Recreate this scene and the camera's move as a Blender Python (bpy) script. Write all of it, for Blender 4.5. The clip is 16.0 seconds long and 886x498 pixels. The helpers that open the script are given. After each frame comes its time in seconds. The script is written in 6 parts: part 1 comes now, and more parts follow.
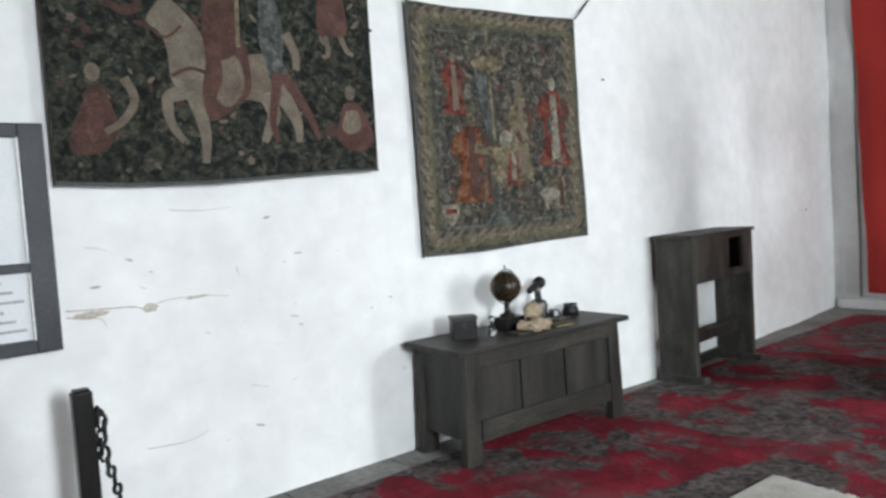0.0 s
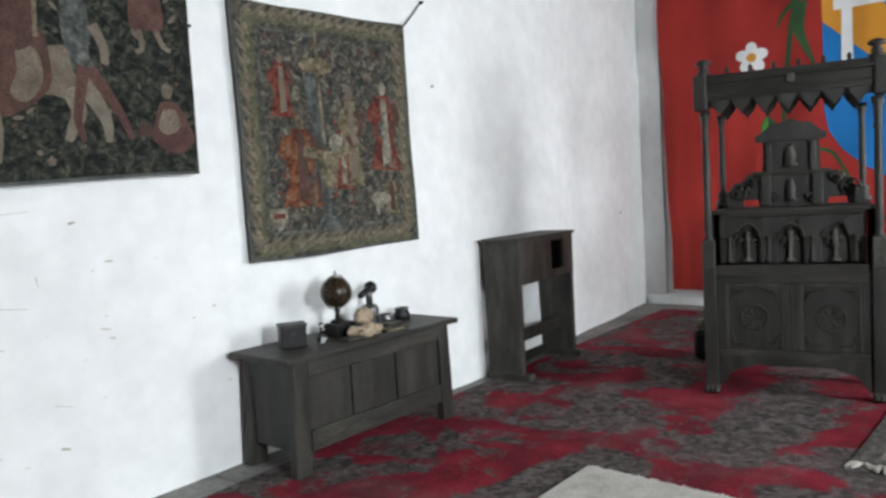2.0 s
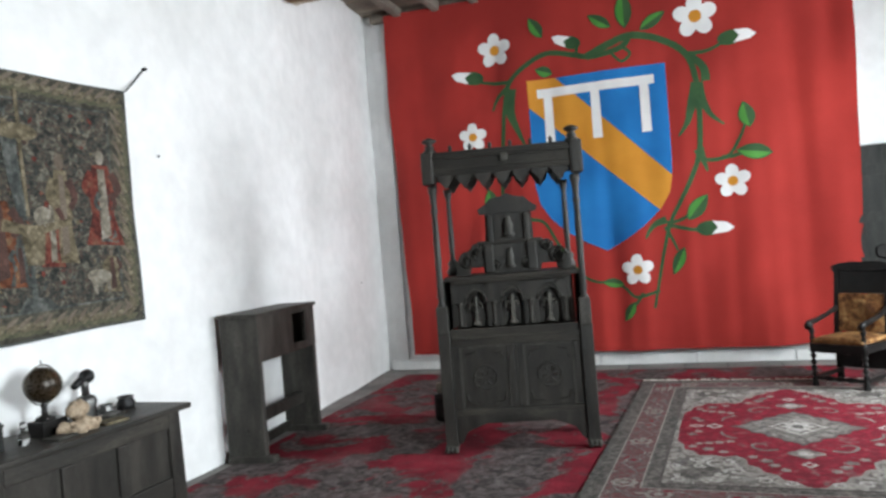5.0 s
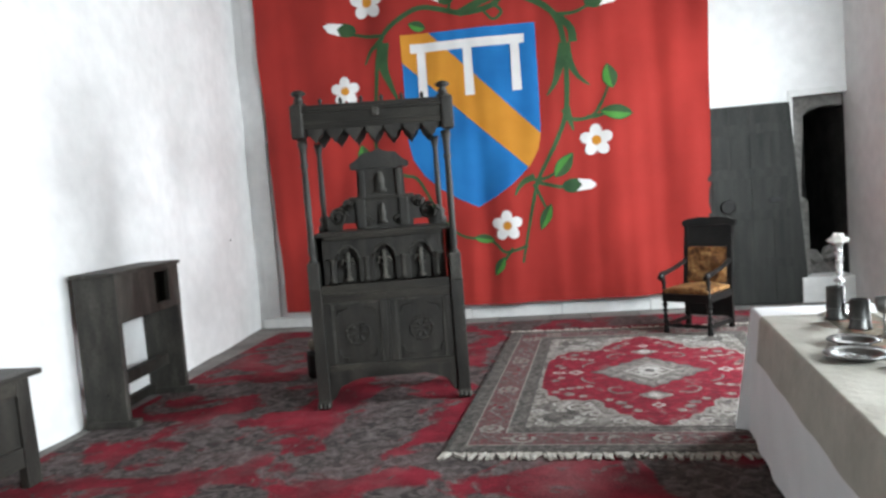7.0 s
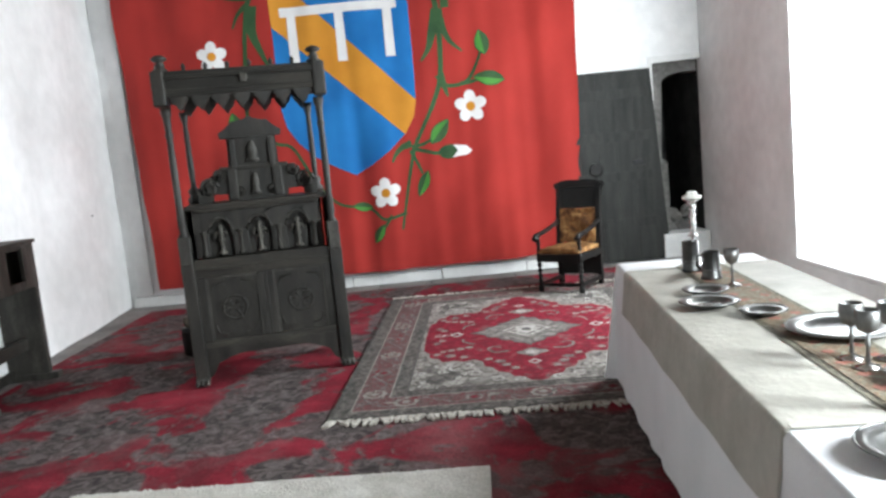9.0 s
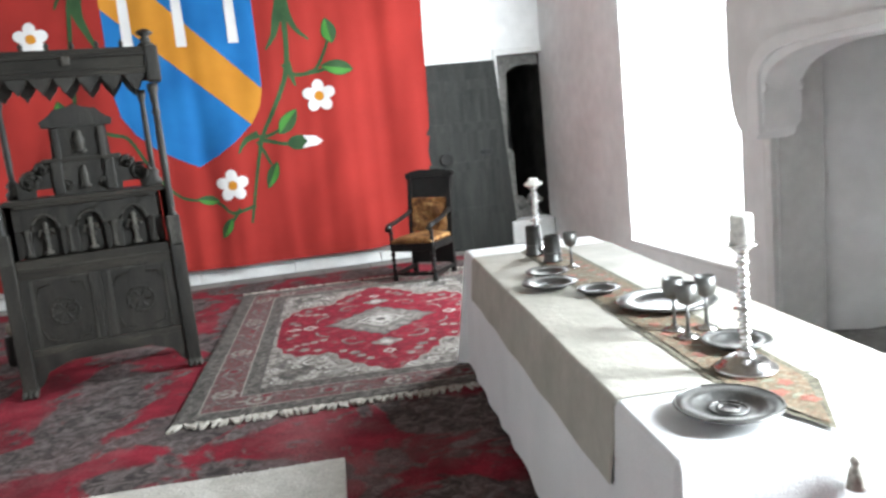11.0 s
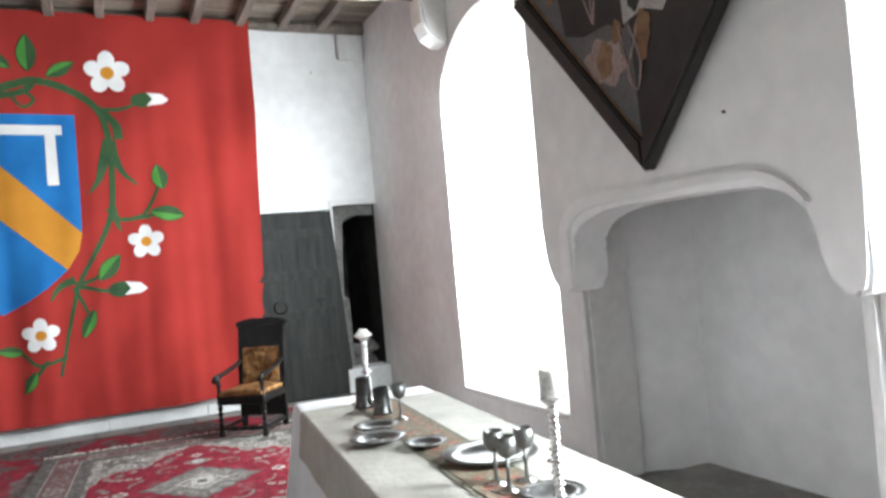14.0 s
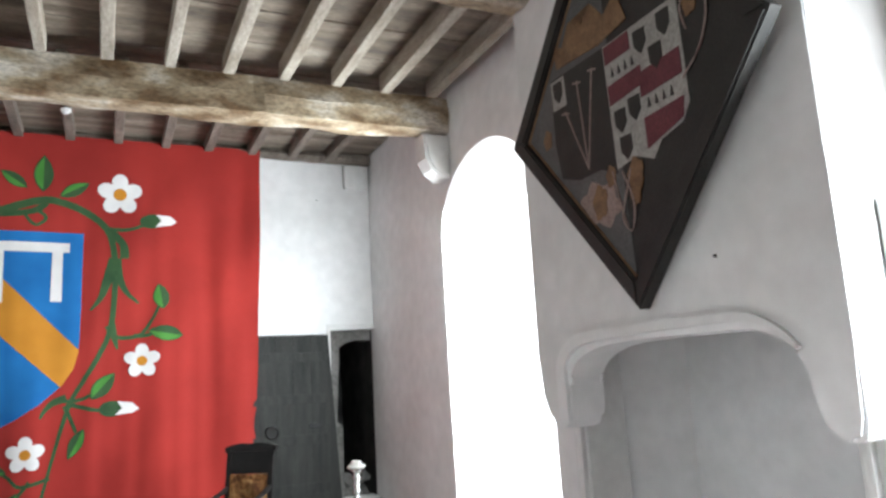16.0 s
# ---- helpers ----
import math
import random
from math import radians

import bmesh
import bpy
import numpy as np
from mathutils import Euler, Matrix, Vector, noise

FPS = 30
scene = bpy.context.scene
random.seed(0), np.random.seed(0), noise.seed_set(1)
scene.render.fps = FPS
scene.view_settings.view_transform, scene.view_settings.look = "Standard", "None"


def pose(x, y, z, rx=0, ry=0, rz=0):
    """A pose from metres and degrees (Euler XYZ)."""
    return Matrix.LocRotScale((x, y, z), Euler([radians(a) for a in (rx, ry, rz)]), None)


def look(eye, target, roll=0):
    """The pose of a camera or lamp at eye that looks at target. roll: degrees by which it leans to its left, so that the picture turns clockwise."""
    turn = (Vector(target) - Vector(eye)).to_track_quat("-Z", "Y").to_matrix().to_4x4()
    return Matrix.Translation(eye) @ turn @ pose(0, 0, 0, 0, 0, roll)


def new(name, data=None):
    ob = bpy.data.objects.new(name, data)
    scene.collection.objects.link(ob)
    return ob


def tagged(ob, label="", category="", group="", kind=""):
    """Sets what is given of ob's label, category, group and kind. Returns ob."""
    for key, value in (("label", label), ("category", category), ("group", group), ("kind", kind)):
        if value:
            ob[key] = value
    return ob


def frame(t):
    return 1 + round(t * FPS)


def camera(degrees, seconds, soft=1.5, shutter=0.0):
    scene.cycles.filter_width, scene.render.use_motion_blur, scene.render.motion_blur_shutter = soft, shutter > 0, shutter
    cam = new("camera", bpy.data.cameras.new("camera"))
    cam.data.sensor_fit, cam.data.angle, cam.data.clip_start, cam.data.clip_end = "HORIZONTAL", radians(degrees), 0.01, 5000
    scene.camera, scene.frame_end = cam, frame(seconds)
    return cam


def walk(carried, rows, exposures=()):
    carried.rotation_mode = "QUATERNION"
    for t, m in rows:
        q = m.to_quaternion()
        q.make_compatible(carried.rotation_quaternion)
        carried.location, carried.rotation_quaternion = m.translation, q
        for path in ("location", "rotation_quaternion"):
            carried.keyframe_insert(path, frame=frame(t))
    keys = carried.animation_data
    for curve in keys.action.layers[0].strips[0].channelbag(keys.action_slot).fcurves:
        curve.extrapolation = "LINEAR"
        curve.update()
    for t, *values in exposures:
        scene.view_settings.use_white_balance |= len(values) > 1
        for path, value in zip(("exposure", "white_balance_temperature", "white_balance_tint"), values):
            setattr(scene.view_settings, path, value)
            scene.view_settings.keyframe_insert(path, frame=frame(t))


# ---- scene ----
cam = camera(61.9, 16.0, soft=2.7, shutter=0.4)
PATH = [
    (0, (0.121, -0.427, 1.498), (1.389, 1.115, 1.38), -3.7),
    (0.5, (0.139, -0.432, 1.515), (1.491, 1.034, 1.369), -3.8),
    (1, (0.152, -0.437, 1.517), (1.585, 0.95, 1.367), -3.7),
    (1.5, (0.161, -0.447, 1.526), (1.663, 0.866, 1.381), -3.4),
    (2, (0.182, -0.458, 1.526), (1.749, 0.777, 1.381), -3.3),
    (2.5, (0.194, -0.484, 1.525), (1.824, 0.668, 1.403), -3.7),
    (3, (0.205, -0.495, 1.526), (1.898, 0.567, 1.447), -4.0),
    (3.5, (0.22, -0.499, 1.536), (1.973, 0.461, 1.485), -4.4),
    (4, (0.231, -0.496, 1.53), (2.05, 0.335, 1.48), -4.1),
    (4.5, (0.235, -0.492, 1.534), (2.099, 0.232, 1.521), -4.3),
    (7, (0.248, -0.521, 1.52), (2.217, -0.203, 1.377), -4.4),
    (7.5, (0.25, -0.525, 1.519), (2.23, -0.292, 1.357), -4.6),
    (8, (0.242, -0.534, 1.516), (2.227, -0.376, 1.326), -4.8),
    (10.5, (0.246, -0.572, 1.494), (2.204, -0.83, 1.175), -6.0),
    (11, (0.256, -0.589, 1.489), (2.196, -0.958, 1.175), -5.7),
    (11.5, (0.261, -0.602, 1.486), (2.179, -1.092, 1.197), -5.6),
    (12, (0.259, -0.61, 1.485), (2.153, -1.191, 1.211), -5.7),
    (12.5, (0.256, -0.63, 1.486), (2.117, -1.325, 1.255), -5.7),
    (13, (0.239, -0.633, 1.498), (2.083, -1.39, 1.339), -5.4),
    (13.5, (0.232, -0.642, 1.503), (2.063, -1.438, 1.392), -4.7),
    (14, (0.226, -0.646, 1.518), (2.052, -1.46, 1.552), -5.0),
    (14.5, (0.198, -0.633, 1.533), (2.012, -1.463, 1.683), -4.8),
    (15, (0.185, -0.62, 1.539), (1.995, -1.441, 1.76), -4.7),
    (15.5, (0.174, -0.617, 1.541), (1.981, -1.424, 1.835), -4.2),
    (16, (0.159, -0.608, 1.548), (1.942, -1.436, 1.916), -3.3),
]
EXPOSURES = [(0, -0.38), (2.5, -0.4), (3.5, -0.34), (4.5, -0.25), (7, 0.0), (8, 0.0), (11, 0.26), (13, 0.17), (16, 0.04)]
walk(cam, [(t, look(eye, target, roll)) for t, eye, target, roll in PATH], EXPOSURES)

# ---- light ----
world = bpy.data.worlds.new("sky")
scene.world = world
world.use_nodes = True
wn = world.node_tree.nodes
sky = wn.new("ShaderNodeTexSky")
sky.sky_type, sky.sun_disc = "NISHITA", False
sky.sun_elevation, sky.sun_rotation = radians(40), radians(150)
world.node_tree.links.new(sky.outputs[0], wn["Background"].inputs[0])
wn["Background"].inputs[1].default_value = 0.12


def window_lamp(x, y, z, w, h, watts, target, spread):
    lamp = bpy.data.lights.new("window_light", "AREA")
    lamp.shape, lamp.size, lamp.size_y, lamp.energy, lamp.color = "RECTANGLE", w, h, watts, (0.86, 0.95, 1.0)
    lamp.spread = radians(spread)
    ob = new("window_light", lamp)
    ob.matrix_world = look((x, y, z), target)
    return ob


window_lamp(6.25, -3.79, 2.2, 1.3, 2.3, 320, (7.5, 0.5, 1.5), 176)
window_lamp(1.0, -3.79, 2.2, 0.7, 1.6, 260, (2.6, 1.0, 0.7), 135)


# ---- materials ----
def mat(name, c1, c2, scale=5.0, rough=0.7, metal=0.0, bump=0.2, fine=70.0, c3=None, grain=0.25, stretch=(1, 1, 1), sheen=0.0, contrast=0.2, gloss=0.35):
    """Two colours mottled at a large scale, a fine grain over them, and relief."""
    m = bpy.data.materials.new(name)
    m.use_nodes = True
    nt = m.node_tree
    nd, ln = nt.nodes, nt.links
    bs = nd["Principled BSDF"]
    co = nd.new("ShaderNodeTexCoord")
    mp = nd.new("ShaderNodeMapping")
    mp.inputs["Scale"].default_value = stretch
    ln.new(co.outputs["Object"], mp.inputs[0])
    info = nd.new("ShaderNodeObjectInfo")
    big = nd.new("ShaderNodeTexNoise")
    big.noise_dimensions = "4D"
    big.inputs["Scale"].default_value, big.inputs["Detail"].default_value = scale, 6
    ln.new(mp.outputs[0], big.inputs["Vector"])
    ln.new(info.outputs["Random"], big.inputs["W"])
    ramp = nd.new("ShaderNodeValToRGB")
    e = ramp.color_ramp.elements
    e[0].position, e[1].position = 0.5 - contrast, 0.5 + contrast
    e[0].color, e[1].color = (*c1, 1), (*c2, 1)
    if c3:
        k = e.new(0.5)
        k.color = (*c3, 1)
    ln.new(big.outputs["Fac"], ramp.inputs[0])
    sm = nd.new("ShaderNodeTexNoise")
    sm.inputs["Scale"].default_value, sm.inputs["Detail"].default_value = fine, 4
    ln.new(mp.outputs[0], sm.inputs["Vector"])
    hs = nd.new("ShaderNodeMapRange")
    hs.inputs["To Min"].default_value, hs.inputs["To Max"].default_value = 1 - grain, 1 + grain
    hs.inputs["From Min"].default_value, hs.inputs["From Max"].default_value = 0.3, 0.7
    ln.new(sm.outputs["Fac"], hs.inputs["Value"])
    mul = nd.new("ShaderNodeMix")
    mul.data_type, mul.blend_type = "RGBA", "MULTIPLY"
    mul.inputs["Factor"].default_value = 1
    ln.new(ramp.outputs[0], mul.inputs["A"])
    ln.new(hs.outputs[0], mul.inputs["B"])
    ln.new(mul.outputs["Result"], bs.inputs["Base Color"])
    rr = nd.new("ShaderNodeMapRange")
    rr.inputs["To Min"].default_value, rr.inputs["To Max"].default_value = max(rough - 0.12, 0.03), min(rough + 0.12, 1)
    ln.new(sm.outputs["Fac"], rr.inputs["Value"])
    ln.new(rr.outputs[0], bs.inputs["Roughness"])
    bs.inputs["Metallic"].default_value = metal
    bs.inputs["Specular IOR Level"].default_value = gloss
    bs.inputs["Sheen Weight"].default_value = sheen
    if bump:
        bp = nd.new("ShaderNodeBump")
        bp.inputs["Strength"].default_value, bp.inputs["Distance"].default_value = bump, 0.01
        add = nd.new("ShaderNodeMath")
        add.operation = "MULTIPLY_ADD"
        add.inputs[1].default_value = 2.0
        ln.new(big.outputs["Fac"], add.inputs[0])
        ln.new(sm.outputs["Fac"], add.inputs[2])
        ln.new(add.outputs[0], bp.inputs["Height"])
        ln.new(bp.outputs[0], bs.inputs["Normal"])
    return m


def motif(name, ground, figures, scale=14.0, rough=0.9, levels=(0.25, 0.4, 0.5, 0.6, 0.72), distort=0.6, bump=0.3, weave=220.0, flat=(1, 1, 1), detail=3.5, cells=2.2, ragged=0.5):
    """A woven textile: leafy cells in several colours on a ground, with a visible weave."""
    m = bpy.data.materials.new(name)
    m.use_nodes = True
    nt = m.node_tree
    nd, ln = nt.nodes, nt.links
    bs = nd["Principled BSDF"]
    co = nd.new("ShaderNodeTexCoord")
    mp = nd.new("ShaderNodeMapping")
    mp.inputs["Scale"].default_value = flat
    ln.new(co.outputs["Object"], mp.inputs[0])
    no = nd.new("ShaderNodeTexNoise")
    no.inputs["Scale"].default_value, no.inputs["Detail"].default_value = scale, detail
    no.inputs["Roughness"].default_value = ragged
    no.inputs["Distortion"].default_value = distort
    ln.new(mp.outputs[0], no.inputs["Vector"])
    ramp = nd.new("ShaderNodeValToRGB")
    ramp.color_ramp.interpolation = "LINEAR"
    cols = [ground] + list(figures)
    e = ramp.color_ramp.elements
    e[0].position, e[0].color = levels[0], (*cols[0], 1)
    e[1].position, e[1].color = levels[len(cols) - 1], (*cols[-1], 1)
    for p, c in zip(levels[1:], cols[1:-1]):
        k = e.new(p)
        k.color = (*c, 1)
    ln.new(no.outputs["Fac"], ramp.inputs[0])
    vo = nd.new("ShaderNodeTexVoronoi")
    vo.inputs["Scale"].default_value = scale * cells
    ln.new(mp.outputs[0], vo.inputs["Vector"])
    mr = nd.new("ShaderNodeMapRange")
    mr.inputs["From Max"].default_value = 0.6
    mr.inputs["To Min"].default_value, mr.inputs["To Max"].default_value = 1.15, 0.6
    ln.new(vo.outputs["Distance"], mr.inputs["Value"])
    mul = nd.new("ShaderNodeMix")
    mul.data_type, mul.blend_type = "RGBA", "MULTIPLY"
    mul.inputs["Factor"].default_value = 0.8
    ln.new(ramp.outputs[0], mul.inputs["A"])
    ln.new(mr.outputs[0], mul.inputs["B"])
    ln.new(mul.outputs["Result"], bs.inputs["Base Color"])
    bs.inputs["Roughness"].default_value = rough
    bs.inputs["Specular IOR Level"].default_value = 0.2
    we = nd.new("ShaderNodeTexNoise")
    we.inputs["Scale"].default_value = weave
    ln.new(co.outputs["Object"], we.inputs["Vector"])
    bp = nd.new("ShaderNodeBump")
    bp.inputs["Strength"].default_value, bp.inputs["Distance"].default_value = bump, 0.004
    ln.new(we.outputs["Fac"], bp.inputs["Height"])
    ln.new(bp.outputs[0], bs.inputs["Normal"])
    return m


PLASTER = mat("limewashed plaster", (0.7, 0.7, 0.69), (0.86, 0.86, 0.86), 1.1, 0.85, bump=0.55, fine=7.0, grain=0.05, contrast=0.25)
STONEWHITE = mat("limewashed stone", (0.62, 0.62, 0.6), (0.76, 0.76, 0.75), 2.5, 0.85, bump=0.4, fine=14.0, grain=0.05)
FLOORSTONE = mat("grey stone flags", (0.13, 0.125, 0.12), (0.26, 0.25, 0.235), 2.2, 0.75, bump=0.4, fine=24.0, grain=0.25)
# Near-black: joint bed under the flags, and the passage's shade put into colour.
JOINT_SHADE_STONE = mat("near-black stone, floor joint bed and painted passage shade", (0.02, 0.02, 0.02), (0.06, 0.06, 0.055), 4.0, 0.9, bump=0.7, fine=16.0)
GREYSTONE = mat("grey jamb stone", (0.11, 0.11, 0.1), (0.2, 0.19, 0.18), 5.0, 0.9, bump=0.6, fine=20.0)
HEARTHSTONE = mat("dusty hearth stone", (0.2, 0.195, 0.185), (0.33, 0.32, 0.305), 3.0, 0.9, bump=0.5, fine=22.0, grain=0.15)
OAK = mat("blackened oak", (0.012, 0.0113, 0.0096), (0.042, 0.038, 0.032), 3.0, 0.45, bump=0.35, fine=40.0, c3=(0.0245, 0.0226, 0.0193), grain=0.35, stretch=(4, 4, 0.8), gloss=0.3)
OAKX = mat("blackened oak along the grain", (0.013, 0.012, 0.01), (0.05, 0.045, 0.036), 3.0, 0.5, bump=0.3, fine=40.0, c3=(0.027, 0.0245, 0.0205), grain=0.4, stretch=(0.8, 4, 4), gloss=0.28)
OAKGREY = mat("worn grey oak", (0.022, 0.0207, 0.0178), (0.07, 0.065, 0.056), 3.0, 0.55, bump=0.4, fine=38.0, c3=(0.04, 0.0373, 0.032), grain=0.4, stretch=(4, 4, 0.9), gloss=0.28)
# Oak made paler, so that the niche carvings carry highlights in their colour.
OAKHIGHLIGHT = mat("oak lightened for carved highlights", (0.05, 0.047, 0.04), (0.15, 0.14, 0.12), 9.0, 0.4, bump=0.3, fine=60.0, grain=0.3, gloss=0.35)
DOORWOOD = mat("weathered dark door boards", (0.02, 0.021, 0.02), (0.042, 0.043, 0.04), 2.5, 0.7, bump=0.4, fine=40.0, grain=0.3, stretch=(1, 5, 0.7), gloss=0.22)
EBONY = mat("black turned wood", (0.006, 0.0055, 0.0055), (0.014, 0.013, 0.012), 6.0, 0.35, bump=0.1, gloss=0.2)
FRAMEWOOD = mat("blue-black painted frame", (0.02, 0.022, 0.028), (0.04, 0.042, 0.05), 5.0, 0.5, bump=0.15)
BEAM = mat("limewash-worn oak beam", (0.15, 0.095, 0.05), (0.6, 0.56, 0.49), 2.6, 0.85, bump=0.9, fine=26.0, c3=(0.36, 0.29, 0.2), grain=0.35, stretch=(1.5, 0.8, 2.0), contrast=0.13)
JOIST = mat("pale limewashed joists", (0.2, 0.165, 0.125), (0.45, 0.41, 0.35), 3.0, 0.85, bump=0.5, fine=30.0, grain=0.25, stretch=(0.6, 3, 3))
JOISTDARK = mat("weathered brown joists", (0.1, 0.08, 0.065), (0.26, 0.225, 0.19), 3.0, 0.85, bump=0.5, fine=30.0, grain=0.3, stretch=(0.6, 3, 3))
BOARDS = mat("ceiling boards", (0.1, 0.085, 0.07), (0.32, 0.28, 0.23), 2.2, 0.85, bump=0.5, fine=30.0, c3=(0.19, 0.155, 0.12), grain=0.3, stretch=(3, 0.5, 1))
RED = mat("red banner cloth", (0.28, 0.0165, 0.0125), (0.375, 0.026, 0.019), 1.5, 0.85, bump=0.12, fine=180.0, grain=0.08, sheen=0.1)
BLUE = mat("blue applied cloth", (0.006, 0.125, 0.37), (0.012, 0.18, 0.47), 2.0, 0.8, bump=0.1, fine=180.0, grain=0.08)
GOLD = mat("ochre applied cloth", (0.5, 0.2, 0.015), (0.62, 0.27, 0.03), 2.0, 0.8, bump=0.1, fine=180.0, grain=0.08)
WHITECLOTH = mat("white applied cloth", (0.66, 0.65, 0.64), (0.78, 0.77, 0.76), 3.0, 0.8, bump=0.1, fine=180.0, grain=0.04)
GREEN = mat("dark green applied cloth", (0.02, 0.06, 0.022), (0.04, 0.1, 0.035), 4.0, 0.8, bump=0.1, fine=180.0, grain=0.1)
LEAF = mat("leaf green applied cloth", (0.05, 0.2, 0.03), (0.08, 0.27, 0.05), 4.0, 0.8, bump=0.1, fine=180.0, grain=0.1)


def carpet_mat(name):
    """Crimson pile with grey floral sprays worn into it, and dusty traffic wear."""
    m = bpy.data.materials.new(name)
    m.use_nodes = True
    nt = m.node_tree
    nd, ln = nt.nodes, nt.links
    bs = nd["Principled BSDF"]
    co = nd.new("ShaderNodeTexCoord")

    def tex(kind, scale, detail=3.0, rough=0.5, distort=0.0):
        n = nd.new(kind)
        n.inputs["Scale"].default_value = scale
        if kind == "ShaderNodeTexNoise":
            n.inputs["Detail"].default_value, n.inputs["Roughness"].default_value, n.inputs["Distortion"].default_value = detail, rough, distort
        ln.new(co.outputs["Object"], n.inputs["Vector"])
        return n

    def ramp(src, stops):
        r = nd.new("ShaderNodeValToRGB")
        e = r.color_ramp.elements
        e[0].position, e[0].color = stops[0][0], (*stops[0][1], 1)
        e[1].position, e[1].color = stops[-1][0], (*stops[-1][1], 1)
        for p, c in stops[1:-1]:
            e.new(p).color = (*c, 1)
        ln.new(src, r.inputs[0])
        return r

    def mix(fac, a, b, blend="MIX"):
        x = nd.new("ShaderNodeMix")
        x.data_type, x.blend_type = "RGBA", blend
        if isinstance(fac, float):
            x.inputs["Factor"].default_value = fac
        else:
            ln.new(fac, x.inputs["Factor"])
        ln.new(a, x.inputs["A"])
        ln.new(b, x.inputs["B"])
        return x.outputs["Result"]

    grey = (1.0, 1.0, 1.0)
    crimson = ramp(tex("ShaderNodeTexNoise", 3.0, 7.0, 0.6).outputs["Fac"], [(0.32, (0.09, 0.012, 0.017)), (0.5, (0.175, 0.013, 0.024)), (0.68, (0.255, 0.022, 0.038))])
    petals = ramp(tex("ShaderNodeTexNoise", 12.0, 7.0, 0.6, 1.2).outputs["Fac"], [(0.36, (0.035, 0.029, 0.029)), (0.5, (0.08, 0.066, 0.064)), (0.64, (0.15, 0.128, 0.122))])
    sprays = ramp(tex("ShaderNodeTexNoise", 1.9, 8.0, 0.58, 0.6).outputs["Fac"], [(0.472, (0.0, 0.0, 0.0)), (0.525, grey)])
    ground = mix(sprays.outputs[0], crimson.outputs[0], petals.outputs[0])
    small = ramp(tex("ShaderNodeTexNoise", 7.0, 6.0, 0.6, 0.8).outputs["Fac"], [(0.6, (0.0, 0.0, 0.0)), (0.66, (0.75, 0.75, 0.75))])
    ground = mix(small.outputs[0], ground, petals.outputs[0])
    dust = nd.new("ShaderNodeRGB")
    dust.outputs[0].default_value = (0.21, 0.13, 0.13, 1)
    worn = ramp(tex("ShaderNodeTexNoise", 0.8, 7.0, 0.62).outputs["Fac"], [(0.52, (0.0, 0.0, 0.0)), (0.72, (0.6, 0.6, 0.6))])
    ground = mix(worn.outputs[0], ground, dust.outputs[0])
    tuft = ramp(tex("ShaderNodeTexNoise", 90.0, 3.0).outputs["Fac"], [(0.3, (0.7, 0.7, 0.7)), (0.7, (1.25, 1.25, 1.25))])
    ln.new(mix(1.0, ground, tuft.outputs[0], "MULTIPLY"), bs.inputs["Base Color"])
    bs.inputs["Roughness"].default_value, bs.inputs["Specular IOR Level"].default_value = 0.95, 0.15
    bp = nd.new("ShaderNodeBump")
    bp.inputs["Strength"].default_value, bp.inputs["Distance"].default_value = 0.7, 0.005
    ln.new(tex("ShaderNodeTexNoise", 160.0, 2.0).outputs["Fac"], bp.inputs["Height"])
    ln.new(bp.outputs[0], bs.inputs["Normal"])
    return m


CARPET = carpet_mat("worn red carpet")
RUGBORDER = motif("rug border pile", (0.08, 0.055, 0.053), [(0.16, 0.1, 0.098), (0.17, 0.05, 0.056), (0.11, 0.075, 0.072), (0.25, 0.21, 0.19)], 20.0, 0.95, (0.32, 0.42, 0.5, 0.57, 0.7), 0.8, 0.6, 200.0)
RUGDARK = mat("dark outlining pile", (0.05, 0.045, 0.042), (0.085, 0.075, 0.07), 30.0, 0.95, bump=0.4)
THREADRED = mat("red embroidery thread", (0.22, 0.075, 0.055), (0.33, 0.15, 0.11), 40.0, 0.85, bump=0.4, fine=200.0)
THREADGREEN = mat("grey-green embroidery thread", (0.17, 0.18, 0.13), (0.26, 0.26, 0.19), 40.0, 0.85, bump=0.4, fine=200.0)
TANKARD = mat("dark old pewter", (0.055, 0.055, 0.055), (0.11, 0.11, 0.107), 9.0, 0.42, metal=1.0, bump=0.08, grain=0.12)
RUGGUARD = motif("rug guard stripe pile", (0.07, 0.065, 0.06), [(0.12, 0.11, 0.1), (0.2, 0.18, 0.16)], 22.0, 0.95, (0.4, 0.52, 0.68), 0.5, 0.6, 200.0)
RUGFIELD = motif("cream rug corners", (0.14, 0.122, 0.11), [(0.16, 0.14, 0.13), (0.3, 0.28, 0.255), (0.34, 0.32, 0.29)], 14.0, 0.95, (0.36, 0.47, 0.53, 0.65), 1.2, 0.6, 200.0)
RUGRED = motif("crimson rug field", (0.15, 0.01, 0.021), [(0.2, 0.011, 0.025), (0.24, 0.014, 0.03), (0.2, 0.1, 0.1)], 9.0, 0.95, (0.3, 0.48, 0.6, 0.7), 0.8, 0.6, 200.0)
RUGGREY = motif("grey rug medallion", (0.13, 0.115, 0.105), [(0.19, 0.175, 0.16), (0.3, 0.28, 0.26)], 13.0, 0.95, (0.38, 0.52, 0.68), 0.8, 0.6, 200.0)
RUGCREAM = motif("cream rug motif", (0.24, 0.21, 0.19), [(0.26, 0.24, 0.215), (0.31, 0.29, 0.265)], 22.0, 0.95, (0.36, 0.46, 0.6), 0.8, 0.6, 200.0)
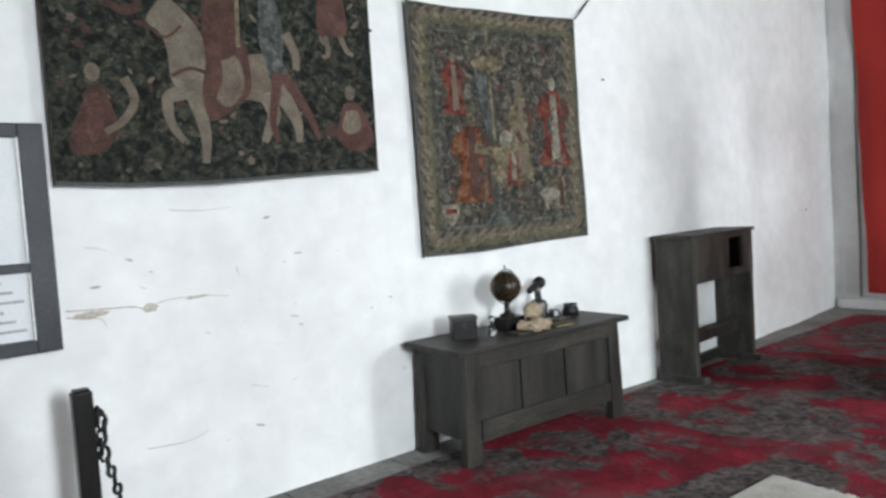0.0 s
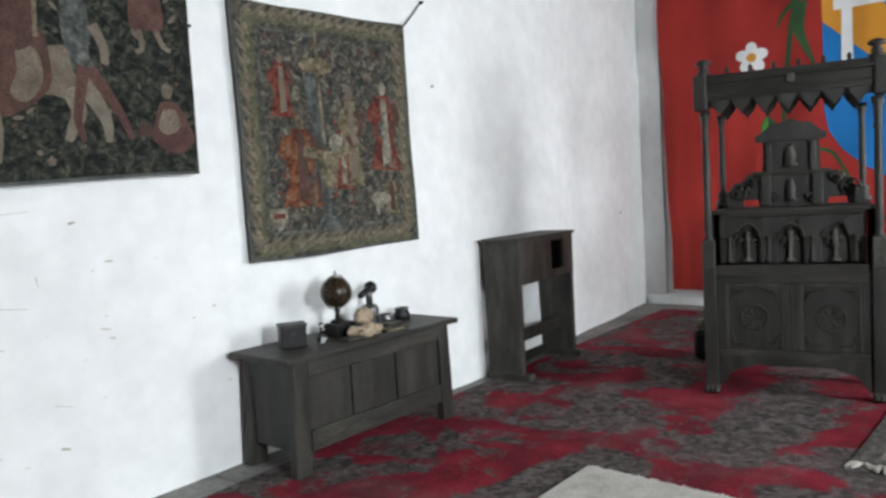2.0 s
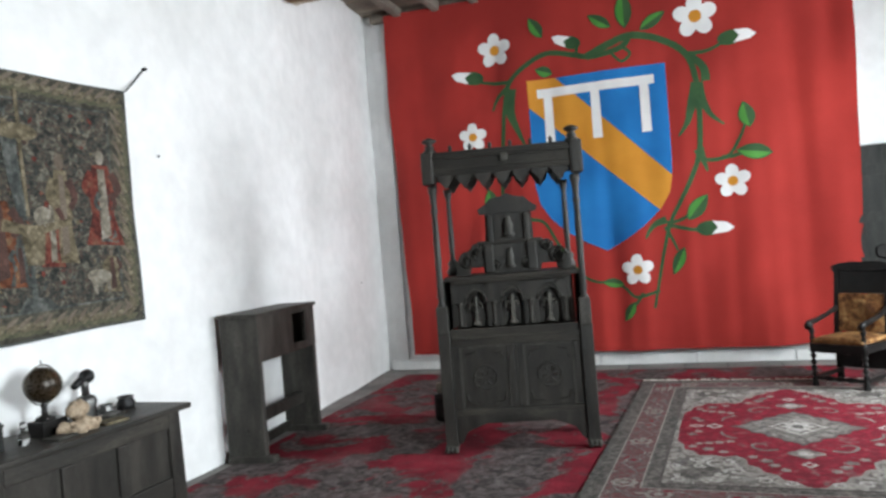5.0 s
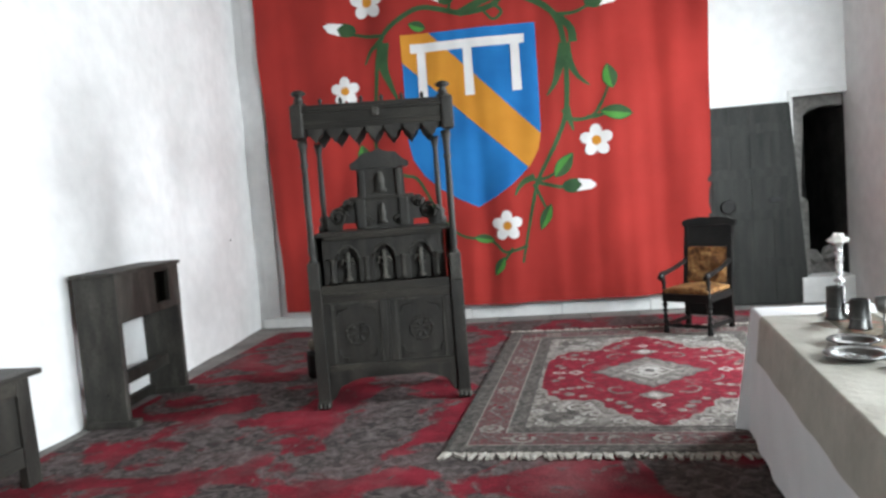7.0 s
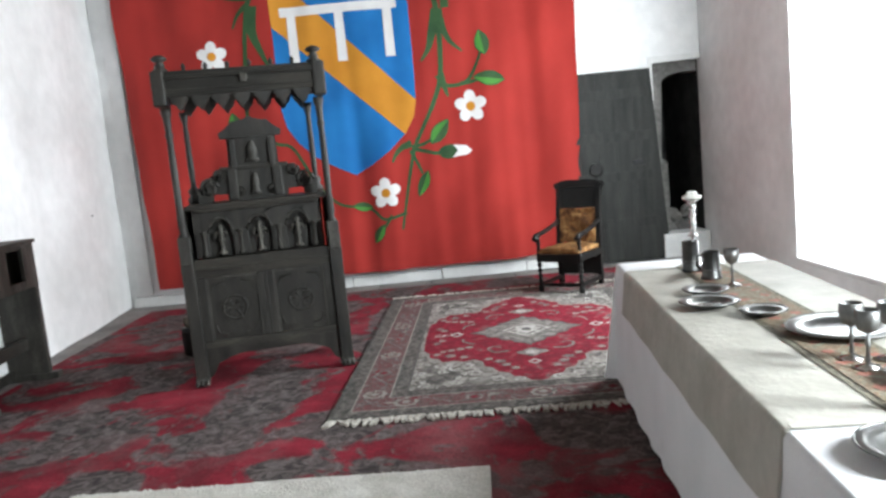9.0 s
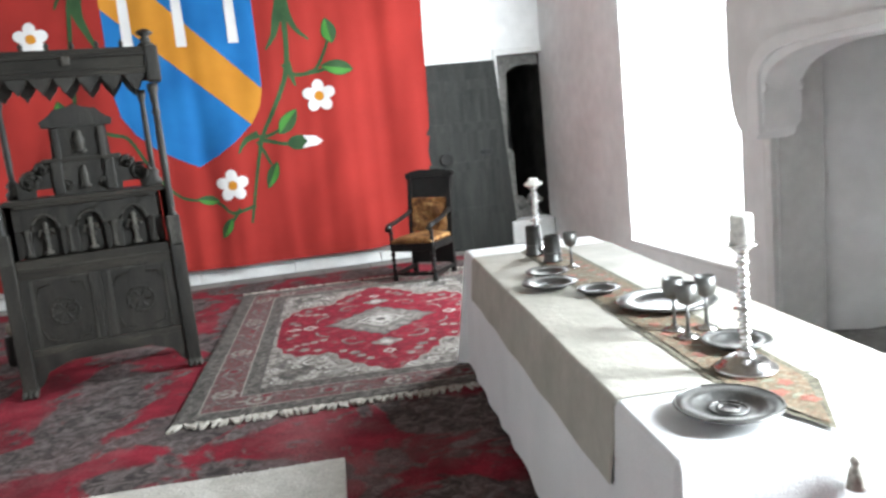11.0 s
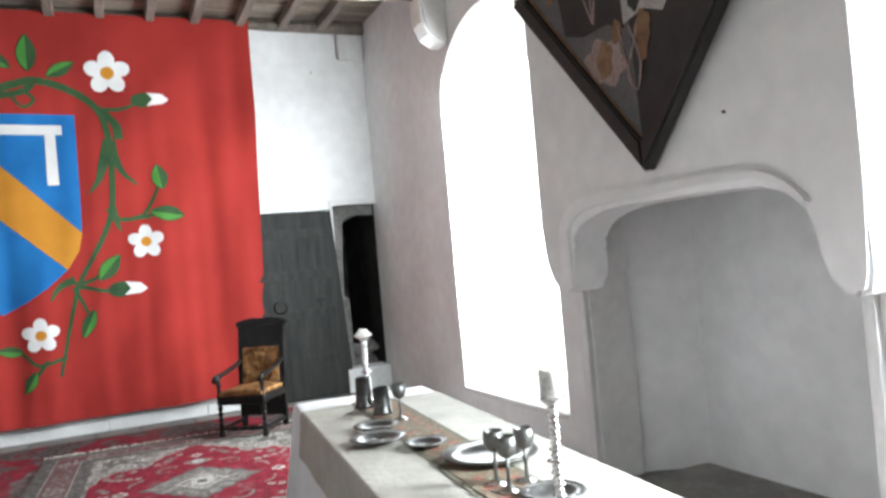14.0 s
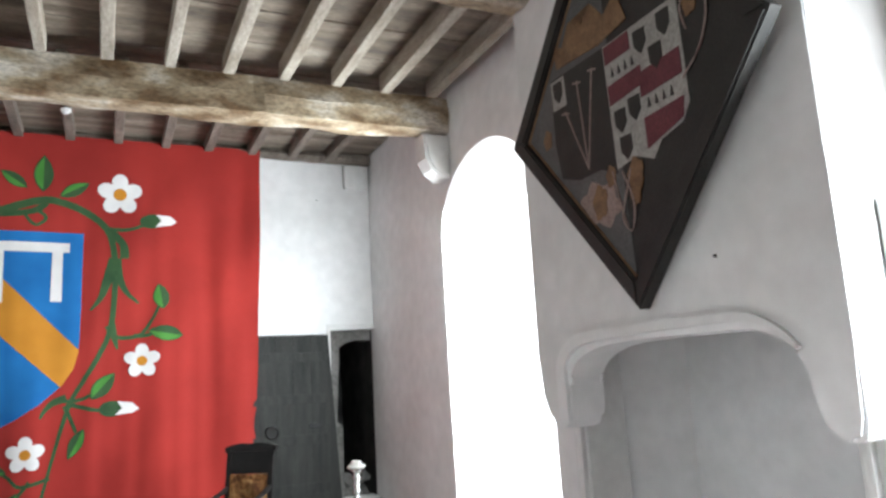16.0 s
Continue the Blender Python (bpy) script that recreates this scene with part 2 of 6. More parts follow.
RUGWHITE = motif("ivory rug scrollwork", (0.3, 0.28, 0.25), [(0.42, 0.4, 0.37), (0.5, 0.48, 0.45)], 25.0, 0.95, (0.36, 0.46, 0.6), 0.8, 0.6, 200.0)
FRINGE = mat("pale knotted fringe", (0.3, 0.28, 0.24), (0.55, 0.52, 0.47), 14.0, 0.95, bump=0.3)
MATWOOL = mat("cream woven mat", (0.4, 0.38, 0.34), (0.56, 0.54, 0.5), 9.0, 0.95, bump=0.8, fine=70.0, grain=0.15)
LINEN = mat("white table linen", (0.72, 0.72, 0.73), (0.8, 0.8, 0.81), 3.0, 0.85, bump=0.15, fine=150.0, grain=0.03)
DAMASK = mat("cream damask overcloth", (0.37, 0.352, 0.305), (0.45, 0.43, 0.38), 6.0, 0.75, bump=0.4, fine=30.0, grain=0.05, contrast=0.15)
RUNNER = motif("embroidered table runner", (0.2, 0.165, 0.11), [(0.25, 0.21, 0.15), (0.24, 0.15, 0.1), (0.3, 0.26, 0.19), (0.2, 0.185, 0.14)], 30.0, 0.9, (0.34, 0.43, 0.51, 0.57, 0.68), 1.0, 0.4, 220.0)
RUNEDGE = motif("runner edging", (0.13, 0.12, 0.09), [(0.2, 0.185, 0.14), (0.28, 0.255, 0.2)], 60.0, 0.9, (0.4, 0.5, 0.65))
PEWTER = mat("tarnished pewter", (0.115, 0.115, 0.112), (0.225, 0.225, 0.218), 9.0, 0.46, metal=1.0, bump=0.1, grain=0.15)
SILVER = mat("polished silver", (0.6, 0.595, 0.585), (0.76, 0.75, 0.74), 8.0, 0.22, metal=1.0, bump=0.03, grain=0.04)
WAX = mat("white candle wax", (0.78, 0.76, 0.7), (0.85, 0.84, 0.8), 10.0, 0.45, bump=0.08)
MILLEFLEUR = motif("dark leafy tapestry weave", (0.011, 0.012, 0.011), [(0.026, 0.029, 0.024), (0.048, 0.049, 0.037), (0.1, 0.092, 0.066)], 24.0, 0.95, (0.36, 0.48, 0.58, 0.74), 0.8, 0.5, 260.0)
MILLEFLEUR2 = motif("flowered tapestry weave", (0.028, 0.03, 0.027), [(0.065, 0.067, 0.057), (0.1, 0.068, 0.052), (0.095, 0.1, 0.083), (0.25, 0.22, 0.165)], 21.0, 0.95, (0.36, 0.47, 0.54, 0.58, 0.74), 1.0, 0.5, 260.0)
TAPBORDER = motif("dark tapestry border weave", (0.045, 0.044, 0.035), [(0.085, 0.08, 0.062), (0.135, 0.12, 0.09)], 16.0, 0.95, (0.36, 0.5, 0.66), 1.2, 0.5, 260.0)
TAPEDGE = mat("tapestry selvedge", (0.05, 0.055, 0.055), (0.09, 0.095, 0.09), 9.0, 0.95, bump=0.3)
W_RED = motif("red wool weave", (0.07, 0.024, 0.02), [(0.16, 0.04, 0.03), (0.19, 0.085, 0.055)], 16.0, 0.95, (0.36, 0.5, 0.66))
W_ORANGE = motif("orange wool weave", (0.08, 0.03, 0.018), [(0.17, 0.06, 0.03), (0.19, 0.115, 0.065)], 16.0, 0.95, (0.36, 0.5, 0.66))
W_BUFF = motif("buff wool weave", (0.085, 0.07, 0.044), [(0.165, 0.138, 0.088), (0.24, 0.2, 0.135)], 16.0, 0.95, (0.36, 0.5, 0.66))
W_BLUE = motif("slate grey wool weave", (0.045, 0.05, 0.047), [(0.085, 0.092, 0.085), (0.15, 0.155, 0.14)], 16.0, 0.95, (0.36, 0.5, 0.66))
W_PALE = motif("pale wool weave", (0.12, 0.105, 0.08), [(0.23, 0.205, 0.16), (0.32, 0.29, 0.24)], 14.0, 0.95, (0.36, 0.5, 0.66))
W_TAN = mat("faded tan wool weave", (0.085, 0.066, 0.05), (0.17, 0.138, 0.105), 9.0, 0.95, bump=0.3, fine=90.0, grain=0.3)
W_PALEHORSE = mat("pale cream wool weave", (0.095, 0.078, 0.06), (0.18, 0.152, 0.118), 9.0, 0.95, bump=0.3, fine=90.0, grain=0.25)
W_BROWN = mat("faded russet wool weave", (0.032, 0.019, 0.016), (0.09, 0.045, 0.035), 12.0, 0.95, bump=0.3, fine=90.0, grain=0.35)
T2_BUFF = motif("faded buff border weave", (0.09, 0.078, 0.052), [(0.16, 0.138, 0.093), (0.23, 0.2, 0.14)], 22.0, 0.95, (0.36, 0.5, 0.66))
T2_OLIVE = mat("olive wool weave", (0.05, 0.05, 0.03), (0.11, 0.105, 0.065), 12.0, 0.95, bump=0.3, fine=90.0, grain=0.3)
W_ROSE = mat("faded rose wool weave", (0.052, 0.024, 0.02), (0.105, 0.054, 0.045), 12.0, 0.95, bump=0.3, fine=90.0, grain=0.3)
BRASS = mat("dull brass globe gores", (0.02, 0.014, 0.009), (0.05, 0.034, 0.018), 9.0, 0.28, metal=0.2, bump=0.05)
BLACKIRON = mat("black iron", (0.012, 0.012, 0.013), (0.03, 0.03, 0.03), 12.0, 0.5, metal=0.5, bump=0.2)
PAPER = mat("printed paper", (0.66, 0.68, 0.7), (0.74, 0.75, 0.76), 4.0, 0.6, bump=0.0, grain=0.03)
INK = mat("grey print", (0.3, 0.31, 0.33), (0.42, 0.43, 0.45), 9.0, 0.7, bump=0.0)
LACE = mat("yellowed lace and shell", (0.24, 0.17, 0.11), (0.46, 0.37, 0.27), 26.0, 0.8, bump=0.6, fine=60.0)
LEATHER = motif("gilt tooled leather cushion", (0.09, 0.035, 0.014), [(0.23, 0.105, 0.035), (0.38, 0.225, 0.095)], 12.0, 0.6, (0.36, 0.5, 0.66))
HATBLACK = mat("black hatchment paint", (0.018, 0.0175, 0.0165), (0.034, 0.032, 0.03), 4.0, 0.5, bump=0.15, gloss=0.3)
HATGREY = mat("grey hatchment paint", (0.075, 0.075, 0.075), (0.115, 0.115, 0.115), 4.0, 0.5, bump=0.15)
HATWHITE = mat("aged white paint", (0.28, 0.275, 0.255), (0.38, 0.37, 0.345), 6.0, 0.5, bump=0.15)
HATWINE = mat("wine red paint", (0.1, 0.02, 0.03), (0.15, 0.035, 0.045), 6.0, 0.5, bump=0.15)
HATGOLD = mat("worn gilding", (0.14, 0.075, 0.04), (0.24, 0.14, 0.07), 12.0, 0.5, bump=0.2)
HATPINK = mat("faded pink scroll paint", (0.24, 0.17, 0.15), (0.32, 0.25, 0.23), 12.0, 0.5, bump=0.2)
PLASTICWHITE = mat("white plastic", (0.7, 0.7, 0.7), (0.75, 0.75, 0.75), 8.0, 0.4, bump=0.0)
CRACK = mat("bare plaster under flaked limewash", (0.4, 0.355, 0.3), (0.6, 0.57, 0.52), 6.0, 0.9, bump=0.4)

glass = bpy.data.materials.new("clear glass")
glass.use_nodes = True
gb = glass.node_tree.nodes["Principled BSDF"]
gb.inputs["Transmission Weight"].default_value, gb.inputs["Roughness"].default_value, gb.inputs["IOR"].default_value = 1.0, 0.03, 1.45


# ---- mesh helpers ----
def mesh_of(name, bm, material, smooth=False):
    me = bpy.data.meshes.new(name)
    bmesh.ops.recalc_face_normals(bm, faces=bm.faces)
    if smooth:
        for f in bm.faces:
            f.smooth = True
    bm.to_mesh(me)
    bm.free()
    me.materials.append(material)
    return me


def part(name, bm, material, parent, label="", smooth=False):
    ob = new(name, mesh_of(name, bm, material, smooth))
    ob.parent = parent
    return tagged(ob, label)


def thing(name, m, label, category, group="", kind=""):
    ob = new(name)
    ob.empty_display_size = 0.1
    ob.matrix_world = m
    return tagged(ob, label, category, group, kind)


def single(name, bm, material, label, category="", kind="", smooth=False, m=None, group=""):
    ob = new(name, mesh_of(name, bm, material, smooth))
    if m is not None:
        ob.matrix_world = m
    return tagged(ob, label, category, group, kind)


def box(x0, x1, y0, y1, z0, z1, bevel=0.0, bm=None, m=None):
    b = bmesh.new()
    bmesh.ops.create_cube(b, size=1)
    for v in b.verts:
        v.co = Vector(((x0 + x1) / 2 + v.co.x * (x1 - x0), (y0 + y1) / 2 + v.co.y * (y1 - y0), (z0 + z1) / 2 + v.co.z * (z1 - z0)))
    if bevel:
        bmesh.ops.bevel(b, geom=b.edges[:], offset=bevel, segments=2, affect="EDGES", profile=0.6)
    if m is not None:
        b.transform(m)
    return join(bm, b)


def join(a, b):
    if a is None:
        return b
    me = bpy.data.meshes.new("joined")
    b.to_mesh(me)
    b.free()
    a.from_mesh(me)
    bpy.data.meshes.remove(me)
    return a


def lathe(profile, n=20, bm=None, at=(0, 0, 0)):
    b = bmesh.new()
    rings = []
    for r, z in profile:
        rings.append([b.verts.new((r * math.cos(2 * math.pi * i / n) + at[0], r * math.sin(2 * math.pi * i / n) + at[1], z + at[2])) for i in range(n)])
    for p, q in zip(rings, rings[1:]):
        for i in range(n):
            b.faces.new((p[i], p[(i + 1) % n], q[(i + 1) % n], q[i]))
    for r in (rings[0], rings[-1]):
        b.faces.new(r)
    bmesh.ops.remove_doubles(b, verts=b.verts, dist=1e-5)
    return join(bm, b)


def tube(points, radius, n=8, bm=None):
    b = bmesh.new()
    pts = [Vector(p) for p in points]
    rs = radius if isinstance(radius, (list, tuple)) else [radius] * len(pts)
    rings = []
    for i, p in enumerate(pts):
        d = (pts[min(i + 1, len(pts) - 1)] - pts[max(i - 1, 0)]).normalized()
        u = d.orthogonal().normalized() if abs(d.z) < 0.9 else Vector((1, 0, 0))
        u = (u - d * u.dot(d)).normalized()
        w = d.cross(u)
        rings.append([b.verts.new(p + rs[i] * (u * math.cos(2 * math.pi * k / n) + w * math.sin(2 * math.pi * k / n))) for k in range(n)])
    for p, q in zip(rings, rings[1:]):
        for k in range(n):
            b.faces.new((p[k], p[(k + 1) % n], q[(k + 1) % n], q[k]))
    b.faces.new(rings[0]), b.faces.new(rings[-1])
    return join(bm, b)


def prism(outline, d0, d1, axis="y", bm=None, bevel=0.0):
    """An outline of (a, b) pairs pushed from d0 to d1 along an axis: y takes (x, z), x takes (y, z), z takes (x, y)."""
    b = bmesh.new()
    put = {"y": lambda p, d: (p[0], d, p[1]), "x": lambda p, d: (d, p[0], p[1]), "z": lambda p, d: (p[0], p[1], d)}[axis]
    lo, hi = [b.verts.new(put(p, d0)) for p in outline], [b.verts.new(put(p, d1)) for p in outline]
    b.faces.new(lo), b.faces.new(hi)
    for i in range(len(outline)):
        j = (i + 1) % len(outline)
        b.faces.new((lo[i], lo[j], hi[j], hi[i]))
    if bevel:
        es = [e for e in b.edges if e.verts[0] in lo and e.verts[1] in lo or e.verts[0] in hi and e.verts[1] in hi]
        bmesh.ops.bevel(b, geom=es, offset=bevel, segments=2, affect="EDGES")
    bmesh.ops.triangulate(b, faces=[f for f in b.faces if len(f.verts) > 4])
    return join(bm, b)


def moved(bm, m):
    bm.transform(m)
    return bm


def smoothline(points, n=6):
    """A Catmull-Rom line through the points."""
    p = [Vector((*q, 0)[:3]) for q in points]
    out = []
    for i in range(len(p) - 1):
        a, b, c, d = p[max(i - 1, 0)], p[i], p[i + 1], p[min(i + 2, len(p) - 1)]
        for k in range(n):
            t = k / n
            out.append(0.5 * (2 * b + (c - a) * t + (2 * a - 5 * b + 4 * c - d) * t * t + (3 * b - a - 3 * c + d) * t ** 3))
    out.append(p[-1])
    return [(q.x, q.y) for q in out]


def ribbon(points, w0, w1=None, n=6):
    """A flat stroke of changing width along a smooth line, as a closed outline."""
    line = smoothline(points, n)
    w1 = w0 if w1 is None else w1
    left, right = [], []
    for i, p in enumerate(line):
        a, b = Vector(line[max(i - 1, 0)]), Vector(line[min(i + 1, len(line) - 1)])
        d = (b - a).normalized()
        w = w0 + (w1 - w0) * i / (len(line) - 1)
        left.append((p[0] - d.y * w / 2, p[1] + d.x * w / 2))
        right.append((p[0] + d.y * w / 2, p[1] - d.x * w / 2))
    return left + right[::-1]


def oval(cx, cy, rx, ry, turn=0.0, n=18, lobes=0, depth=0.0):
    out = []
    for i in range(n):
        a = 2 * math.pi * i / n
        k = 1 + depth * math.cos(lobes * a)
        x, y = rx * k * math.cos(a), ry * k * math.sin(a)
        out.append((cx + x * math.cos(turn) - y * math.sin(turn), cy + x * math.sin(turn) + y * math.cos(turn)))
    return out


def leaf_shape(x, y, length, width, turn):
    pts = []
    for i in range(9):
        t = i / 8
        pts.append((t * length - length / 2, width / 2 * math.sin(math.pi * t) ** 0.8 * (1 - 0.25 * t)))
    pts += [(a, -b) for a, b in pts[-2:0:-1]]
    c, s = math.cos(turn), math.sin(turn)
    return [(x + a * c - b * s, y + a * s + b * c) for a, b in pts]


def draped(outline, surface, lift, step):
    """An outline in (u, v), cut on a grid of that step and laid on surface(u, v, lift)."""
    b = bmesh.new()
    f = b.faces.new([b.verts.new((u, v, 0)) for u, v in outline])
    bmesh.ops.triangulate(b, faces=[f])
    us, vs = [p[0] for p in outline], [p[1] for p in outline]
    for k, lo, hi in ((0, min(us), max(us)), (1, min(vs), max(vs))):
        q = math.ceil(lo / step + 1e-6) * step
        while q < hi - 1e-6:
            n = Vector((1, 0, 0)) if k == 0 else Vector((0, 1, 0))
            bmesh.ops.bisect_plane(b, geom=b.verts[:] + b.edges[:] + b.faces[:], plane_co=n * q, plane_no=n, dist=1e-6)
            q += step
    bmesh.ops.triangulate(b, faces=b.faces[:])
    for v in b.verts:
        v.co = Vector(surface(v.co.x, v.co.y, lift))
    return b


# ---- the room ----
LEFT_WALL = [(-3.0, 3.26), (0.0, 3.23), (2.7, 3.21), (4.8, 3.06), (6.0, 3.08), (7.6, 3.22), (9.2, 3.35)]
FAR, RIGHT, BACK, TOP = 9.18, -3.75, -3.0, 4.62


def left_y(x):
    for (a, p), (b, q) in zip(LEFT_WALL, LEFT_WALL[1:]):
        if x <= b:
            t = (x - a) / (b - a)
            t = t * t * (3 - 2 * t)
            return p + (q - p) * t
    return LEFT_WALL[-1][1]


def uneven(x, z, k=0.012):
    return k * noise.noise((x * 0.8, z * 0.8, 3.1)) + k * 0.5 * noise.noise((x * 2.7, z * 2.7, 8.0))


def left_surface(x, z):
    return left_y(x) + uneven(x, z)


bm = bmesh.new()
nx, nz = 120, 46
grid = [[bm.verts.new((BACK + (FAR - BACK + 0.3) * i / nx, left_surface(BACK + (FAR - BACK + 0.3) * i / nx, 4.8 * j / nz), 4.8 * j / nz)) for j in range(nz + 1)] for i in range(nx + 1)]
for i in range(nx):
    for j in range(nz):
        bm.faces.new((grid[i][j], grid[i + 1][j], grid[i + 1][j + 1], grid[i][j + 1]))
rim = [grid[i][0] for i in range(nx + 1)] + [grid[nx][j] for j in range(1, nz + 1)] + [grid[i][nz] for i in range(nx - 1, -1, -1)] + [grid[0][j] for j in range(nz - 1, 0, -1)]
back_rim = [bm.verts.new((v.co.x, 3.8, v.co.z)) for v in rim]
for i in range(len(rim)):
    j = (i + 1) % len(rim)
    bm.faces.new((rim[i], rim[j], back_rim[j], back_rim[i]))
bm.faces.new(back_rim)
single("wall_north", bm, PLASTER, "uneven limewashed plaster wall, flaking in places", "wall", "structure", smooth=False)

bm = box(FAR, FAR + 0.6, -3.13, 3.36, 0, 4.8)
box(FAR, FAR + 0.6, RIGHT, -3.13, 2.34, 4.8, bm=bm)
single("wall_east", bm, PLASTER, "white limewashed end wall behind the red banner", "wall", "structure")

W1, W2 = (5.07, 6.93), (0.1, 2.0)
SILL, SPRING, RISE = 0.22, 3.03, 0.75


def arch_over(x0, x1, y0, y1, bm):
    cx, hw = (x0 + x1) / 2, (x1 - x0) / 2
    arc = [(cx + hw * math.cos(math.pi * i / 28), SPRING + RISE * math.sin(math.pi * i / 28)) for i in range(29)]
    for p, q in zip(arc, arc[1:]):
        prism([p, q, (q[0], 4.8), (p[0], 4.8)], y0, y1, "y", bm)
    box(x0, x1, y0, y1, -0.1, SILL, bm=bm)


bm = box(BACK, W2[0], RIGHT - 0.9, RIGHT, -0.1, 4.8)
arch_over(*W2, RIGHT - 0.9, RIGHT, bm)
box(W2[1], 2.2, RIGHT - 0.9, RIGHT, -0.1, 4.8, bm=bm)
box(2.2, 4.3, RIGHT - 0.9, RIGHT, 2.5, 4.8, bm=bm)
prism([(2.2, RIGHT - 0.9), (4.3, RIGHT - 0.9), (4.3, RIGHT), (4.09, -4.2), (2.35, -4.2), (2.2, RIGHT)], -0.1, 2.5, "z", bm)
box(4.3, W1[0], RIGHT - 0.9, RIGHT, -0.1, 4.8, bm=bm)
arch_over(*W1, RIGHT - 0.9, RIGHT, bm)
box(W1[1], FAR + 0.1, RIGHT - 0.9, RIGHT, -0.1, 4.8, bm=bm)
single("wall_south", bm, PLASTER, "thick limewashed wall with deep arched window recesses and a fireplace", "wall", "structure")
single("wall_west", box(BACK - 0.4, BACK, RIGHT - 0.9, 3.8, -0.1, 4.8), PLASTER, "plain limewashed wall", "wall", "structure")

# window sills, worn stone
for n, (a, b) in enumerate((W1, W2)):
    w = single("window_sill", box(a + 0.003, b - 0.003, RIGHT - 0.88, RIGHT + 0.025, SILL + 0.002, SILL + 0.05, 0.012), STONEWHITE, "worn pale stone sill of an arched window recess", "window sill", "structure")

# floor of stone flags with a recessed joint
floor = single("floor", box(BACK - 0.4, FAR + 1.6, RIGHT - 0.95, 3.8, -0.25, -0.012), JOINT_SHADE_STONE, "grey stone flagged floor", "floor", "structure")

# the white ledge at the foot of the end wall
ledge = thing("baseboard", pose(0, 0, 0), "low white limewashed ledge along the foot of the wall", "ledge", kind="structure")
cuts = [3.3, 1.7, 0.62, -0.47, -1.5, -2.2]
for k, (a, b) in enumerate(zip(cuts, cuts[1:])):
    part("ledge_stone", box(FAR - 0.06, FAR - 0.002, b + 0.004, a - 0.004, 0, 0.125 + 0.012 * (k % 2), 0.012), STONEWHITE, ledge)
# shallow pilaster strip in the corner
single("pilaster_strip", box(FAR - 0.035, FAR - 0.002, 3.06, 3.24, 0.13, 4.14, 0.012), PLASTER, "shallow white plaster strip beside the banner", "pilaster", "structure")

# ceiling: boards and joists in one mesh
bm = bmesh.new()
x = BACK
rnd = random.Random(3)
while x < FAR + 0.2:
    w = rnd.uniform(0.16, 0.24)
    z = TOP + rnd.uniform(0, 0.012)
    box(x, x + w - 0.006, RIGHT - 0.3, 3.6, z, z + 0.03, bm=bm)
    x += w
single("ceiling", bm, BOARDS, "old brown ceiling boards", "ceiling", "structure")
joists = thing("ceiling_joists", pose(0, 0, 0), "pale limewashed oak ceiling joists", "joists", kind="structure")
for k in range(-7, 7):
    jy = -0.07 + 0.5 * k + 0.01 * rnd.uniform(-1, 1)
    if jy - 0.06 > RIGHT:
        if jy > -3.0:
            part("joist", box(BACK, 4.05, jy - 0.05, jy + 0.05, 4.45, TOP - 0.002, 0.012), JOIST, joists)
        part("joist", box(4.3, 6.62, jy - 0.048 + rnd.uniform(-0.01, 0.01), jy + 0.05, 4.43 + rnd.uniform(0, 0.02), TOP - 0.002, 0.012), JOIST, joists)
    jy -= 0.13
    if jy - 0.06 > RIGHT:
        part("joist", box(6.9, FAR - 0.01, jy - 0.05, jy + 0.05 + rnd.uniform(-0.01, 0.01), 4.49 + rnd.uniform(0, 0.02), TOP - 0.002, 0.012), JOISTDARK, joists, "weathered brown joist")


def rough_beam(name, x0, x1, y0, y1, z0, z1, label, seed, timber):
    b = bmesh.new()
    n = 70
    prof = [(x0, z0), (x0 - 0.02, (z0 + z1) / 2), (x0 + 0.01, z1), (x1, z1), (x1 + 0.01, (z0 + z1) / 2), (x1 - 0.01, z0), ((x0 + x1) / 2, z0 - 0.012)]
    rings = []
    for i in range(n + 1):
        y = y0 + (y1 - y0) * i / n
        ring = []
        for k, (px, pz) in enumerate(prof):
            d = Vector((noise.noise((y * 1.7, k * 2.3, seed)), 0, noise.noise((y * 1.5, k * 1.9, seed + 5)))) * 0.035
            d += Vector((noise.noise((y * 6, k * 2.3, seed)), 0, noise.noise((y * 6, k * 1.9, seed + 5)))) * 0.012
            ring.append(b.verts.new((px + d.x, y, pz + d.z * 0.7)))
        rings.append(ring)
    for p, q in zip(rings, rings[1:]):
        for k in range(len(prof)):
            b.faces.new((p[k], p[(k + 1) % len(prof)], q[(k + 1) % len(prof)], q[k]))
    b.faces.new(rings[0]), b.faces.new(rings[-1])
    return single(name, b, timber, label, "ceiling beam", "structure")


rough_beam("ceiling_beam", 6.6, 6.93, RIGHT + 0.005, 3.1, 4.1, 4.45, "rough-hewn oak beam with worn limewash, carried on a corbel", 1.0, BEAM)
rough_beam("ceiling_beam", 4.02, 4.34, -3.19, 3.0, 4.12, 4.46, "rough-hewn oak beam running into the chimney breast", 9.0, BEAM)
rough_beam("wall_plate", FAR - 0.13, FAR - 0.01, RIGHT + 0.01, 3.2, 4.5, 4.6, "weathered timber wall plate above the banner", 4.0, JOISTDARK)

# corbel under the beam
single("corbel", prism([(RIGHT - 0.02, 3.62), (RIGHT + 0.1, 3.63), (RIGHT + 0.2, 3.7), (RIGHT + 0.26, 3.82), (RIGHT + 0.28, 4.07), (RIGHT - 0.02, 4.07)], 6.62, 6.9, "x", bevel=0.03), STONEWHITE, "white limewashed stone corbel with a rounded foot", "corbel", "structure", smooth=False)
single("corbel", box(FAR - 0.1, FAR - 0.002, -3.72, -3.4, 4.16, 4.48, 0.025), STONEWHITE, "small white plaster block under the wall plate", "corbel", "structure")

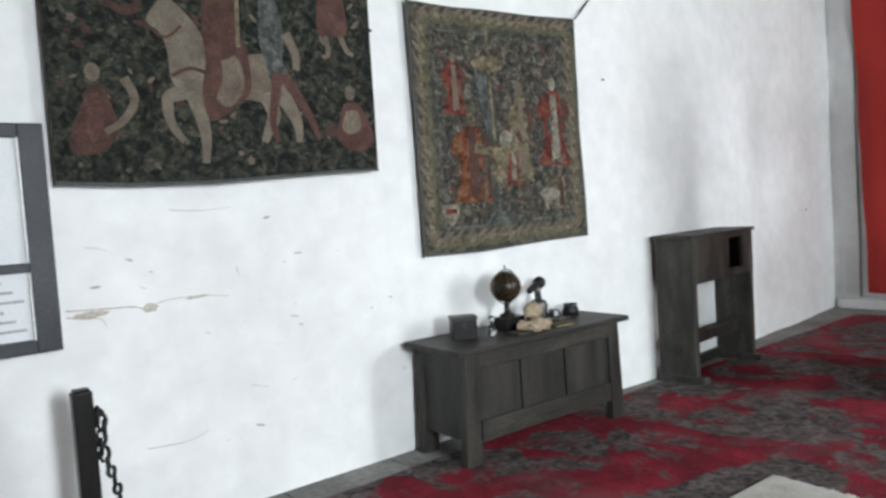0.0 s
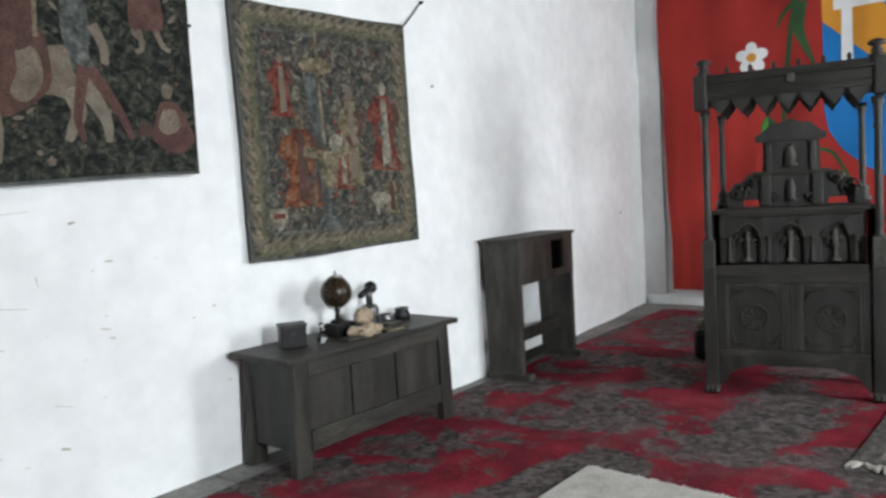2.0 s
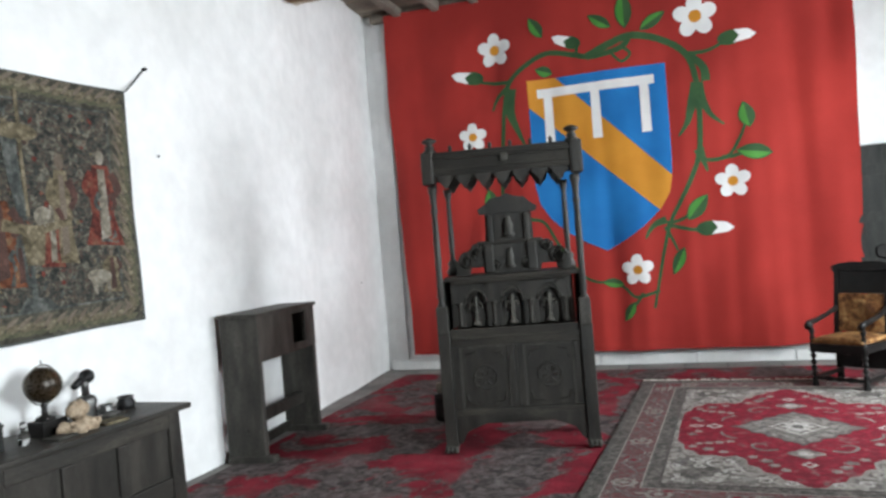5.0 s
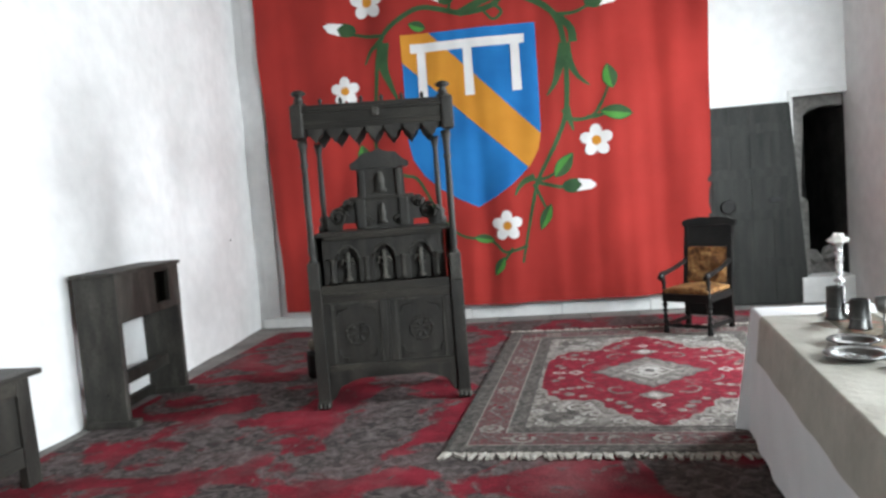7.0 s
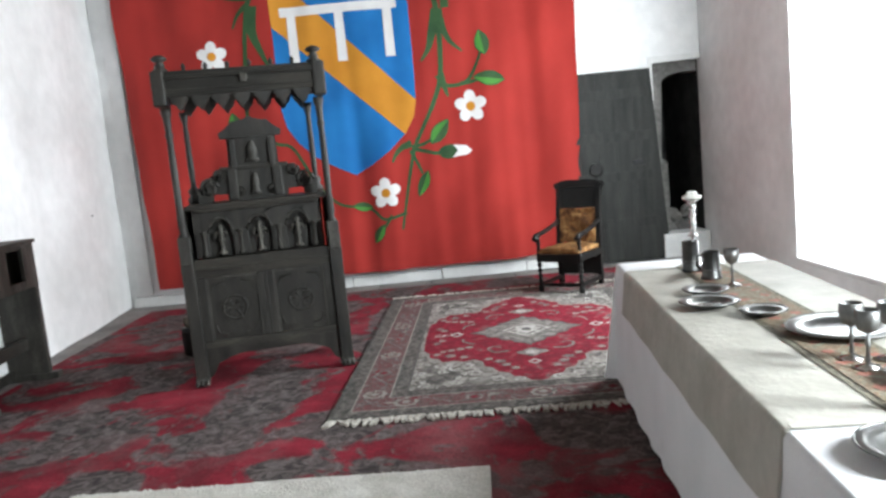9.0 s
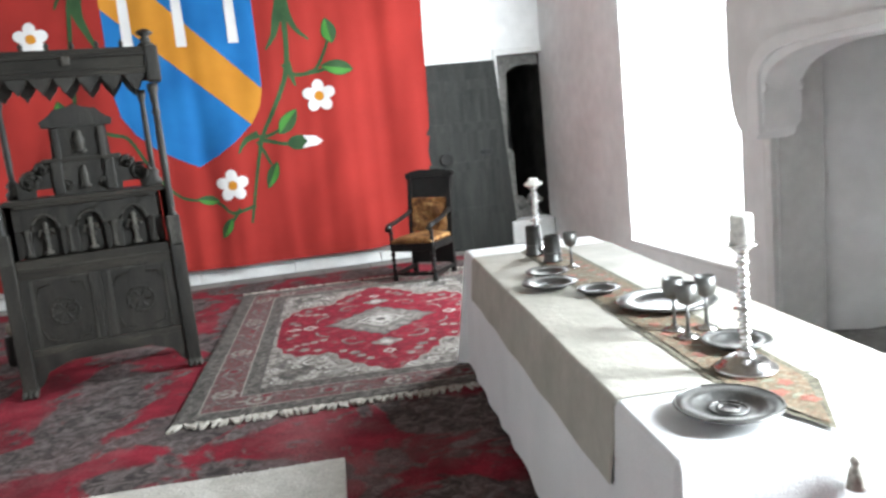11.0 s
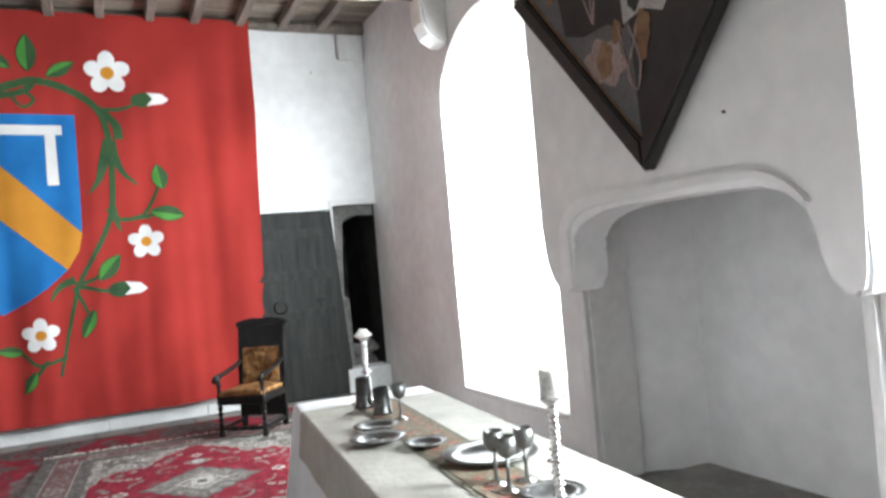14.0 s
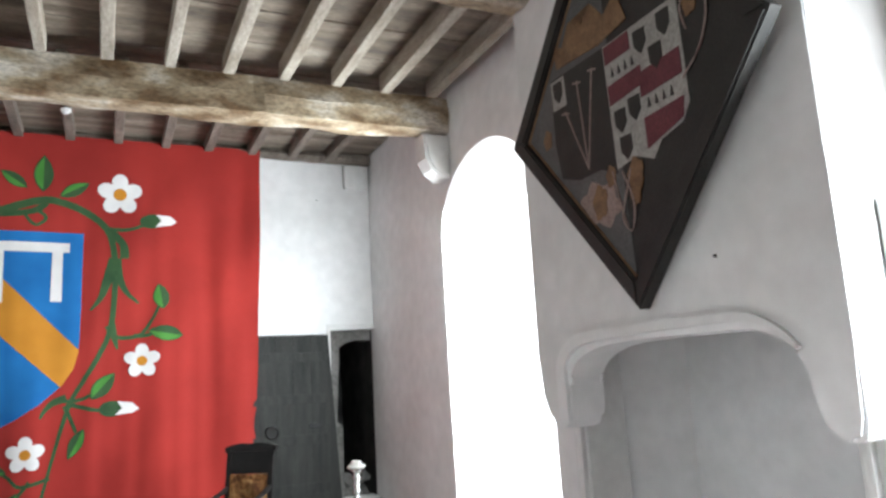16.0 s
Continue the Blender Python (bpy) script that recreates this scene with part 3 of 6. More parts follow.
# ---- fireplace and chimney breast ----
HOOD = -3.2
fire = thing("fireplace", pose(0, 0, 0), "white limewashed stone fireplace with a deep hood on rounded corbels", "fireplace", kind="structure")
inner = smoothline([(4.115, 1.26), (4.03, 1.32), (4.005, 1.45), (4.005, 1.56), (3.93, 1.65), (3.77, 1.71), (3.55, 1.738), (3.1, 1.738), (2.64, 1.728), (2.51, 1.705), (2.4, 1.655), (2.315, 1.59), (2.295, 1.46), (2.28, 1.36), (2.23, 1.285), (2.15, 1.25)], 5)
outline = [(4.345, 4.75), (4.35, 1.7), (4.335, 1.45), (4.28, 1.33), (4.2, 1.27)] + inner + [(2.105, 1.265), (2.085, 1.34), (2.085, 1.7), (2.065, 4.75)]
hood = part("hood", prism(outline, HOOD, HOOD - 0.24, "y", bevel=0.018), PLASTER, fire)
bm = box(4.28, 4.345, RIGHT + 0.002, HOOD - 0.235, 1.3, 4.75)
box(2.09, 2.25, RIGHT + 0.002, HOOD - 0.235, 1.28, 4.75, bm=bm)
part("hood_cheek", bm, PLASTER, fire)
band = smoothline([(4.075, 1.3), (4.07, 1.48), (4.065, 1.64), (3.97, 1.74), (3.82, 1.785), (3.52, 1.797), (3.1, 1.797), (2.66, 1.787), (2.52, 1.762), (2.4, 1.7), (2.325, 1.625)], 5)
bm = prism(ribbon(band, 0.105, 0.016, 2), HOOD - 0.01, HOOD + 0.028, "y", bevel=0.014)
part("moulding", bm, PLASTER, fire)
for x0, x1 in ((4.21, 4.335), (2.11, 2.27)):
    bm = box(x0, x1, RIGHT + 0.003, HOOD - 0.2, 0, 2.3, 0.03)
    box(x0 + (0.0 if x0 > 3 else 0.1), x1 - (0.12 if x0 > 3 else 0.0), HOOD - 0.22, HOOD - 0.165, 0, 1.68, 0.02, bm=bm)
    part("jamb", bm, STONEWHITE, fire)
part("hearth", box(2.28, 4.12, -4.19, HOOD - 0.02, -0.01, 0.02, 0.008), HEARTHSTONE, fire, "dusty grey hearth slab")
# stone block at the window beside the chimney breast
single("stone_block", box(2.003, 2.085, RIGHT + 0.003, -3.45, 0.0, 2.22, 0.018), STONEWHITE, "white limewashed stone block beside the chimney breast", "pier", "structure")

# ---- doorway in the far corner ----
# The passage's darkness is painted into its walls as a near-black colour.
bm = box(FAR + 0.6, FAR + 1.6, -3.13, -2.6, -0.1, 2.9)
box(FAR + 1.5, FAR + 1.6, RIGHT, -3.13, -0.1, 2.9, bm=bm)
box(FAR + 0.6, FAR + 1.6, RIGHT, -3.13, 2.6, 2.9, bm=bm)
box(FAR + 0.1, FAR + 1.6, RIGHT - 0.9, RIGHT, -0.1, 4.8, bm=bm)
single("passage_wall", bm, JOINT_SHADE_STONE, "stone stair passage with its shade put into a near-black colour", "wall", "structure")
single("door_jamb", prism([(-3.15, 0.1), (-3.15, 2.1), (-3.26, 2.16), (-3.32, 2.1), (-3.29, 1.6), (-3.27, 1.2), (-3.34, 1.15), (-3.34, 0.1)], FAR + 0.12, FAR + 0.4, "x"), GREYSTONE, "rough grey stone jamb of the doorway", "door jamb", "structure")
single("door_arch", prism([(-3.15, 2.34), (-3.15, 2.03), (-3.27, 2.03), (-3.3, 2.1), (-3.38, 2.17), (-3.48, 2.2), (-3.58, 2.21), (RIGHT, 2.2), (RIGHT, 2.34)], FAR + 0.14, FAR + 0.42, "x"), GREYSTONE, "dark stone arch of the doorway", "door arch", "structure")
rubble = thing("rubble", pose(FAR + 0.34, -3.45, 0.0), "loose grey stones heaped behind the white step", "stones", kind="structure")
rnd = random.Random(31)
for sx, sy, sz, sr in ((0, 0.16, 0.3, 0.17), (0.05, -0.1, 0.3, 0.18), (0, 0.02, 0.46, 0.11), (-0.02, -0.17, 0.5, 0.1), (0.03, 0.2, 0.48, 0.08)):
    b = bmesh.new()
    bmesh.ops.create_icosphere(b, subdivisions=2, radius=sr, matrix=Matrix.Translation((sx, sy, sz)) @ Matrix.Diagonal((0.8, 1.1, 0.9, 1)))
    for v in b.verts:
        v.co += v.normal * 0.06 * noise.noise(v.co * 9)
    part("stone", b, GREYSTONE, rubble)
part("footing", box(-0.14, 0.14, -0.27, 0.27, 0, 0.3, 0.02), GREYSTONE, rubble)
single("door_frame", prism([(-3.128, 0.0), (-3.128, 2.4), (RIGHT + 0.004, 2.4), (RIGHT + 0.004, 2.34), (-3.165, 2.33), (-3.165, 0.0)], FAR - 0.03, FAR - 0.003, "x", bevel=0.006), STONEWHITE, "white painted frame round the dark doorway", "door frame", "structure")
single("step", box(FAR - 0.12, FAR + 0.3, RIGHT + 0.01, -3.18, 0, 0.29, 0.012), STONEWHITE, "white painted step into the dark doorway", "step", "structure")
door = thing("door_1", pose(FAR - 0.1, 0, 0), "heavy dark boarded door with a ringed round hole, standing open", "door", kind="structure")
edges = [-2.05, -2.26, -2.47, -2.68, -2.9, -3.12]
for k, (a, b) in enumerate(zip(edges, edges[1:])):
    last = k == len(edges) - 2
    part("board", prism([(a - 0.001, 0.01), (a - 0.001, 2.27), (b + 0.001, 2.27), (b + 0.001 - (0.14 if last else 0), 0.01)], 0.0, 0.06 + 0.004 * (k % 2), "x", bevel=0.003), DOORWOOD, door)
for z in (0.42, 0.98, 1.45, 1.95):
    part("ledge_rail", box(-0.008, -0.001, -3.1, -2.06, z, z + 0.11, 0.004), DOORWOOD, door)
# A shallow near-black disc stands in for the darkness of a round hole.
part("handle_plate", moved(lathe([(0.001, 0.0), (0.085, 0.0), (0.085, 0.01), (0.07, 0.014), (0.065, 0.003), (0.001, 0.001)], 24), pose(-0.008, -2.42, 1.14, 0, -90, 0)), EBONY, door, "round hole drawn as a near-black ringed disc", smooth=False)
part("lock_plate", box(-0.016, -0.001, -3.0, -2.85, 1.16, 1.22, 0.004), BLACKIRON, door, "worn iron lock plate")

# ---- carpets ----
def pile_sheet(x0, x1, y0, y1, z, step=0.12, bumpy=0.006, seed=0.0):
    b = bmesh.new()
    n, m = max(2, int((x1 - x0) / step)), max(2, int((y1 - y0) / step))
    g = []
    for i in range(n + 1):
        row = []
        for j in range(m + 1):
            X, Y = x0 + (x1 - x0) * i / n, y0 + (y1 - y0) * j / m
            if i in (0, n) or j in (0, m):
                X += 0.012 * noise.noise((X * 2, Y * 2, seed))
                Y += 0.012 * noise.noise((X * 2, Y * 2, seed + 7))
            row.append(b.verts.new((X, Y, z + bumpy * max(0, noise.noise((X * 1.6, Y * 1.6, seed))))))
        g.append(row)
    for i in range(n):
        for j in range(m):
            b.faces.new((g[i][j], g[i + 1][j], g[i + 1][j + 1], g[i][j + 1]))
    r = bmesh.ops.extrude_face_region(b, geom=b.faces[:])
    for v in r["geom"]:
        if isinstance(v, bmesh.types.BMVert):
            v.co.z = 0.0005
    return b


single("red_carpet", pile_sheet(0.2, 8.75, -2.75, 2.95, 0.008), CARPET, "large worn red carpet with grey-brown floral wear on stone", "carpet")

rug = thing("persian_rug", pose(6.14, -1.135, 0.016, 0, 0, -3.0), "fringed oriental rug with a crimson field and grey medallion", "rug")
RL, RW = 1.8, 1.29


def flat_sheet(outline, z0, z1):
    return prism(outline, z0, z1, "z")


def star_sheet(outline, z0, z1):
    """A sheet whose whole outline is in sight of its middle, faced as a fan."""
    b = bmesh.new()
    lo, hi = [b.verts.new((x, y, z0)) for x, y in outline], [b.verts.new((x, y, z1)) for x, y in outline]
    clo, chi = b.verts.new((0, 0, z0)), b.verts.new((0, 0, z1))
    for i in range(len(outline)):
        j = (i + 1) % len(outline)
        b.faces.new((lo[i], lo[j], hi[j], hi[i]))
        b.faces.new((lo[j], lo[i], clo))
        b.faces.new((hi[i], hi[j], chi))
    return b


def rect(a, b):
    return [(-a, -b), (a, -b), (a, b), (-a, b)]


part("ground_weave", flat_sheet(rect(RL, RW), 0, 0.008), RUGGUARD, rug)


def frame_of(name, a, b, w, z, material):
    bmf = bmesh.new()
    for p in ([(-a, -b), (a, -b), (a, -b + w), (-a, -b + w)], [(-a, b - w), (a, b - w), (a, b), (-a, b)], [(-a, -b + w), (-a + w, -b + w), (-a + w, b - w), (-a, b - w)], [(a - w, -b + w), (a, -b + w), (a, b - w), (a - w, b - w)]):
        prism(p, z, z + 0.002, "z", bmf)
    part(name, bmf, material, rug)


frame_of("border", RL - 0.13, RW - 0.13, 0.2, 0.008, RUGBORDER)
frame_of("border_line", RL - 0.118, RW - 0.118, 0.012, 0.008, RUGCREAM)
frame_of("border_line", RL - 0.33, RW - 0.33, 0.012, 0.008, RUGCREAM)
frame_of("border_line", RL - 0.02, RW - 0.02, 0.01, 0.008, RUGDARK)
frame_of("border_line", RL - 0.43, RW - 0.43, 0.012, 0.008, RUGDARK)


def border_flower(px, py, big):
    """A ringed rosette of the main border, with a dark ring and a red heart."""
    r = 0.078 if big else 0.055
    f = part("rosette", flat_sheet(oval(px, py, r, r, 0, 32, 8, 0.1), 0.0101, 0.0112), RUGCREAM if big else RUGGREY, rug)
    part("rosette_ring", flat_sheet(oval(px, py, r * 0.68, r * 0.68, 0, 20), 0.0112, 0.0118), RUGBORDER, f)
    part("rosette_heart", flat_sheet(oval(px, py, r * 0.36, r * 0.36, 0, 14), 0.0118, 0.0124), RUGCREAM if big else RUGRED, f)


def border_vine(pts):
    part("border_vine", flat_sheet(ribbon(pts, 0.013, 0.013, 3), 0.01, 0.0107), RUGGREY, rug)


rnd = random.Random(17)
for s in (-1, 1):
    c = s * (RW - 0.23)
    for k in range(7):
        border_flower(-1.38 + 0.46 * k, c, k % 2 == 0)
    border_vine([(-1.55 + 0.115 * i, c + 0.06 * math.sin(i * math.pi / 2)) for i in range(28)])
    c = s * (RL - 0.23)
    for k in range(5):
        border_flower(c, -0.84 + 0.42 * k, k % 2 == 0)
    border_vine([(c + 0.06 * math.sin(i * math.pi / 2), -1.05 + 0.105 * i) for i in range(21)])
for k in range(80):
    if k < 50:
        px, py = rnd.uniform(-1.6, 1.6), rnd.choice((-1, 1)) * (RW - 0.23 + rnd.uniform(-0.075, 0.075))
    else:
        px, py = rnd.choice((-1, 1)) * (RL - 0.23 + rnd.uniform(-0.075, 0.075)), rnd.uniform(-1.05, 1.05)
    part("border_leaf", flat_sheet(leaf_shape(px, py, 0.075, 0.034, rnd.uniform(0, 6.2)), 0.01, 0.0106 + 0.00001 * k), (RUGCREAM, RUGDARK, RUGRED, RUGGREY)[k % 4], rug)

part("corner_field", flat_sheet(rect(RL - 0.445, RW - 0.445), 0.008, 0.0095), RUGFIELD, rug)
quarter = [(1.345, 0.0), (1.33, 0.05), (1.25, 0.09), (1.22, 0.16), (1.13, 0.19), (1.09, 0.26), (0.99, 0.29), (0.95, 0.35), (0.83, 0.36), (0.76, 0.42), (0.79, 0.5), (0.75, 0.57), (0.77, 0.65), (0.67, 0.69), (0.63, 0.75), (0.5, 0.765), (0.43, 0.81), (0.2, 0.815), (0.0, 0.82)]


def mirrored(q):
    return q + [(-a, b) for a, b in q[-2::-1]] + [(-a, -b) for a, b in q[1:]] + [(a, -b) for a, b in q[-2:0:-1]]


part("field_edging", star_sheet(mirrored([(a * 1.0 + (0.03 if 0 < b < 0.8 else 0.0), b + (0.02 if b < 0.8 else 0.0) * (b > 0)) for a, b in quarter]), 0.0085, 0.0101), RUGCREAM, rug)
part("crimson_field", star_sheet(mirrored(quarter), 0.0091, 0.011), RUGRED, rug)
for sx in (-1, 1):
    for sy in (-1, 1):
        # grey cartouches and cream scrollwork in the corners
        for k, (px, py, a, b, t) in enumerate(((1.12, 0.64, 0.15, 0.1, 0.4), (1.24, 0.38, 0.07, 0.1, 0.0), (0.92, 0.74, 0.09, 0.05, 0.2))):
            part("corner_cartouche", flat_sheet(oval(sx * px, sy * py, a, b, sx * sy * t, 28, 7, 0.16), 0.0096, 0.0107), RUGGUARD if k == 0 else RUGGREY, rug)
        for px, py, r, turn in ((0.93, 0.53, 0.075, 0.0), (1.1, 0.42, 0.07, 1.2), (1.25, 0.27, 0.055, 2.2), (1.28, 0.55, 0.06, 0.5), (1.28, 0.76, 0.05, 3.0), (1.02, 0.79, 0.045, 1.0), (0.86, 0.66, 0.06, 4.0), (1.29, 0.13, 0.045, 2.6), (1.0, 0.64, 0.04, 5.0)):
            pts = [(sx * (px + r * (1 - 0.07 * i) * math.cos(turn + i * 0.7)), sy * (py + r * (1 - 0.07 * i) * math.sin(turn + i * 0.7))) for i in range(12)]
            part("corner_scroll", flat_sheet(ribbon(pts, 0.02, 0.012, 2), 0.0107, 0.0114), RUGWHITE, rug)
        for k in range(14):
            px, py = rnd.uniform(0.84, 1.33), rnd.uniform(0.4, 0.82)
            part("corner_leaf", flat_sheet(leaf_shape(sx * px, sy * py, 0.08, 0.035, rnd.uniform(0, 6.2)), 0.0107, 0.0111 + 0.00001 * k), RUGWHITE if k % 3 else RUGDARK, rug)


def lozenge(a, b):
    """A pointed lozenge with scalloped sides."""
    return mirrored([(a, 0), (a * 0.84, b * 0.1), (a * 0.78, b * 0.24), (a * 0.62, b * 0.3), (a * 0.56, b * 0.46), (a * 0.4, b * 0.52), (a * 0.34, b * 0.68), (a * 0.16, b * 0.76), (0, b)])


med = part("medallion_outline", star_sheet(lozenge(0.5, 0.46), 0.011, 0.0118), RUGDARK, rug)
part("medallion", star_sheet(lozenge(0.465, 0.43), 0.011, 0.0125), RUGGREY, med)
for k in range(26):
    a = 2 * math.pi * k / 26
    part("medallion_leaf", flat_sheet(leaf_shape(0.3 * math.cos(a), 0.25 * math.sin(a), 0.075, 0.03, a + 1.1), 0.0125, 0.013), RUGDARK if k % 2 else RUGCREAM, med)
part("medallion_frame", flat_sheet([(-0.225, 0), (0, 0.2), (0.225, 0), (0, -0.2)], 0.0131, 0.0136), RUGWHITE, med)
part("medallion_ground", flat_sheet([(-0.19, 0), (0, 0.168), (0.19, 0), (0, -0.168)], 0.0136, 0.0142), RUGGREY, med)
part("medallion_heart", flat_sheet(oval(0, 0, 0.12, 0.1, 0, 32, 8, 0.25), 0.0142, 0.0149), RUGWHITE, med)
part("medallion_heart", flat_sheet(oval(0, 0, 0.05, 0.04, 0, 16), 0.0149, 0.0154), RUGDARK, med)
for px, py, a, b in ((0.68, 0, 0.095, 0.1), (-0.68, 0, 0.095, 0.1), (0.92, 0, 0.05, 0.04), (-0.92, 0, 0.05, 0.04), (0, 0.57, 0.06, 0.05), (0, -0.57, 0.06, 0.05), (0, 0.7, 0.035, 0.05), (0, -0.7, 0.035, 0.05)):
    pend = part("pendant", flat_sheet(oval(px, py, a, b, 0, 24, 4, 0.18), 0.011, 0.0125), RUGGREY if a > 0.09 else RUGWHITE, rug)
    part("pendant_heart", flat_sheet(oval(px, py, a * 0.5, b * 0.5, 0, 16), 0.0125, 0.0132), RUGWHITE if a > 0.09 else RUGRED, pend)
for sx in (-1, 1):
    for sy in (-1, 1):
        # leafy bracts round the medallion, chains of florets out to the edge
        for pts in ([(0.6, 0.16), (0.62, 0.26), (0.52, 0.32), (0.46, 0.28), (0.5, 0.22)], [(0.34, 0.42), (0.26, 0.5), (0.16, 0.52)]):
            part("bract", flat_sheet(ribbon([(sx * x, sy * y) for x, y in pts], 0.03, 0.014, 4), 0.011, 0.0121), RUGGREY, rug)
        for px, py, r in ((0.42, 0.46, 0.03), (0.45, 0.53, 0.032), (0.47, 0.6, 0.03), (0.49, 0.66, 0.024), (0.62, 0.6, 0.04), (0.68, 0.5, 0.03), (0.86, 0.24, 0.04), (0.95, 0.2, 0.035), (1.04, 0.14, 0.03), (0.16, 0.68, 0.03), (0.24, 0.72, 0.034), (0.78, 0.32, 0.03), (0.56, 0.7, 0.03)):
            part("floret", flat_sheet(oval(sx * px, sy * py, r, r, 0.3, 15, 5, 0.25), 0.011, 0.0122), RUGCREAM if r < 0.033 else RUGGREY, rug)
for s in (-1, 1):
    bmf = bmesh.new()
    rnd = random.Random(5 + s)
    y = -RW
    while y < RW:
        ln = rnd.uniform(0.045, 0.1)
        d = rnd.uniform(-0.03, 0.03)
        x = s * (RL - 0.004)
        prism([(x, y), (x, y + 0.02), (x + s * ln, y + 0.017 + d), (x + s * ln, y + d)], 0.0 - 0.004, rnd.uniform(0.004, 0.012), "z", bmf)
        y += 0.021
    part("fringe", bmf, FRINGE, rug, "pale knotted fringe")

matrug = thing("cream_mat", pose(2.9, 0.4, 0.016, 0, 0, -3.0), "cream woven wool mat with a ragged edge", "mat")
part("weave", pile_sheet(-0.72, 0.72, -1.02, 1.02, 0.016, 0.03, 0.008, 4.0), MATWOOL, matrug)
bmf = bmesh.new()
rnd = random.Random(9)
y = -1.02
while y < 1.0:
    ln = rnd.uniform(0.015, 0.035)
    prism([(0.715, y), (0.715, y + 0.02), (0.72 + ln, y + 0.016), (0.72 + ln, y + 0.004)], -0.004, 0.01, "z", bmf)
    y += 0.024
part("ragged_edge", bmf, MATWOOL, matrug)

# small iron pegs left in the plaster
for p, d in (((2.72, HOOD, 2.08), (0, 0.012, 0)), ((FAR, -3.05, 4.0), (-0.012, 0, 0)), ((4.62, left_surface(4.62, 2.35), 2.35), (0, -0.012, 0)), ((2.66, left_surface(2.66, 2.55), 2.55), (0, -0.014, 0)), ((8.3, left_surface(8.3, 1.2), 1.2), (0, -0.012, 0))):
    a = Vector(p)
    peg = single("nail", tube([tuple(a - Vector(d)), tuple(a + Vector(d))], 0.008, 7), BLACKIRON, "old iron nail driven into the plaster", "nail", group="nails in the plaster")


# ---- banner ----
def banner_at(y, z, lift):
    """The hanging cloth: slow vertical folds that deepen towards the foot."""
    low = 1 - z / 4.55
    f = 0.045 * noise.noise((y * 2.6, z * 0.32, 2.0)) + 0.018 * noise.noise((y * 6.5, z * 0.5, 6.0))
    f *= 0.45 + 1.1 * low
    f += 0.055 * noise.noise((1.6 * (y + 0.75 * z), 0.5 * (z - 0.6 * y), 11.0))
    if y < -0.9:
        f += 0.07 * noise.noise((y * 3.6, z * 0.25, 17.0)) * min(1, (-0.9 - y) * 1.2)
    f *= min(1.0, 0.12 + (4.58 - z) / 0.9)
    return (9.02 + max(-0.14, min(0.1, f)) - lift, y, z)


STEP = 0.045
banner = thing("banner", pose(0, 0, 0), "huge red cloth banner with an applied blue shield and dog roses", "banner")
edge = [(3.0, 4.55), (2.2, 4.545), (1.0, 4.55), (0.0, 4.55), (-1.2, 4.55), (-2.3, 4.56), (-2.29, 3.5), (-2.26, 2.2), (-2.23, 1.0), (-2.21, 0.22), (-1.2, 0.185), (0.0, 0.18), (0.6, 0.185), (1.8, 0.2), (2.92, 0.215), (2.94, 1.0), (2.98, 2.4), (3.02, 3.6)]
part("cloth", draped(edge, banner_at, 0.0, STEP), RED, banner, smooth=True)
shield_line = [(1.216, 3.452), (-0.372, 3.441), (-0.37, 2.6), (-0.362, 2.2), (-0.32, 1.97), (-0.2, 1.78), (0.0, 1.6), (0.2, 1.47), (0.43, 1.353), (0.66, 1.47), (0.86, 1.6), (1.05, 1.78), (1.17, 1.97), (1.21, 2.2), (1.216, 2.6)]
shield = part("shield", draped(shield_line, banner_at, 0.004, STEP), BLUE, banner, "bright blue cloth shield", smooth=True)
part("bend", draped([(1.216, 3.452), (0.88, 3.45), (-0.362, 2.16), (-0.32, 1.97), (-0.2, 1.775), (1.216, 3.13)], banner_at, 0.007, STEP), GOLD, shield, "ochre diagonal band", smooth=True)
part("label_bar", draped([(1.11, 3.335), (-0.24, 3.325), (-0.24, 3.22), (1.11, 3.23)], banner_at, 0.010, STEP), WHITECLOTH, shield, smooth=True)
for y in (0.985, 0.43, -0.125):
    part("label_point", draped([(y + 0.05, 3.24), (y - 0.05, 3.24), (y - 0.055, 2.68), (y + 0.055, 2.68)], banner_at, 0.0105, STEP), WHITECLOTH, shield, smooth=True)


def vine(points, w0, w1):
    part("stem", draped(ribbon(points, w0, w1, 5), banner_at, 0.004, STEP), GREEN, banner, smooth=True)


def rose(y, z, r, turn=0.3):
    bmr = bmesh.new()
    for k in range(5):
        a = turn + 2 * math.pi * k / 5
        join(bmr, draped(oval(y + 0.58 * r * math.cos(a), z + 0.58 * r * math.sin(a), 0.42 * r, 0.36 * r, a, 14), banner_at, 0.0075 + 0.0004 * k, STEP))
    flower = part("rose", bmr, WHITECLOTH, banner, "white five-petalled rose", smooth=True)
    part("rose_heart", draped(oval(y, z, 0.29 * r, 0.29 * r, 0, 14), banner_at, 0.0115, STEP), GOLD, flower, "ochre rose centre", smooth=True)


def vine_leaf(y, z, length, width, turn):
    lf = part("leaf", draped(leaf_shape(y, z, length, width, turn), banner_at, 0.0055, STEP), GREEN, banner, smooth=True)
    half = [p for p in leaf_shape(0, 0, length * 0.9, width * 0.86, 0) if p[1] <= 0.001]
    half = sorted(half, key=lambda p: p[0])
    c, s = math.cos(turn), math.sin(turn)
    part("leaf_light", draped([(y + a * c - b * s, z + a * s + b * c) for a, b in half], banner_at, 0.0085, STEP), LEAF, lf, smooth=True)


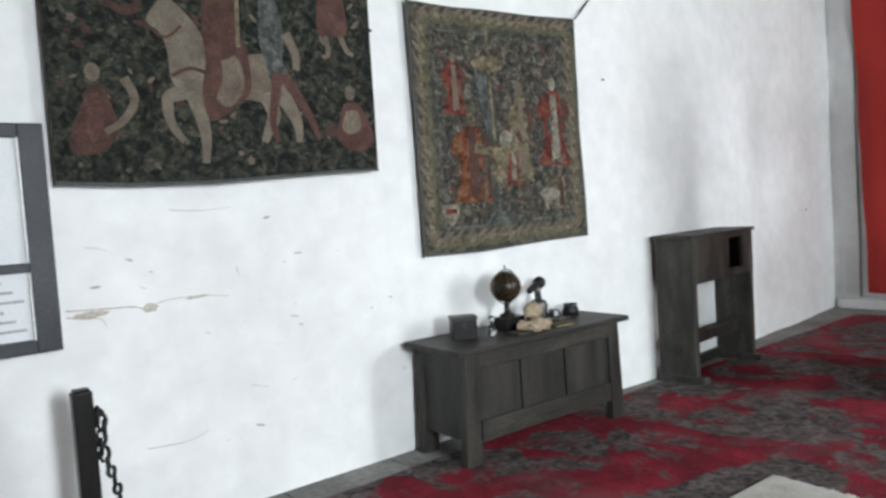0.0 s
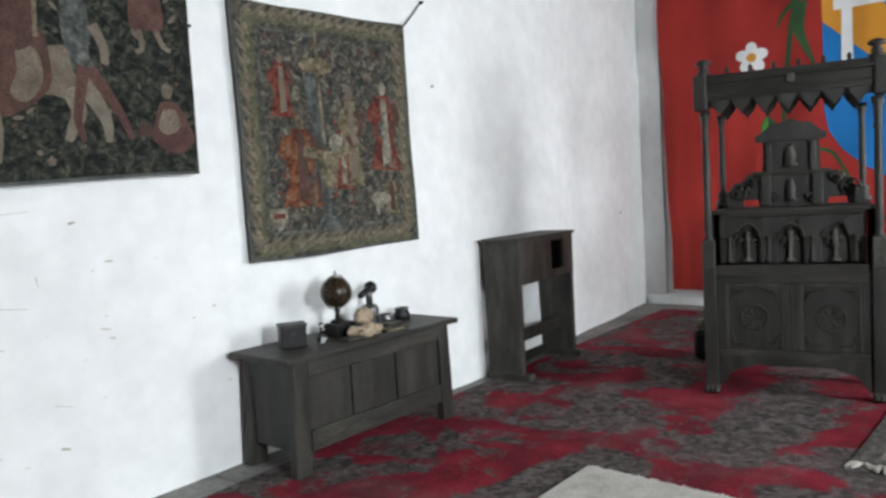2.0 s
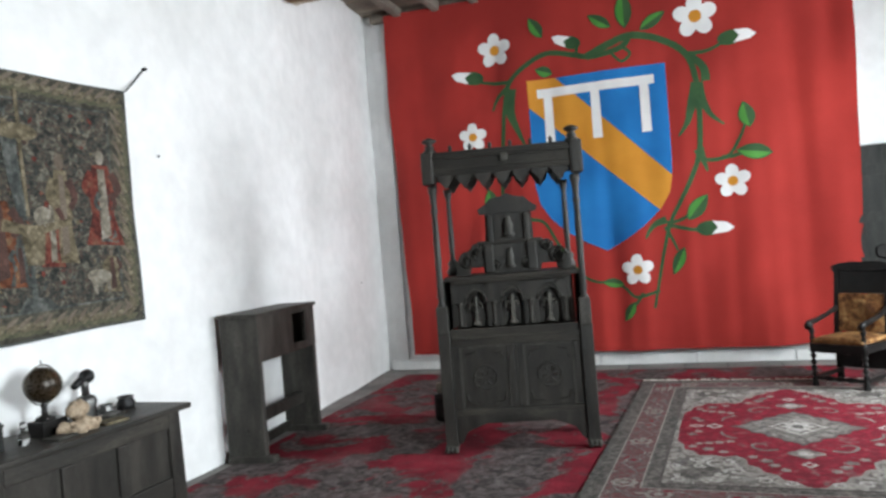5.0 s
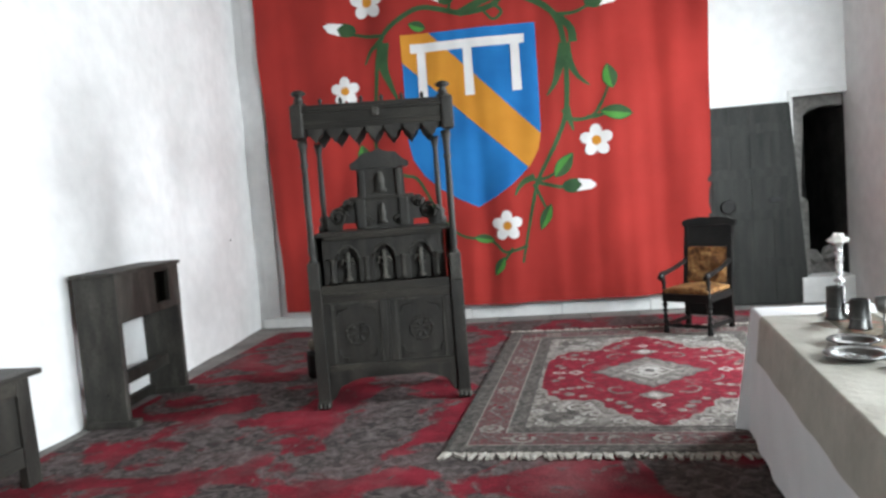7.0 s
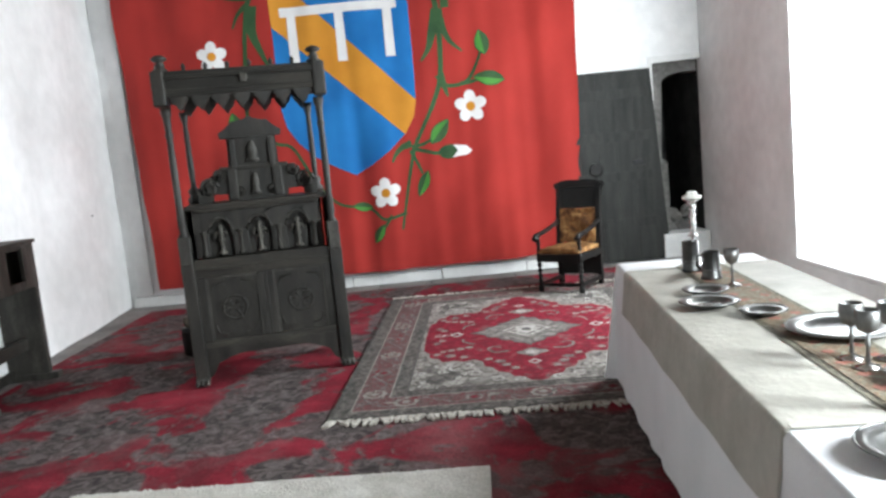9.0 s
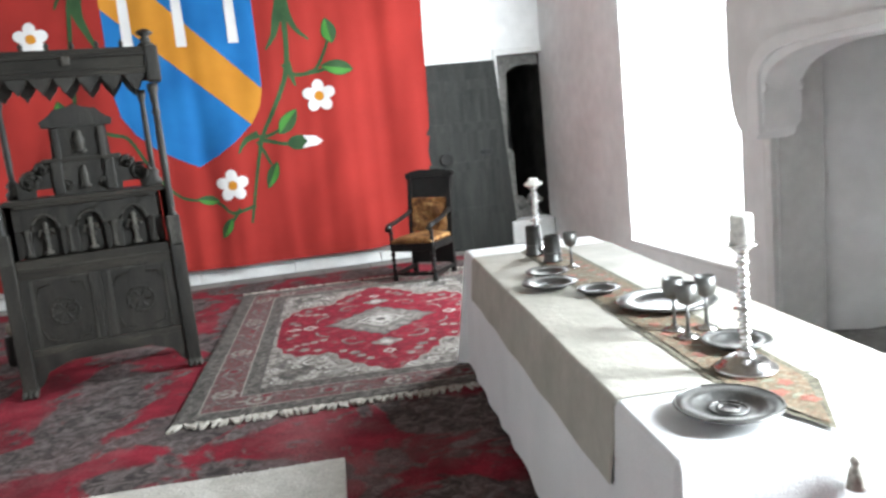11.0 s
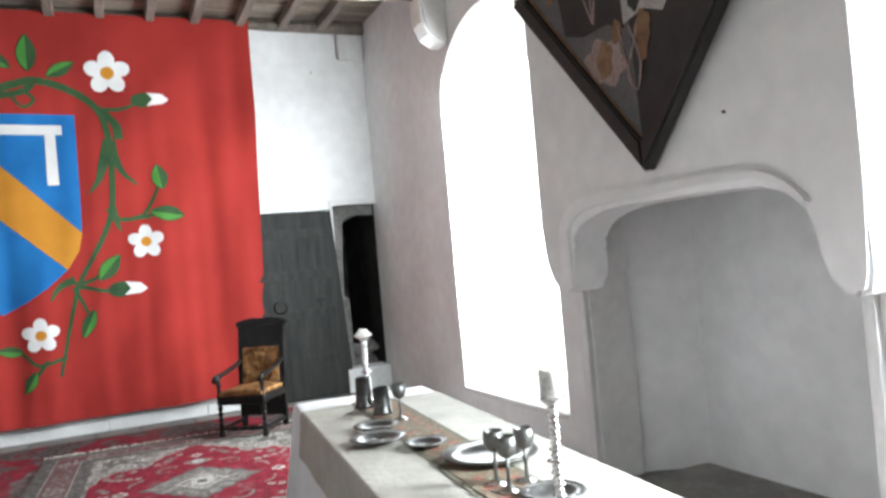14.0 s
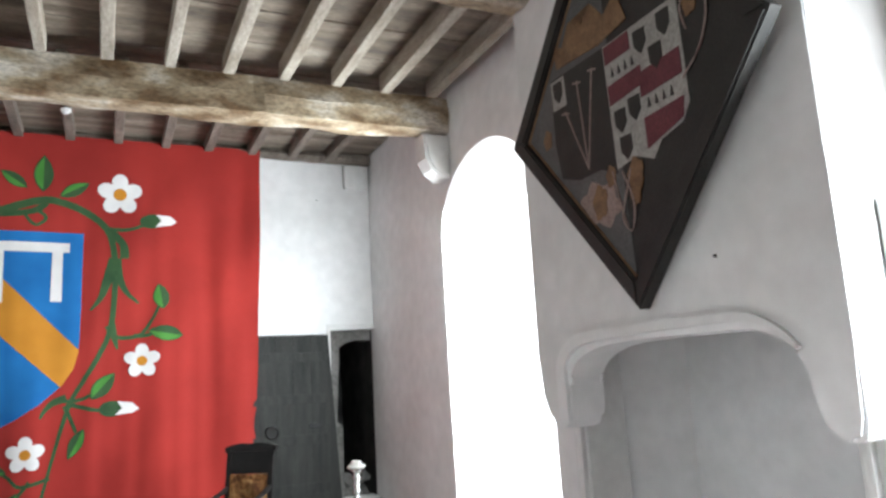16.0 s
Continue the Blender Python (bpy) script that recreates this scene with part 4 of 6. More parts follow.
def bud(y, z, turn, k=1.0):
    c, s = math.cos(turn), math.sin(turn)
    bd = part("bud", draped(oval(y, z, 0.13 * k, 0.085 * k, turn, 14), banner_at, 0.0058, STEP), GREEN, banner, smooth=True)
    tip = [(0.03, 0.07), (0.2, 0.06), (0.27, 0.02), (0.2, -0.05), (0.05, -0.075), (0.1, 0.0)]
    part("bud_tip", draped([(y + k * (a * c - b * s), z + k * (a * s + b * c)) for a, b in tip], banner_at, 0.0088, STEP), WHITECLOTH, bd, "white bud tip", smooth=True)


R = math.radians
vine([(0.5, 3.63), (0.2, 3.75), (-0.04, 3.8), (-0.375, 3.69), (-0.6, 3.5), (-0.68, 3.25), (-0.7, 2.9), (-0.67, 2.4), (-0.56, 2.1), (-0.43, 1.86), (-0.3, 1.62), (-0.22, 1.35), (-0.16, 1.1), (-0.06, 0.66)], 0.09, 0.03)
vine([(-0.6, 3.5), (-0.78, 3.49), (-0.9, 3.515), (-1.05, 3.59)], 0.05, 0.03)
vine([(-0.62, 3.5), (-0.7, 3.42), (-0.78, 3.3), (-0.79, 3.16)], 0.06, 0.1)
vine([(-0.7, 3.15), (-0.62, 2.9), (-0.56, 2.72), (-0.46, 2.58)], 0.14, 0.02)
vine([(-0.7, 3.15), (-0.74, 2.95), (-0.82, 2.78), (-0.95, 2.66)], 0.12, 0.02)
vine([(-0.66, 2.42), (-0.7, 2.3), (-0.74, 2.16)], 0.12, 0.02)
vine([(-0.68, 2.3), (-0.82, 2.28), (-0.98, 2.32), (-1.1, 2.5), (-1.16, 2.64)], 0.05, 0.03)
vine([(-0.9, 2.3), (-1.0, 2.3), (-1.1, 2.32)], 0.05, 0.04)
vine([(-0.26, 1.6), (-0.4, 1.56), (-0.55, 1.52), (-0.7, 1.53)], 0.05, 0.035)
vine([(-0.26, 1.62), (-0.4, 1.64), (-0.52, 1.7)], 0.05, 0.03)
vine([(-0.26, 1.66), (-0.14, 1.62), (-0.06, 1.54), (-0.02, 1.46)], 0.09, 0.02)
vine([(-0.24, 1.58), (-0.3, 1.45), (-0.36, 1.3)], 0.045, 0.03)
vine([(-0.13, 0.86), (0.0, 0.82), (0.15, 0.8), (0.25, 0.9), (0.36, 0.97)], 0.04, 0.03)
vine([(0.05, 0.84), (0.14, 0.72), (0.2, 0.64)], 0.04, 0.03)
vine([(0.0, 3.77), (0.13, 3.67), (0.45, 3.63), (0.7, 3.7), (0.96, 3.75), (1.2, 3.65), (1.42, 3.46), (1.5, 3.2), (1.55, 2.9), (1.6, 2.5), (1.62, 2.1), (1.5, 1.9), (1.3, 1.8), (1.12, 1.72), (0.9, 1.3), (0.7, 1.05), (0.5, 0.98)], 0.07, 0.03)
vine([(1.42, 3.46), (1.6, 3.48), (1.8, 3.53), (1.9, 3.58)], 0.05, 0.03)
vine([(1.45, 3.4), (1.58, 3.3), (1.66, 3.15)], 0.07, 0.02)
vine([(1.42, 3.38), (1.44, 3.1), (1.38, 2.9), (1.3, 2.7)], 0.15, 0.03)
vine([(0.62, 3.67), (0.6, 3.76), (0.63, 3.82)], 0.04, 0.03)
vine([(0.1, 3.7), (0.0, 3.6), (0.1, 3.52), (0.2, 3.62)], 0.04, 0.03)
rose(1.59, 3.885, 0.21), rose(-0.73, 3.9, 0.24), rose(-0.99, 2.025, 0.19), rose(0.1, 1.11, 0.185), rose(1.93, 2.86, 0.175)
vine_leaf(0.04, 4.1, 0.42, 0.22, R(90)), vine_leaf(0.32, 4.02, 0.32, 0.15, R(35)), vine_leaf(-0.27, 3.93, 0.34, 0.16, R(150))
vine_leaf(-1.18, 2.74, 0.3, 0.2, R(80)), vine_leaf(-1.23, 2.325, 0.38, 0.2, R(10)), vine_leaf(-0.605, 1.77, 0.36, 0.2, R(130))
vine_leaf(-0.36, 1.18, 0.34, 0.15, R(-65)), vine_leaf(0.22, 0.63, 0.26, 0.13, R(-60)), vine_leaf(0.39, 0.97, 0.26, 0.13, R(10))
vine_leaf(1.07, 4.07, 0.3, 0.17, R(60)), vine_leaf(1.01, 3.54, 0.22, 0.15, R(20)), vine_leaf(1.78, 2.06, 0.32, 0.2, R(80))
bud(-1.07, 3.6, R(175)), bud(-0.7, 1.525, R(178)), bud(1.88, 3.585, R(10)), bud(0.66, 3.83, R(20), 0.9)

# ---- tapestries ----
def tapestry_plane(x0, y0, x1, y1, seed, k=1.0):
    def at(x, z, lift):
        t = (x - x0) / (x1 - x0)
        x, z = 0.15 + (x - 0.15) * k, 1.5 + (z - 1.5) * k
        w = 0.012 * math.sin(x * 6 + seed) + 0.008 * noise.noise((x * 2, z * 2, seed))
        return (x, y0 + (y1 - y0) * t + w - lift, z)
    return at


def plain_figure(parent, at, x, z, h, robe, head=W_PALE, w=0.3):
    """A robed shape: a flared body and a round top, with no features."""
    body = [(x - w * h * 0.25, z + h * 0.78), (x + w * h * 0.25, z + h * 0.78), (x + w * h * 0.42, z + h * 0.5), (x + w * h * 0.35, z + h * 0.3), (x + w * h * 0.6, z), (x - w * h * 0.6, z + 0.01), (x - w * h * 0.36, z + h * 0.3), (x - w * h * 0.45, z + h * 0.52)]
    p = part("woven_shape", draped(body, at, 0.004, 0.08), robe, parent, smooth=True)
    for sgn, m_ in ((1, W_BROWN), (-1, robe)):
        part("woven_fold", draped(ribbon([(x + sgn * w * h * 0.3, z + h * 0.7), (x + sgn * w * h * 0.55, z + h * 0.56), (x + sgn * w * h * 0.3, z + h * 0.46)], 0.09 * h, 0.05 * h, 4), at, 0.0065, 0.08), m_, p, smooth=True)
    part("woven_panel", draped([(x - w * h * 0.1, z + h * 0.74), (x + w * h * 0.12, z + h * 0.74), (x + w * h * 0.2, z + h * 0.1), (x - w * h * 0.12, z + h * 0.06)], at, 0.0062, 0.08), head if w < 0.4 else W_BROWN, p, smooth=True)
    part("woven_roundel", draped(oval(x, z + h * 0.85, h * 0.05, h * 0.07, 0, 12), at, 0.004, 0.08), head, p, smooth=True)


tap = thing("tapestry", pose(0, 0, 0), "large dark leafy tapestry with faded pale woven shapes", "tapestry")
at1 = tapestry_plane(0.9, 3.15, 2.6, 3.12, 1.0)
part("weave", draped([(0.9, 3.3), (0.895, 2.4), (0.893, 1.695), (1.2, 1.68), (1.6, 1.68), (2.0, 1.7), (2.3, 1.715), (2.588, 1.725), (2.585, 2.4), (2.6, 3.3)], at1, 0, 0.08), MILLEFLEUR, tap, smooth=True)
part("lower_hem", draped([(0.895, 1.712), (0.893, 1.693), (1.2, 1.677), (1.6, 1.677), (2.0, 1.697), (2.3, 1.712), (2.588, 1.722), (2.588, 1.738), (2.3, 1.73), (2.0, 1.715), (1.6, 1.694), (1.2, 1.695)], at1, 0.003, 0.08), TAPEDGE, tap, smooth=True)
def woven(outline, lift, m_, smooth_ends=True):
    return part("woven_shape", draped(smoothline(outline + outline[:1], 3)[:-1] if smooth_ends else outline, at1, lift, 0.08), m_, tap, smooth=True)


def limb(pts, w0, w1, lift, m_):
    return part("woven_shape", draped(ribbon(pts, w0, w1, 5), at1, lift, 0.08), m_, tap, smooth=True)


# pale horse: hindquarters, chest and neck with a lowered head, then its legs
woven([(1.56, 2.36), (1.75, 2.32), (1.95, 2.34), (2.04, 2.26), (2.03, 2.15), (1.96, 2.07), (1.84, 2.1), (1.66, 2.09), (1.5, 2.12), (1.46, 2.24)], 0.0045, W_TAN)
woven([(1.4, 2.55), (1.35, 2.48), (1.345, 2.43), (1.38, 2.42), (1.41, 2.38), (1.43, 2.3), (1.44, 2.17), (1.52, 2.1), (1.62, 2.16), (1.63, 2.3), (1.59, 2.42), (1.53, 2.5), (1.46, 2.56)], 0.0052, W_PALEHORSE)
limb([(1.52, 2.13), (1.43, 2.105), (1.41, 2.06), (1.42, 1.97), (1.475, 1.885)], 0.075, 0.032, 0.0048, W_PALEHORSE)
limb([(1.53, 2.13), (1.57, 1.99), (1.58, 1.89), (1.57, 1.78)], 0.085, 0.034, 0.0056, W_PALEHORSE)
limb([(1.92, 2.14), (1.96, 2.03), (1.92, 1.94), (1.895, 1.885)], 0.1, 0.034, 0.0049, W_PALEHORSE)
limb([(2.0, 2.16), (2.07, 2.05), (2.1, 1.97), (2.1, 1.885)], 0.1, 0.034, 0.0055, W_PALEHORSE)
limb([(1.34, 2.44), (1.42, 2.38), (1.5, 2.44)], 0.014, 0.014, 0.0062, W_BROWN)
limb([(1.44, 2.2), (1.53, 2.24), (1.62, 2.22)], 0.018, 0.018, 0.0062, W_BROWN)
# russet trappings and the robed shape above them
woven([(1.6, 2.42), (1.8, 2.4), (1.84, 2.26), (1.83, 2.13), (1.71, 2.03), (1.61, 1.99), (1.58, 2.12), (1.61, 2.28)], 0.0068, W_BROWN)
woven([(1.68, 2.34), (1.78, 2.3), (1.8, 2.16), (1.72, 2.06), (1.65, 2.1), (1.69, 2.2)], 0.0078, W_TAN)
woven([(1.64, 3.0), (1.78, 3.0), (1.8, 2.6), (1.78, 2.38), (1.73, 2.3), (1.63, 2.3), (1.6, 2.45)], 0.0085, W_BROWN)
limb([(1.63, 2.52), (1.69, 2.42), (1.76, 2.46)], 0.05, 0.04, 0.0094, W_ROSE)
limb([(1.8, 3.0), (1.79, 2.6), (1.78, 2.36)], 0.022, 0.022, 0.0102, W_BUFF)
# striding shape with rose hose beside the horse
woven([(1.92, 2.66), (2.0, 2.66), (2.05, 2.45), (2.03, 2.32), (2.06, 2.24), (1.96, 2.2), (1.93, 2.3), (1.9, 2.42)], 0.0068, W_BLUE)
limb([(2.06, 2.46), (2.11, 2.36), (2.11, 2.27)], 0.06, 0.04, 0.0074, W_TAN)
limb([(2.0, 2.25), (1.97, 2.1), (1.95, 1.99), (1.975, 1.885)], 0.065, 0.03, 0.0074, W_ROSE)
limb([(2.03, 2.24), (2.12, 2.11), (2.18, 2.01), (2.225, 1.9)], 0.07, 0.03, 0.008, W_ROSE)
# seated and standing robed shapes round it
woven([(2.39, 2.1), (2.48, 2.1), (2.54, 2.0), (2.57, 1.89), (2.46, 1.83), (2.34, 1.9), (2.36, 2.02)], 0.0048, W_ROSE)
woven([(2.4, 2.06), (2.47, 2.06), (2.49, 1.97), (2.42, 1.93), (2.37, 1.97)], 0.0058, W_TAN)
woven(oval(2.43, 2.16, 0.032, 0.042, 0, 10), 0.0058, W_TAN, False)
woven(oval(2.3, 1.95, 0.04, 0.035, 0, 10), 0.0052, W_BROWN, False)
woven([(1.06, 2.13), (1.12, 2.14), (1.16, 2.04), (1.18, 1.93), (1.1, 1.84), (0.98, 1.83), (0.97, 1.92), (1.03, 2.05)], 0.0048, W_BROWN)
woven([(1.07, 2.1), (1.11, 2.1), (1.12, 1.98), (1.07, 1.88), (1.04, 1.96)], 0.0058, W_ROSE)
woven(oval(1.085, 2.2, 0.034, 0.044, 0, 10), 0.0058, W_TAN, False)
limb([(1.22, 2.18), (1.26, 2.08), (1.2, 1.98), (1.12, 1.93)], 0.045, 0.03, 0.0066, W_TAN)
woven([(2.26, 2.9), (2.42, 2.9), (2.43, 2.68), (2.44, 2.49), (2.34, 2.47), (2.26, 2.49), (2.27, 2.68)], 0.0048, W_ROSE)
limb([(2.3, 2.5), (2.32, 2.38), (2.28, 2.35)], 0.035, 0.022, 0.0046, W_TAN)
limb([(2.39, 2.5), (2.43, 2.4), (2.47, 2.37)], 0.035, 0.022, 0.0047, W_TAN)
limb([(1.16, 2.53), (1.24, 2.49), (1.32, 2.52)], 0.03, 0.05, 0.0047, W_BROWN)
leafy = tap

tap = thing("tapestry", pose(0, 0, 0), "hanging flowered tapestry with a scrolled buff border and coloured woven shapes", "tapestry")
at2 = tapestry_plane(2.85, 3.145, 4.29, 3.06, 3.0, 1.012)
X0, X1 = 2.85, 4.285
outer = [(2.86, 2.735), (3.2, 2.72), (3.8, 2.735), (4.275, 2.75), (4.28, 2.0), (4.305, 1.215), (3.9, 1.205), (3.3, 1.185), (2.885, 1.19), (2.88, 2.0)]
part("weave", draped(outer, at2, 0, 0.08), TAPEDGE, tap, smooth=True)


def inset(d):
    return [(2.868 + d, 2.73 - d), (3.3, 2.722 - d), (3.8, 2.735 - d), (4.27 - d, 2.742 - d), (4.272 - d, 2.0), (4.292 - d, 1.222 + d), (3.9, 1.212 + d), (3.3, 1.192 + d), (2.893 + d, 1.197 + d), (2.888 + d, 2.0)]


part("border", draped(inset(0.006), at2, 0.002, 0.08), TAPBORDER, tap, "buff scrolled border", smooth=True)
part("guard_line", draped(inset(0.152), at2, 0.004, 0.08), W_BLUE, tap, smooth=True)
part("flowered_ground", draped(inset(0.165), at2, 0.006, 0.08), MILLEFLEUR2, tap, smooth=True)


# acanthus leaves twisted along the four sides of the border
rnd = random.Random(44)
for side in range(4):
    n = 15 if side < 2 else 14
    for k in range(n):
        q = (k + 0.5) / n
        if side < 2:
            px, pz, t = 2.95 + 1.27 * q, (2.655 if side == 0 else 1.27) + 0.01 * q, 0.45
        else:
            px, pz, t = (2.955 if side == 2 else 4.205), 1.3 + 1.32 * q, 2.0
        t += rnd.uniform(-0.15, 0.15)
        for d, m_, w in ((0.0, T2_BUFF, 0.05), (0.035, W_TAN, 0.03), (-0.035, T2_OLIVE, 0.035)):
            ox, oz = -math.sin(t) * d, math.cos(t) * d
            part("acanthus_leaf", draped(leaf_shape(px + ox, pz + oz, 0.115, w, t + d * 6), at2, 0.0035 + 0.0003 * (k % 2), 0.08), m_, tap, smooth=True)


def at2b(x, z, lift):
    return at2(x, z, lift + 0.005)


for args in ((3.17, 2.05, 0.42, W_RED, W_TAN, 0.35), (3.28, 1.5, 0.62, W_ORANGE, W_BUFF, 0.42), (3.72, 1.62, 0.72, W_BUFF, W_TAN, 0.24), (4.03, 1.72, 0.66, W_RED, W_PALE, 0.36), (4.05, 1.74, 0.45, W_BLUE, W_PALE, 0.3), (3.63, 1.6, 0.5, W_RED, W_PALE, 0.3), (4.06, 1.42, 0.3, W_BUFF, W_TAN, 0.4), (3.4, 1.5, 0.3, W_BLUE, W_BLUE, 0.4)):
    plain_figure(tap, at2b, *args)
for shp, m_ in (
    (oval(3.44, 2.38, 0.135, 0.05, 0, 16), W_BUFF), (ribbon([(3.44, 2.62), (3.45, 2.4), (3.46, 2.1), (3.47, 1.9)], 0.022, 0.022, 4), W_BUFF), (ribbon([(3.47, 1.62), (3.475, 1.5), (3.48, 1.4)], 0.03, 0.04, 4), W_BLUE),
    (ribbon([(3.38, 2.34), (3.4, 2.1), (3.44, 1.9)], 0.1, 0.06, 4), W_BLUE), (ribbon([(3.3, 1.85), (3.5, 1.82), (3.75, 1.87)], 0.07, 0.04, 4), W_BUFF),
    (oval(3.57, 1.9, 0.065, 0.06, 0, 16), W_PALE), ([(3.42, 1.8), (3.58, 1.8), (3.56, 1.62), (3.44, 1.62)], W_BUFF), (oval(3.96, 1.53, 0.09, 0.045, -0.1, 16), W_PALE),
    ([(3.9, 1.5), (3.92, 1.42), (3.94, 1.42), (3.94, 1.5)], W_PALE), ([(4.0, 1.5), (4.02, 1.43), (4.04, 1.43), (4.03, 1.5)], W_PALE),
    ([(3.36, 1.36), (3.42, 1.44), (3.56, 1.43), (3.66, 1.36)], W_BLUE), ([(3.03, 1.5), (3.15, 1.5), (3.15, 1.41), (3.09, 1.36), (3.03, 1.41)], W_PALE)):
    part("woven_motif", draped(shp, at2b, 0.008, 0.08), m_, tap, smooth=True)
part("crest_bar", draped([(3.05, 1.47), (3.13, 1.47), (3.13, 1.44), (3.05, 1.44)], at2b, 0.011, 0.08), W_RED, tap)
def scatter(parent, at, x0, x1, z0, z1, n, mats, seed, size):
    """Small woven sprigs over the ground."""
    r = random.Random(seed)
    for k in range(n):
        x, z, t = r.uniform(x0, x1), r.uniform(z0, z1), r.uniform(0, 3.1)
        q = r.uniform(0.6, 1.3) * size
        shp = leaf_shape(x, z, q * 1.6, q * 0.7, t) if k % 3 else oval(x, z, q * 0.5, q * 0.5, t, 10, 5, 0.25)
        part("woven_sprig", draped(shp, at, 0.0028, 0.08), mats[k % len(mats)], parent, smooth=True)


T1_LEAF = motif("grey-green sprig weave", (0.03, 0.032, 0.025), [(0.07, 0.07, 0.052), (0.125, 0.118, 0.086)], 30.0, 0.95, (0.36, 0.5, 0.66))
scatter(leafy, at1, 0.94, 2.54, 1.75, 3.2, 250, (T1_LEAF, T1_LEAF, W_BROWN, T1_LEAF, W_TAN), 7, 0.034)
scatter(tap, at2b, 3.06, 4.08, 1.4, 2.56, 190, (W_BUFF, W_BLUE, W_BROWN, W_TAN, W_RED), 4, 0.027)
# cords and nails that carry the tapestries
for a, b in (((4.32, 3.04, 2.76), (4.545, 3.07, 2.955)), ((2.875, 3.125, 2.75), (2.62, 3.17, 2.89))):
    cord = thing("hanging_cord", pose(*a), "thin grey cord tied to a nail in the wall", "cord")
    d = Vector(b) - Vector(a)
    part("cord", tube([(0, 0, 0), tuple(d * 0.5 + Vector((0, 0, -0.006))), tuple(d)], 0.006, 6), BLACKIRON, cord)
    part("nail", tube([tuple(d + Vector((0, 0.05, 0))), tuple(d + Vector((0, -0.03, 0.004)))], [0.008, 0.013], 8), BLACKIRON, cord, "black iron nail")

# ---- flaked limewash on the long wall ----
flake = thing("plaster_flakes", pose(0, 0, 0), "cracked and flaked patches in the limewashed wall", "wall damage", kind="structure")
for pts, w in (([(0.9, 1.13), (1.05, 1.12), (1.2, 1.11), (1.26, 1.085), (1.33, 1.12), (1.5, 1.125), (1.67, 1.105)], 0.012), ([(0.9, 1.1), (1.0, 1.085), (1.05, 1.07), (1.07, 1.03)], 0.01), ([(1.4, 1.56), (1.55, 1.55), (1.72, 1.56)], 0.008), ([(1.0, 1.41), (1.06, 1.4), (1.1, 1.385)], 0.006), ([(1.75, 0.62), (1.82, 0.6), (1.85, 0.585)], 0.007), ([(1.2, 0.42), (1.4, 0.41), (1.5, 0.44)], 0.008), ([(1.28, 1.27), (1.3, 1.265)], 0.012), ([(1.72, 1.25), (1.73, 1.2)], 0.008)):
    part("flake", draped(ribbon(pts, w * 0.6, w * 0.25, 5), lambda x, z, lift: (x, left_surface(x, z) - lift - 0.004, z), 0.0, 0.05), CRACK, flake)

rnd = random.Random(21)


def on_left(x, z, lift):
    return (x, left_surface(x, z) - lift - 0.003, z)


for k in range(20):
    x, z = rnd.uniform(0.95, 2.75), rnd.uniform(0.25, 1.62)
    r = rnd.uniform(0.004, 0.011)
    shp = [(x + a * (1 + 0.5 * rnd.random()), z + b * (1 + 0.5 * rnd.random())) for a, b in oval(0, 0, r * rnd.uniform(1, 2.6), r * 0.5, rnd.uniform(-0.4, 0.2), 9)]
    part("flake", draped(shp, on_left, 0.0, 0.05), CRACK if k % 3 else STONEWHITE, flake)
for x, z, w, h in ((1.0, 1.1, 0.07, 0.014), (1.27, 1.095, 0.03, 0.018), (1.5, 1.12, 0.05, 0.006)):
    shp = [(x + a * (1 + 0.4 * rnd.random()), z + b * (1 + 0.6 * rnd.random())) for a, b in oval(0, 0, w, h, 0.05, 16)]
    part("flake", draped(shp, on_left, 0.0, 0.05), CRACK, flake)

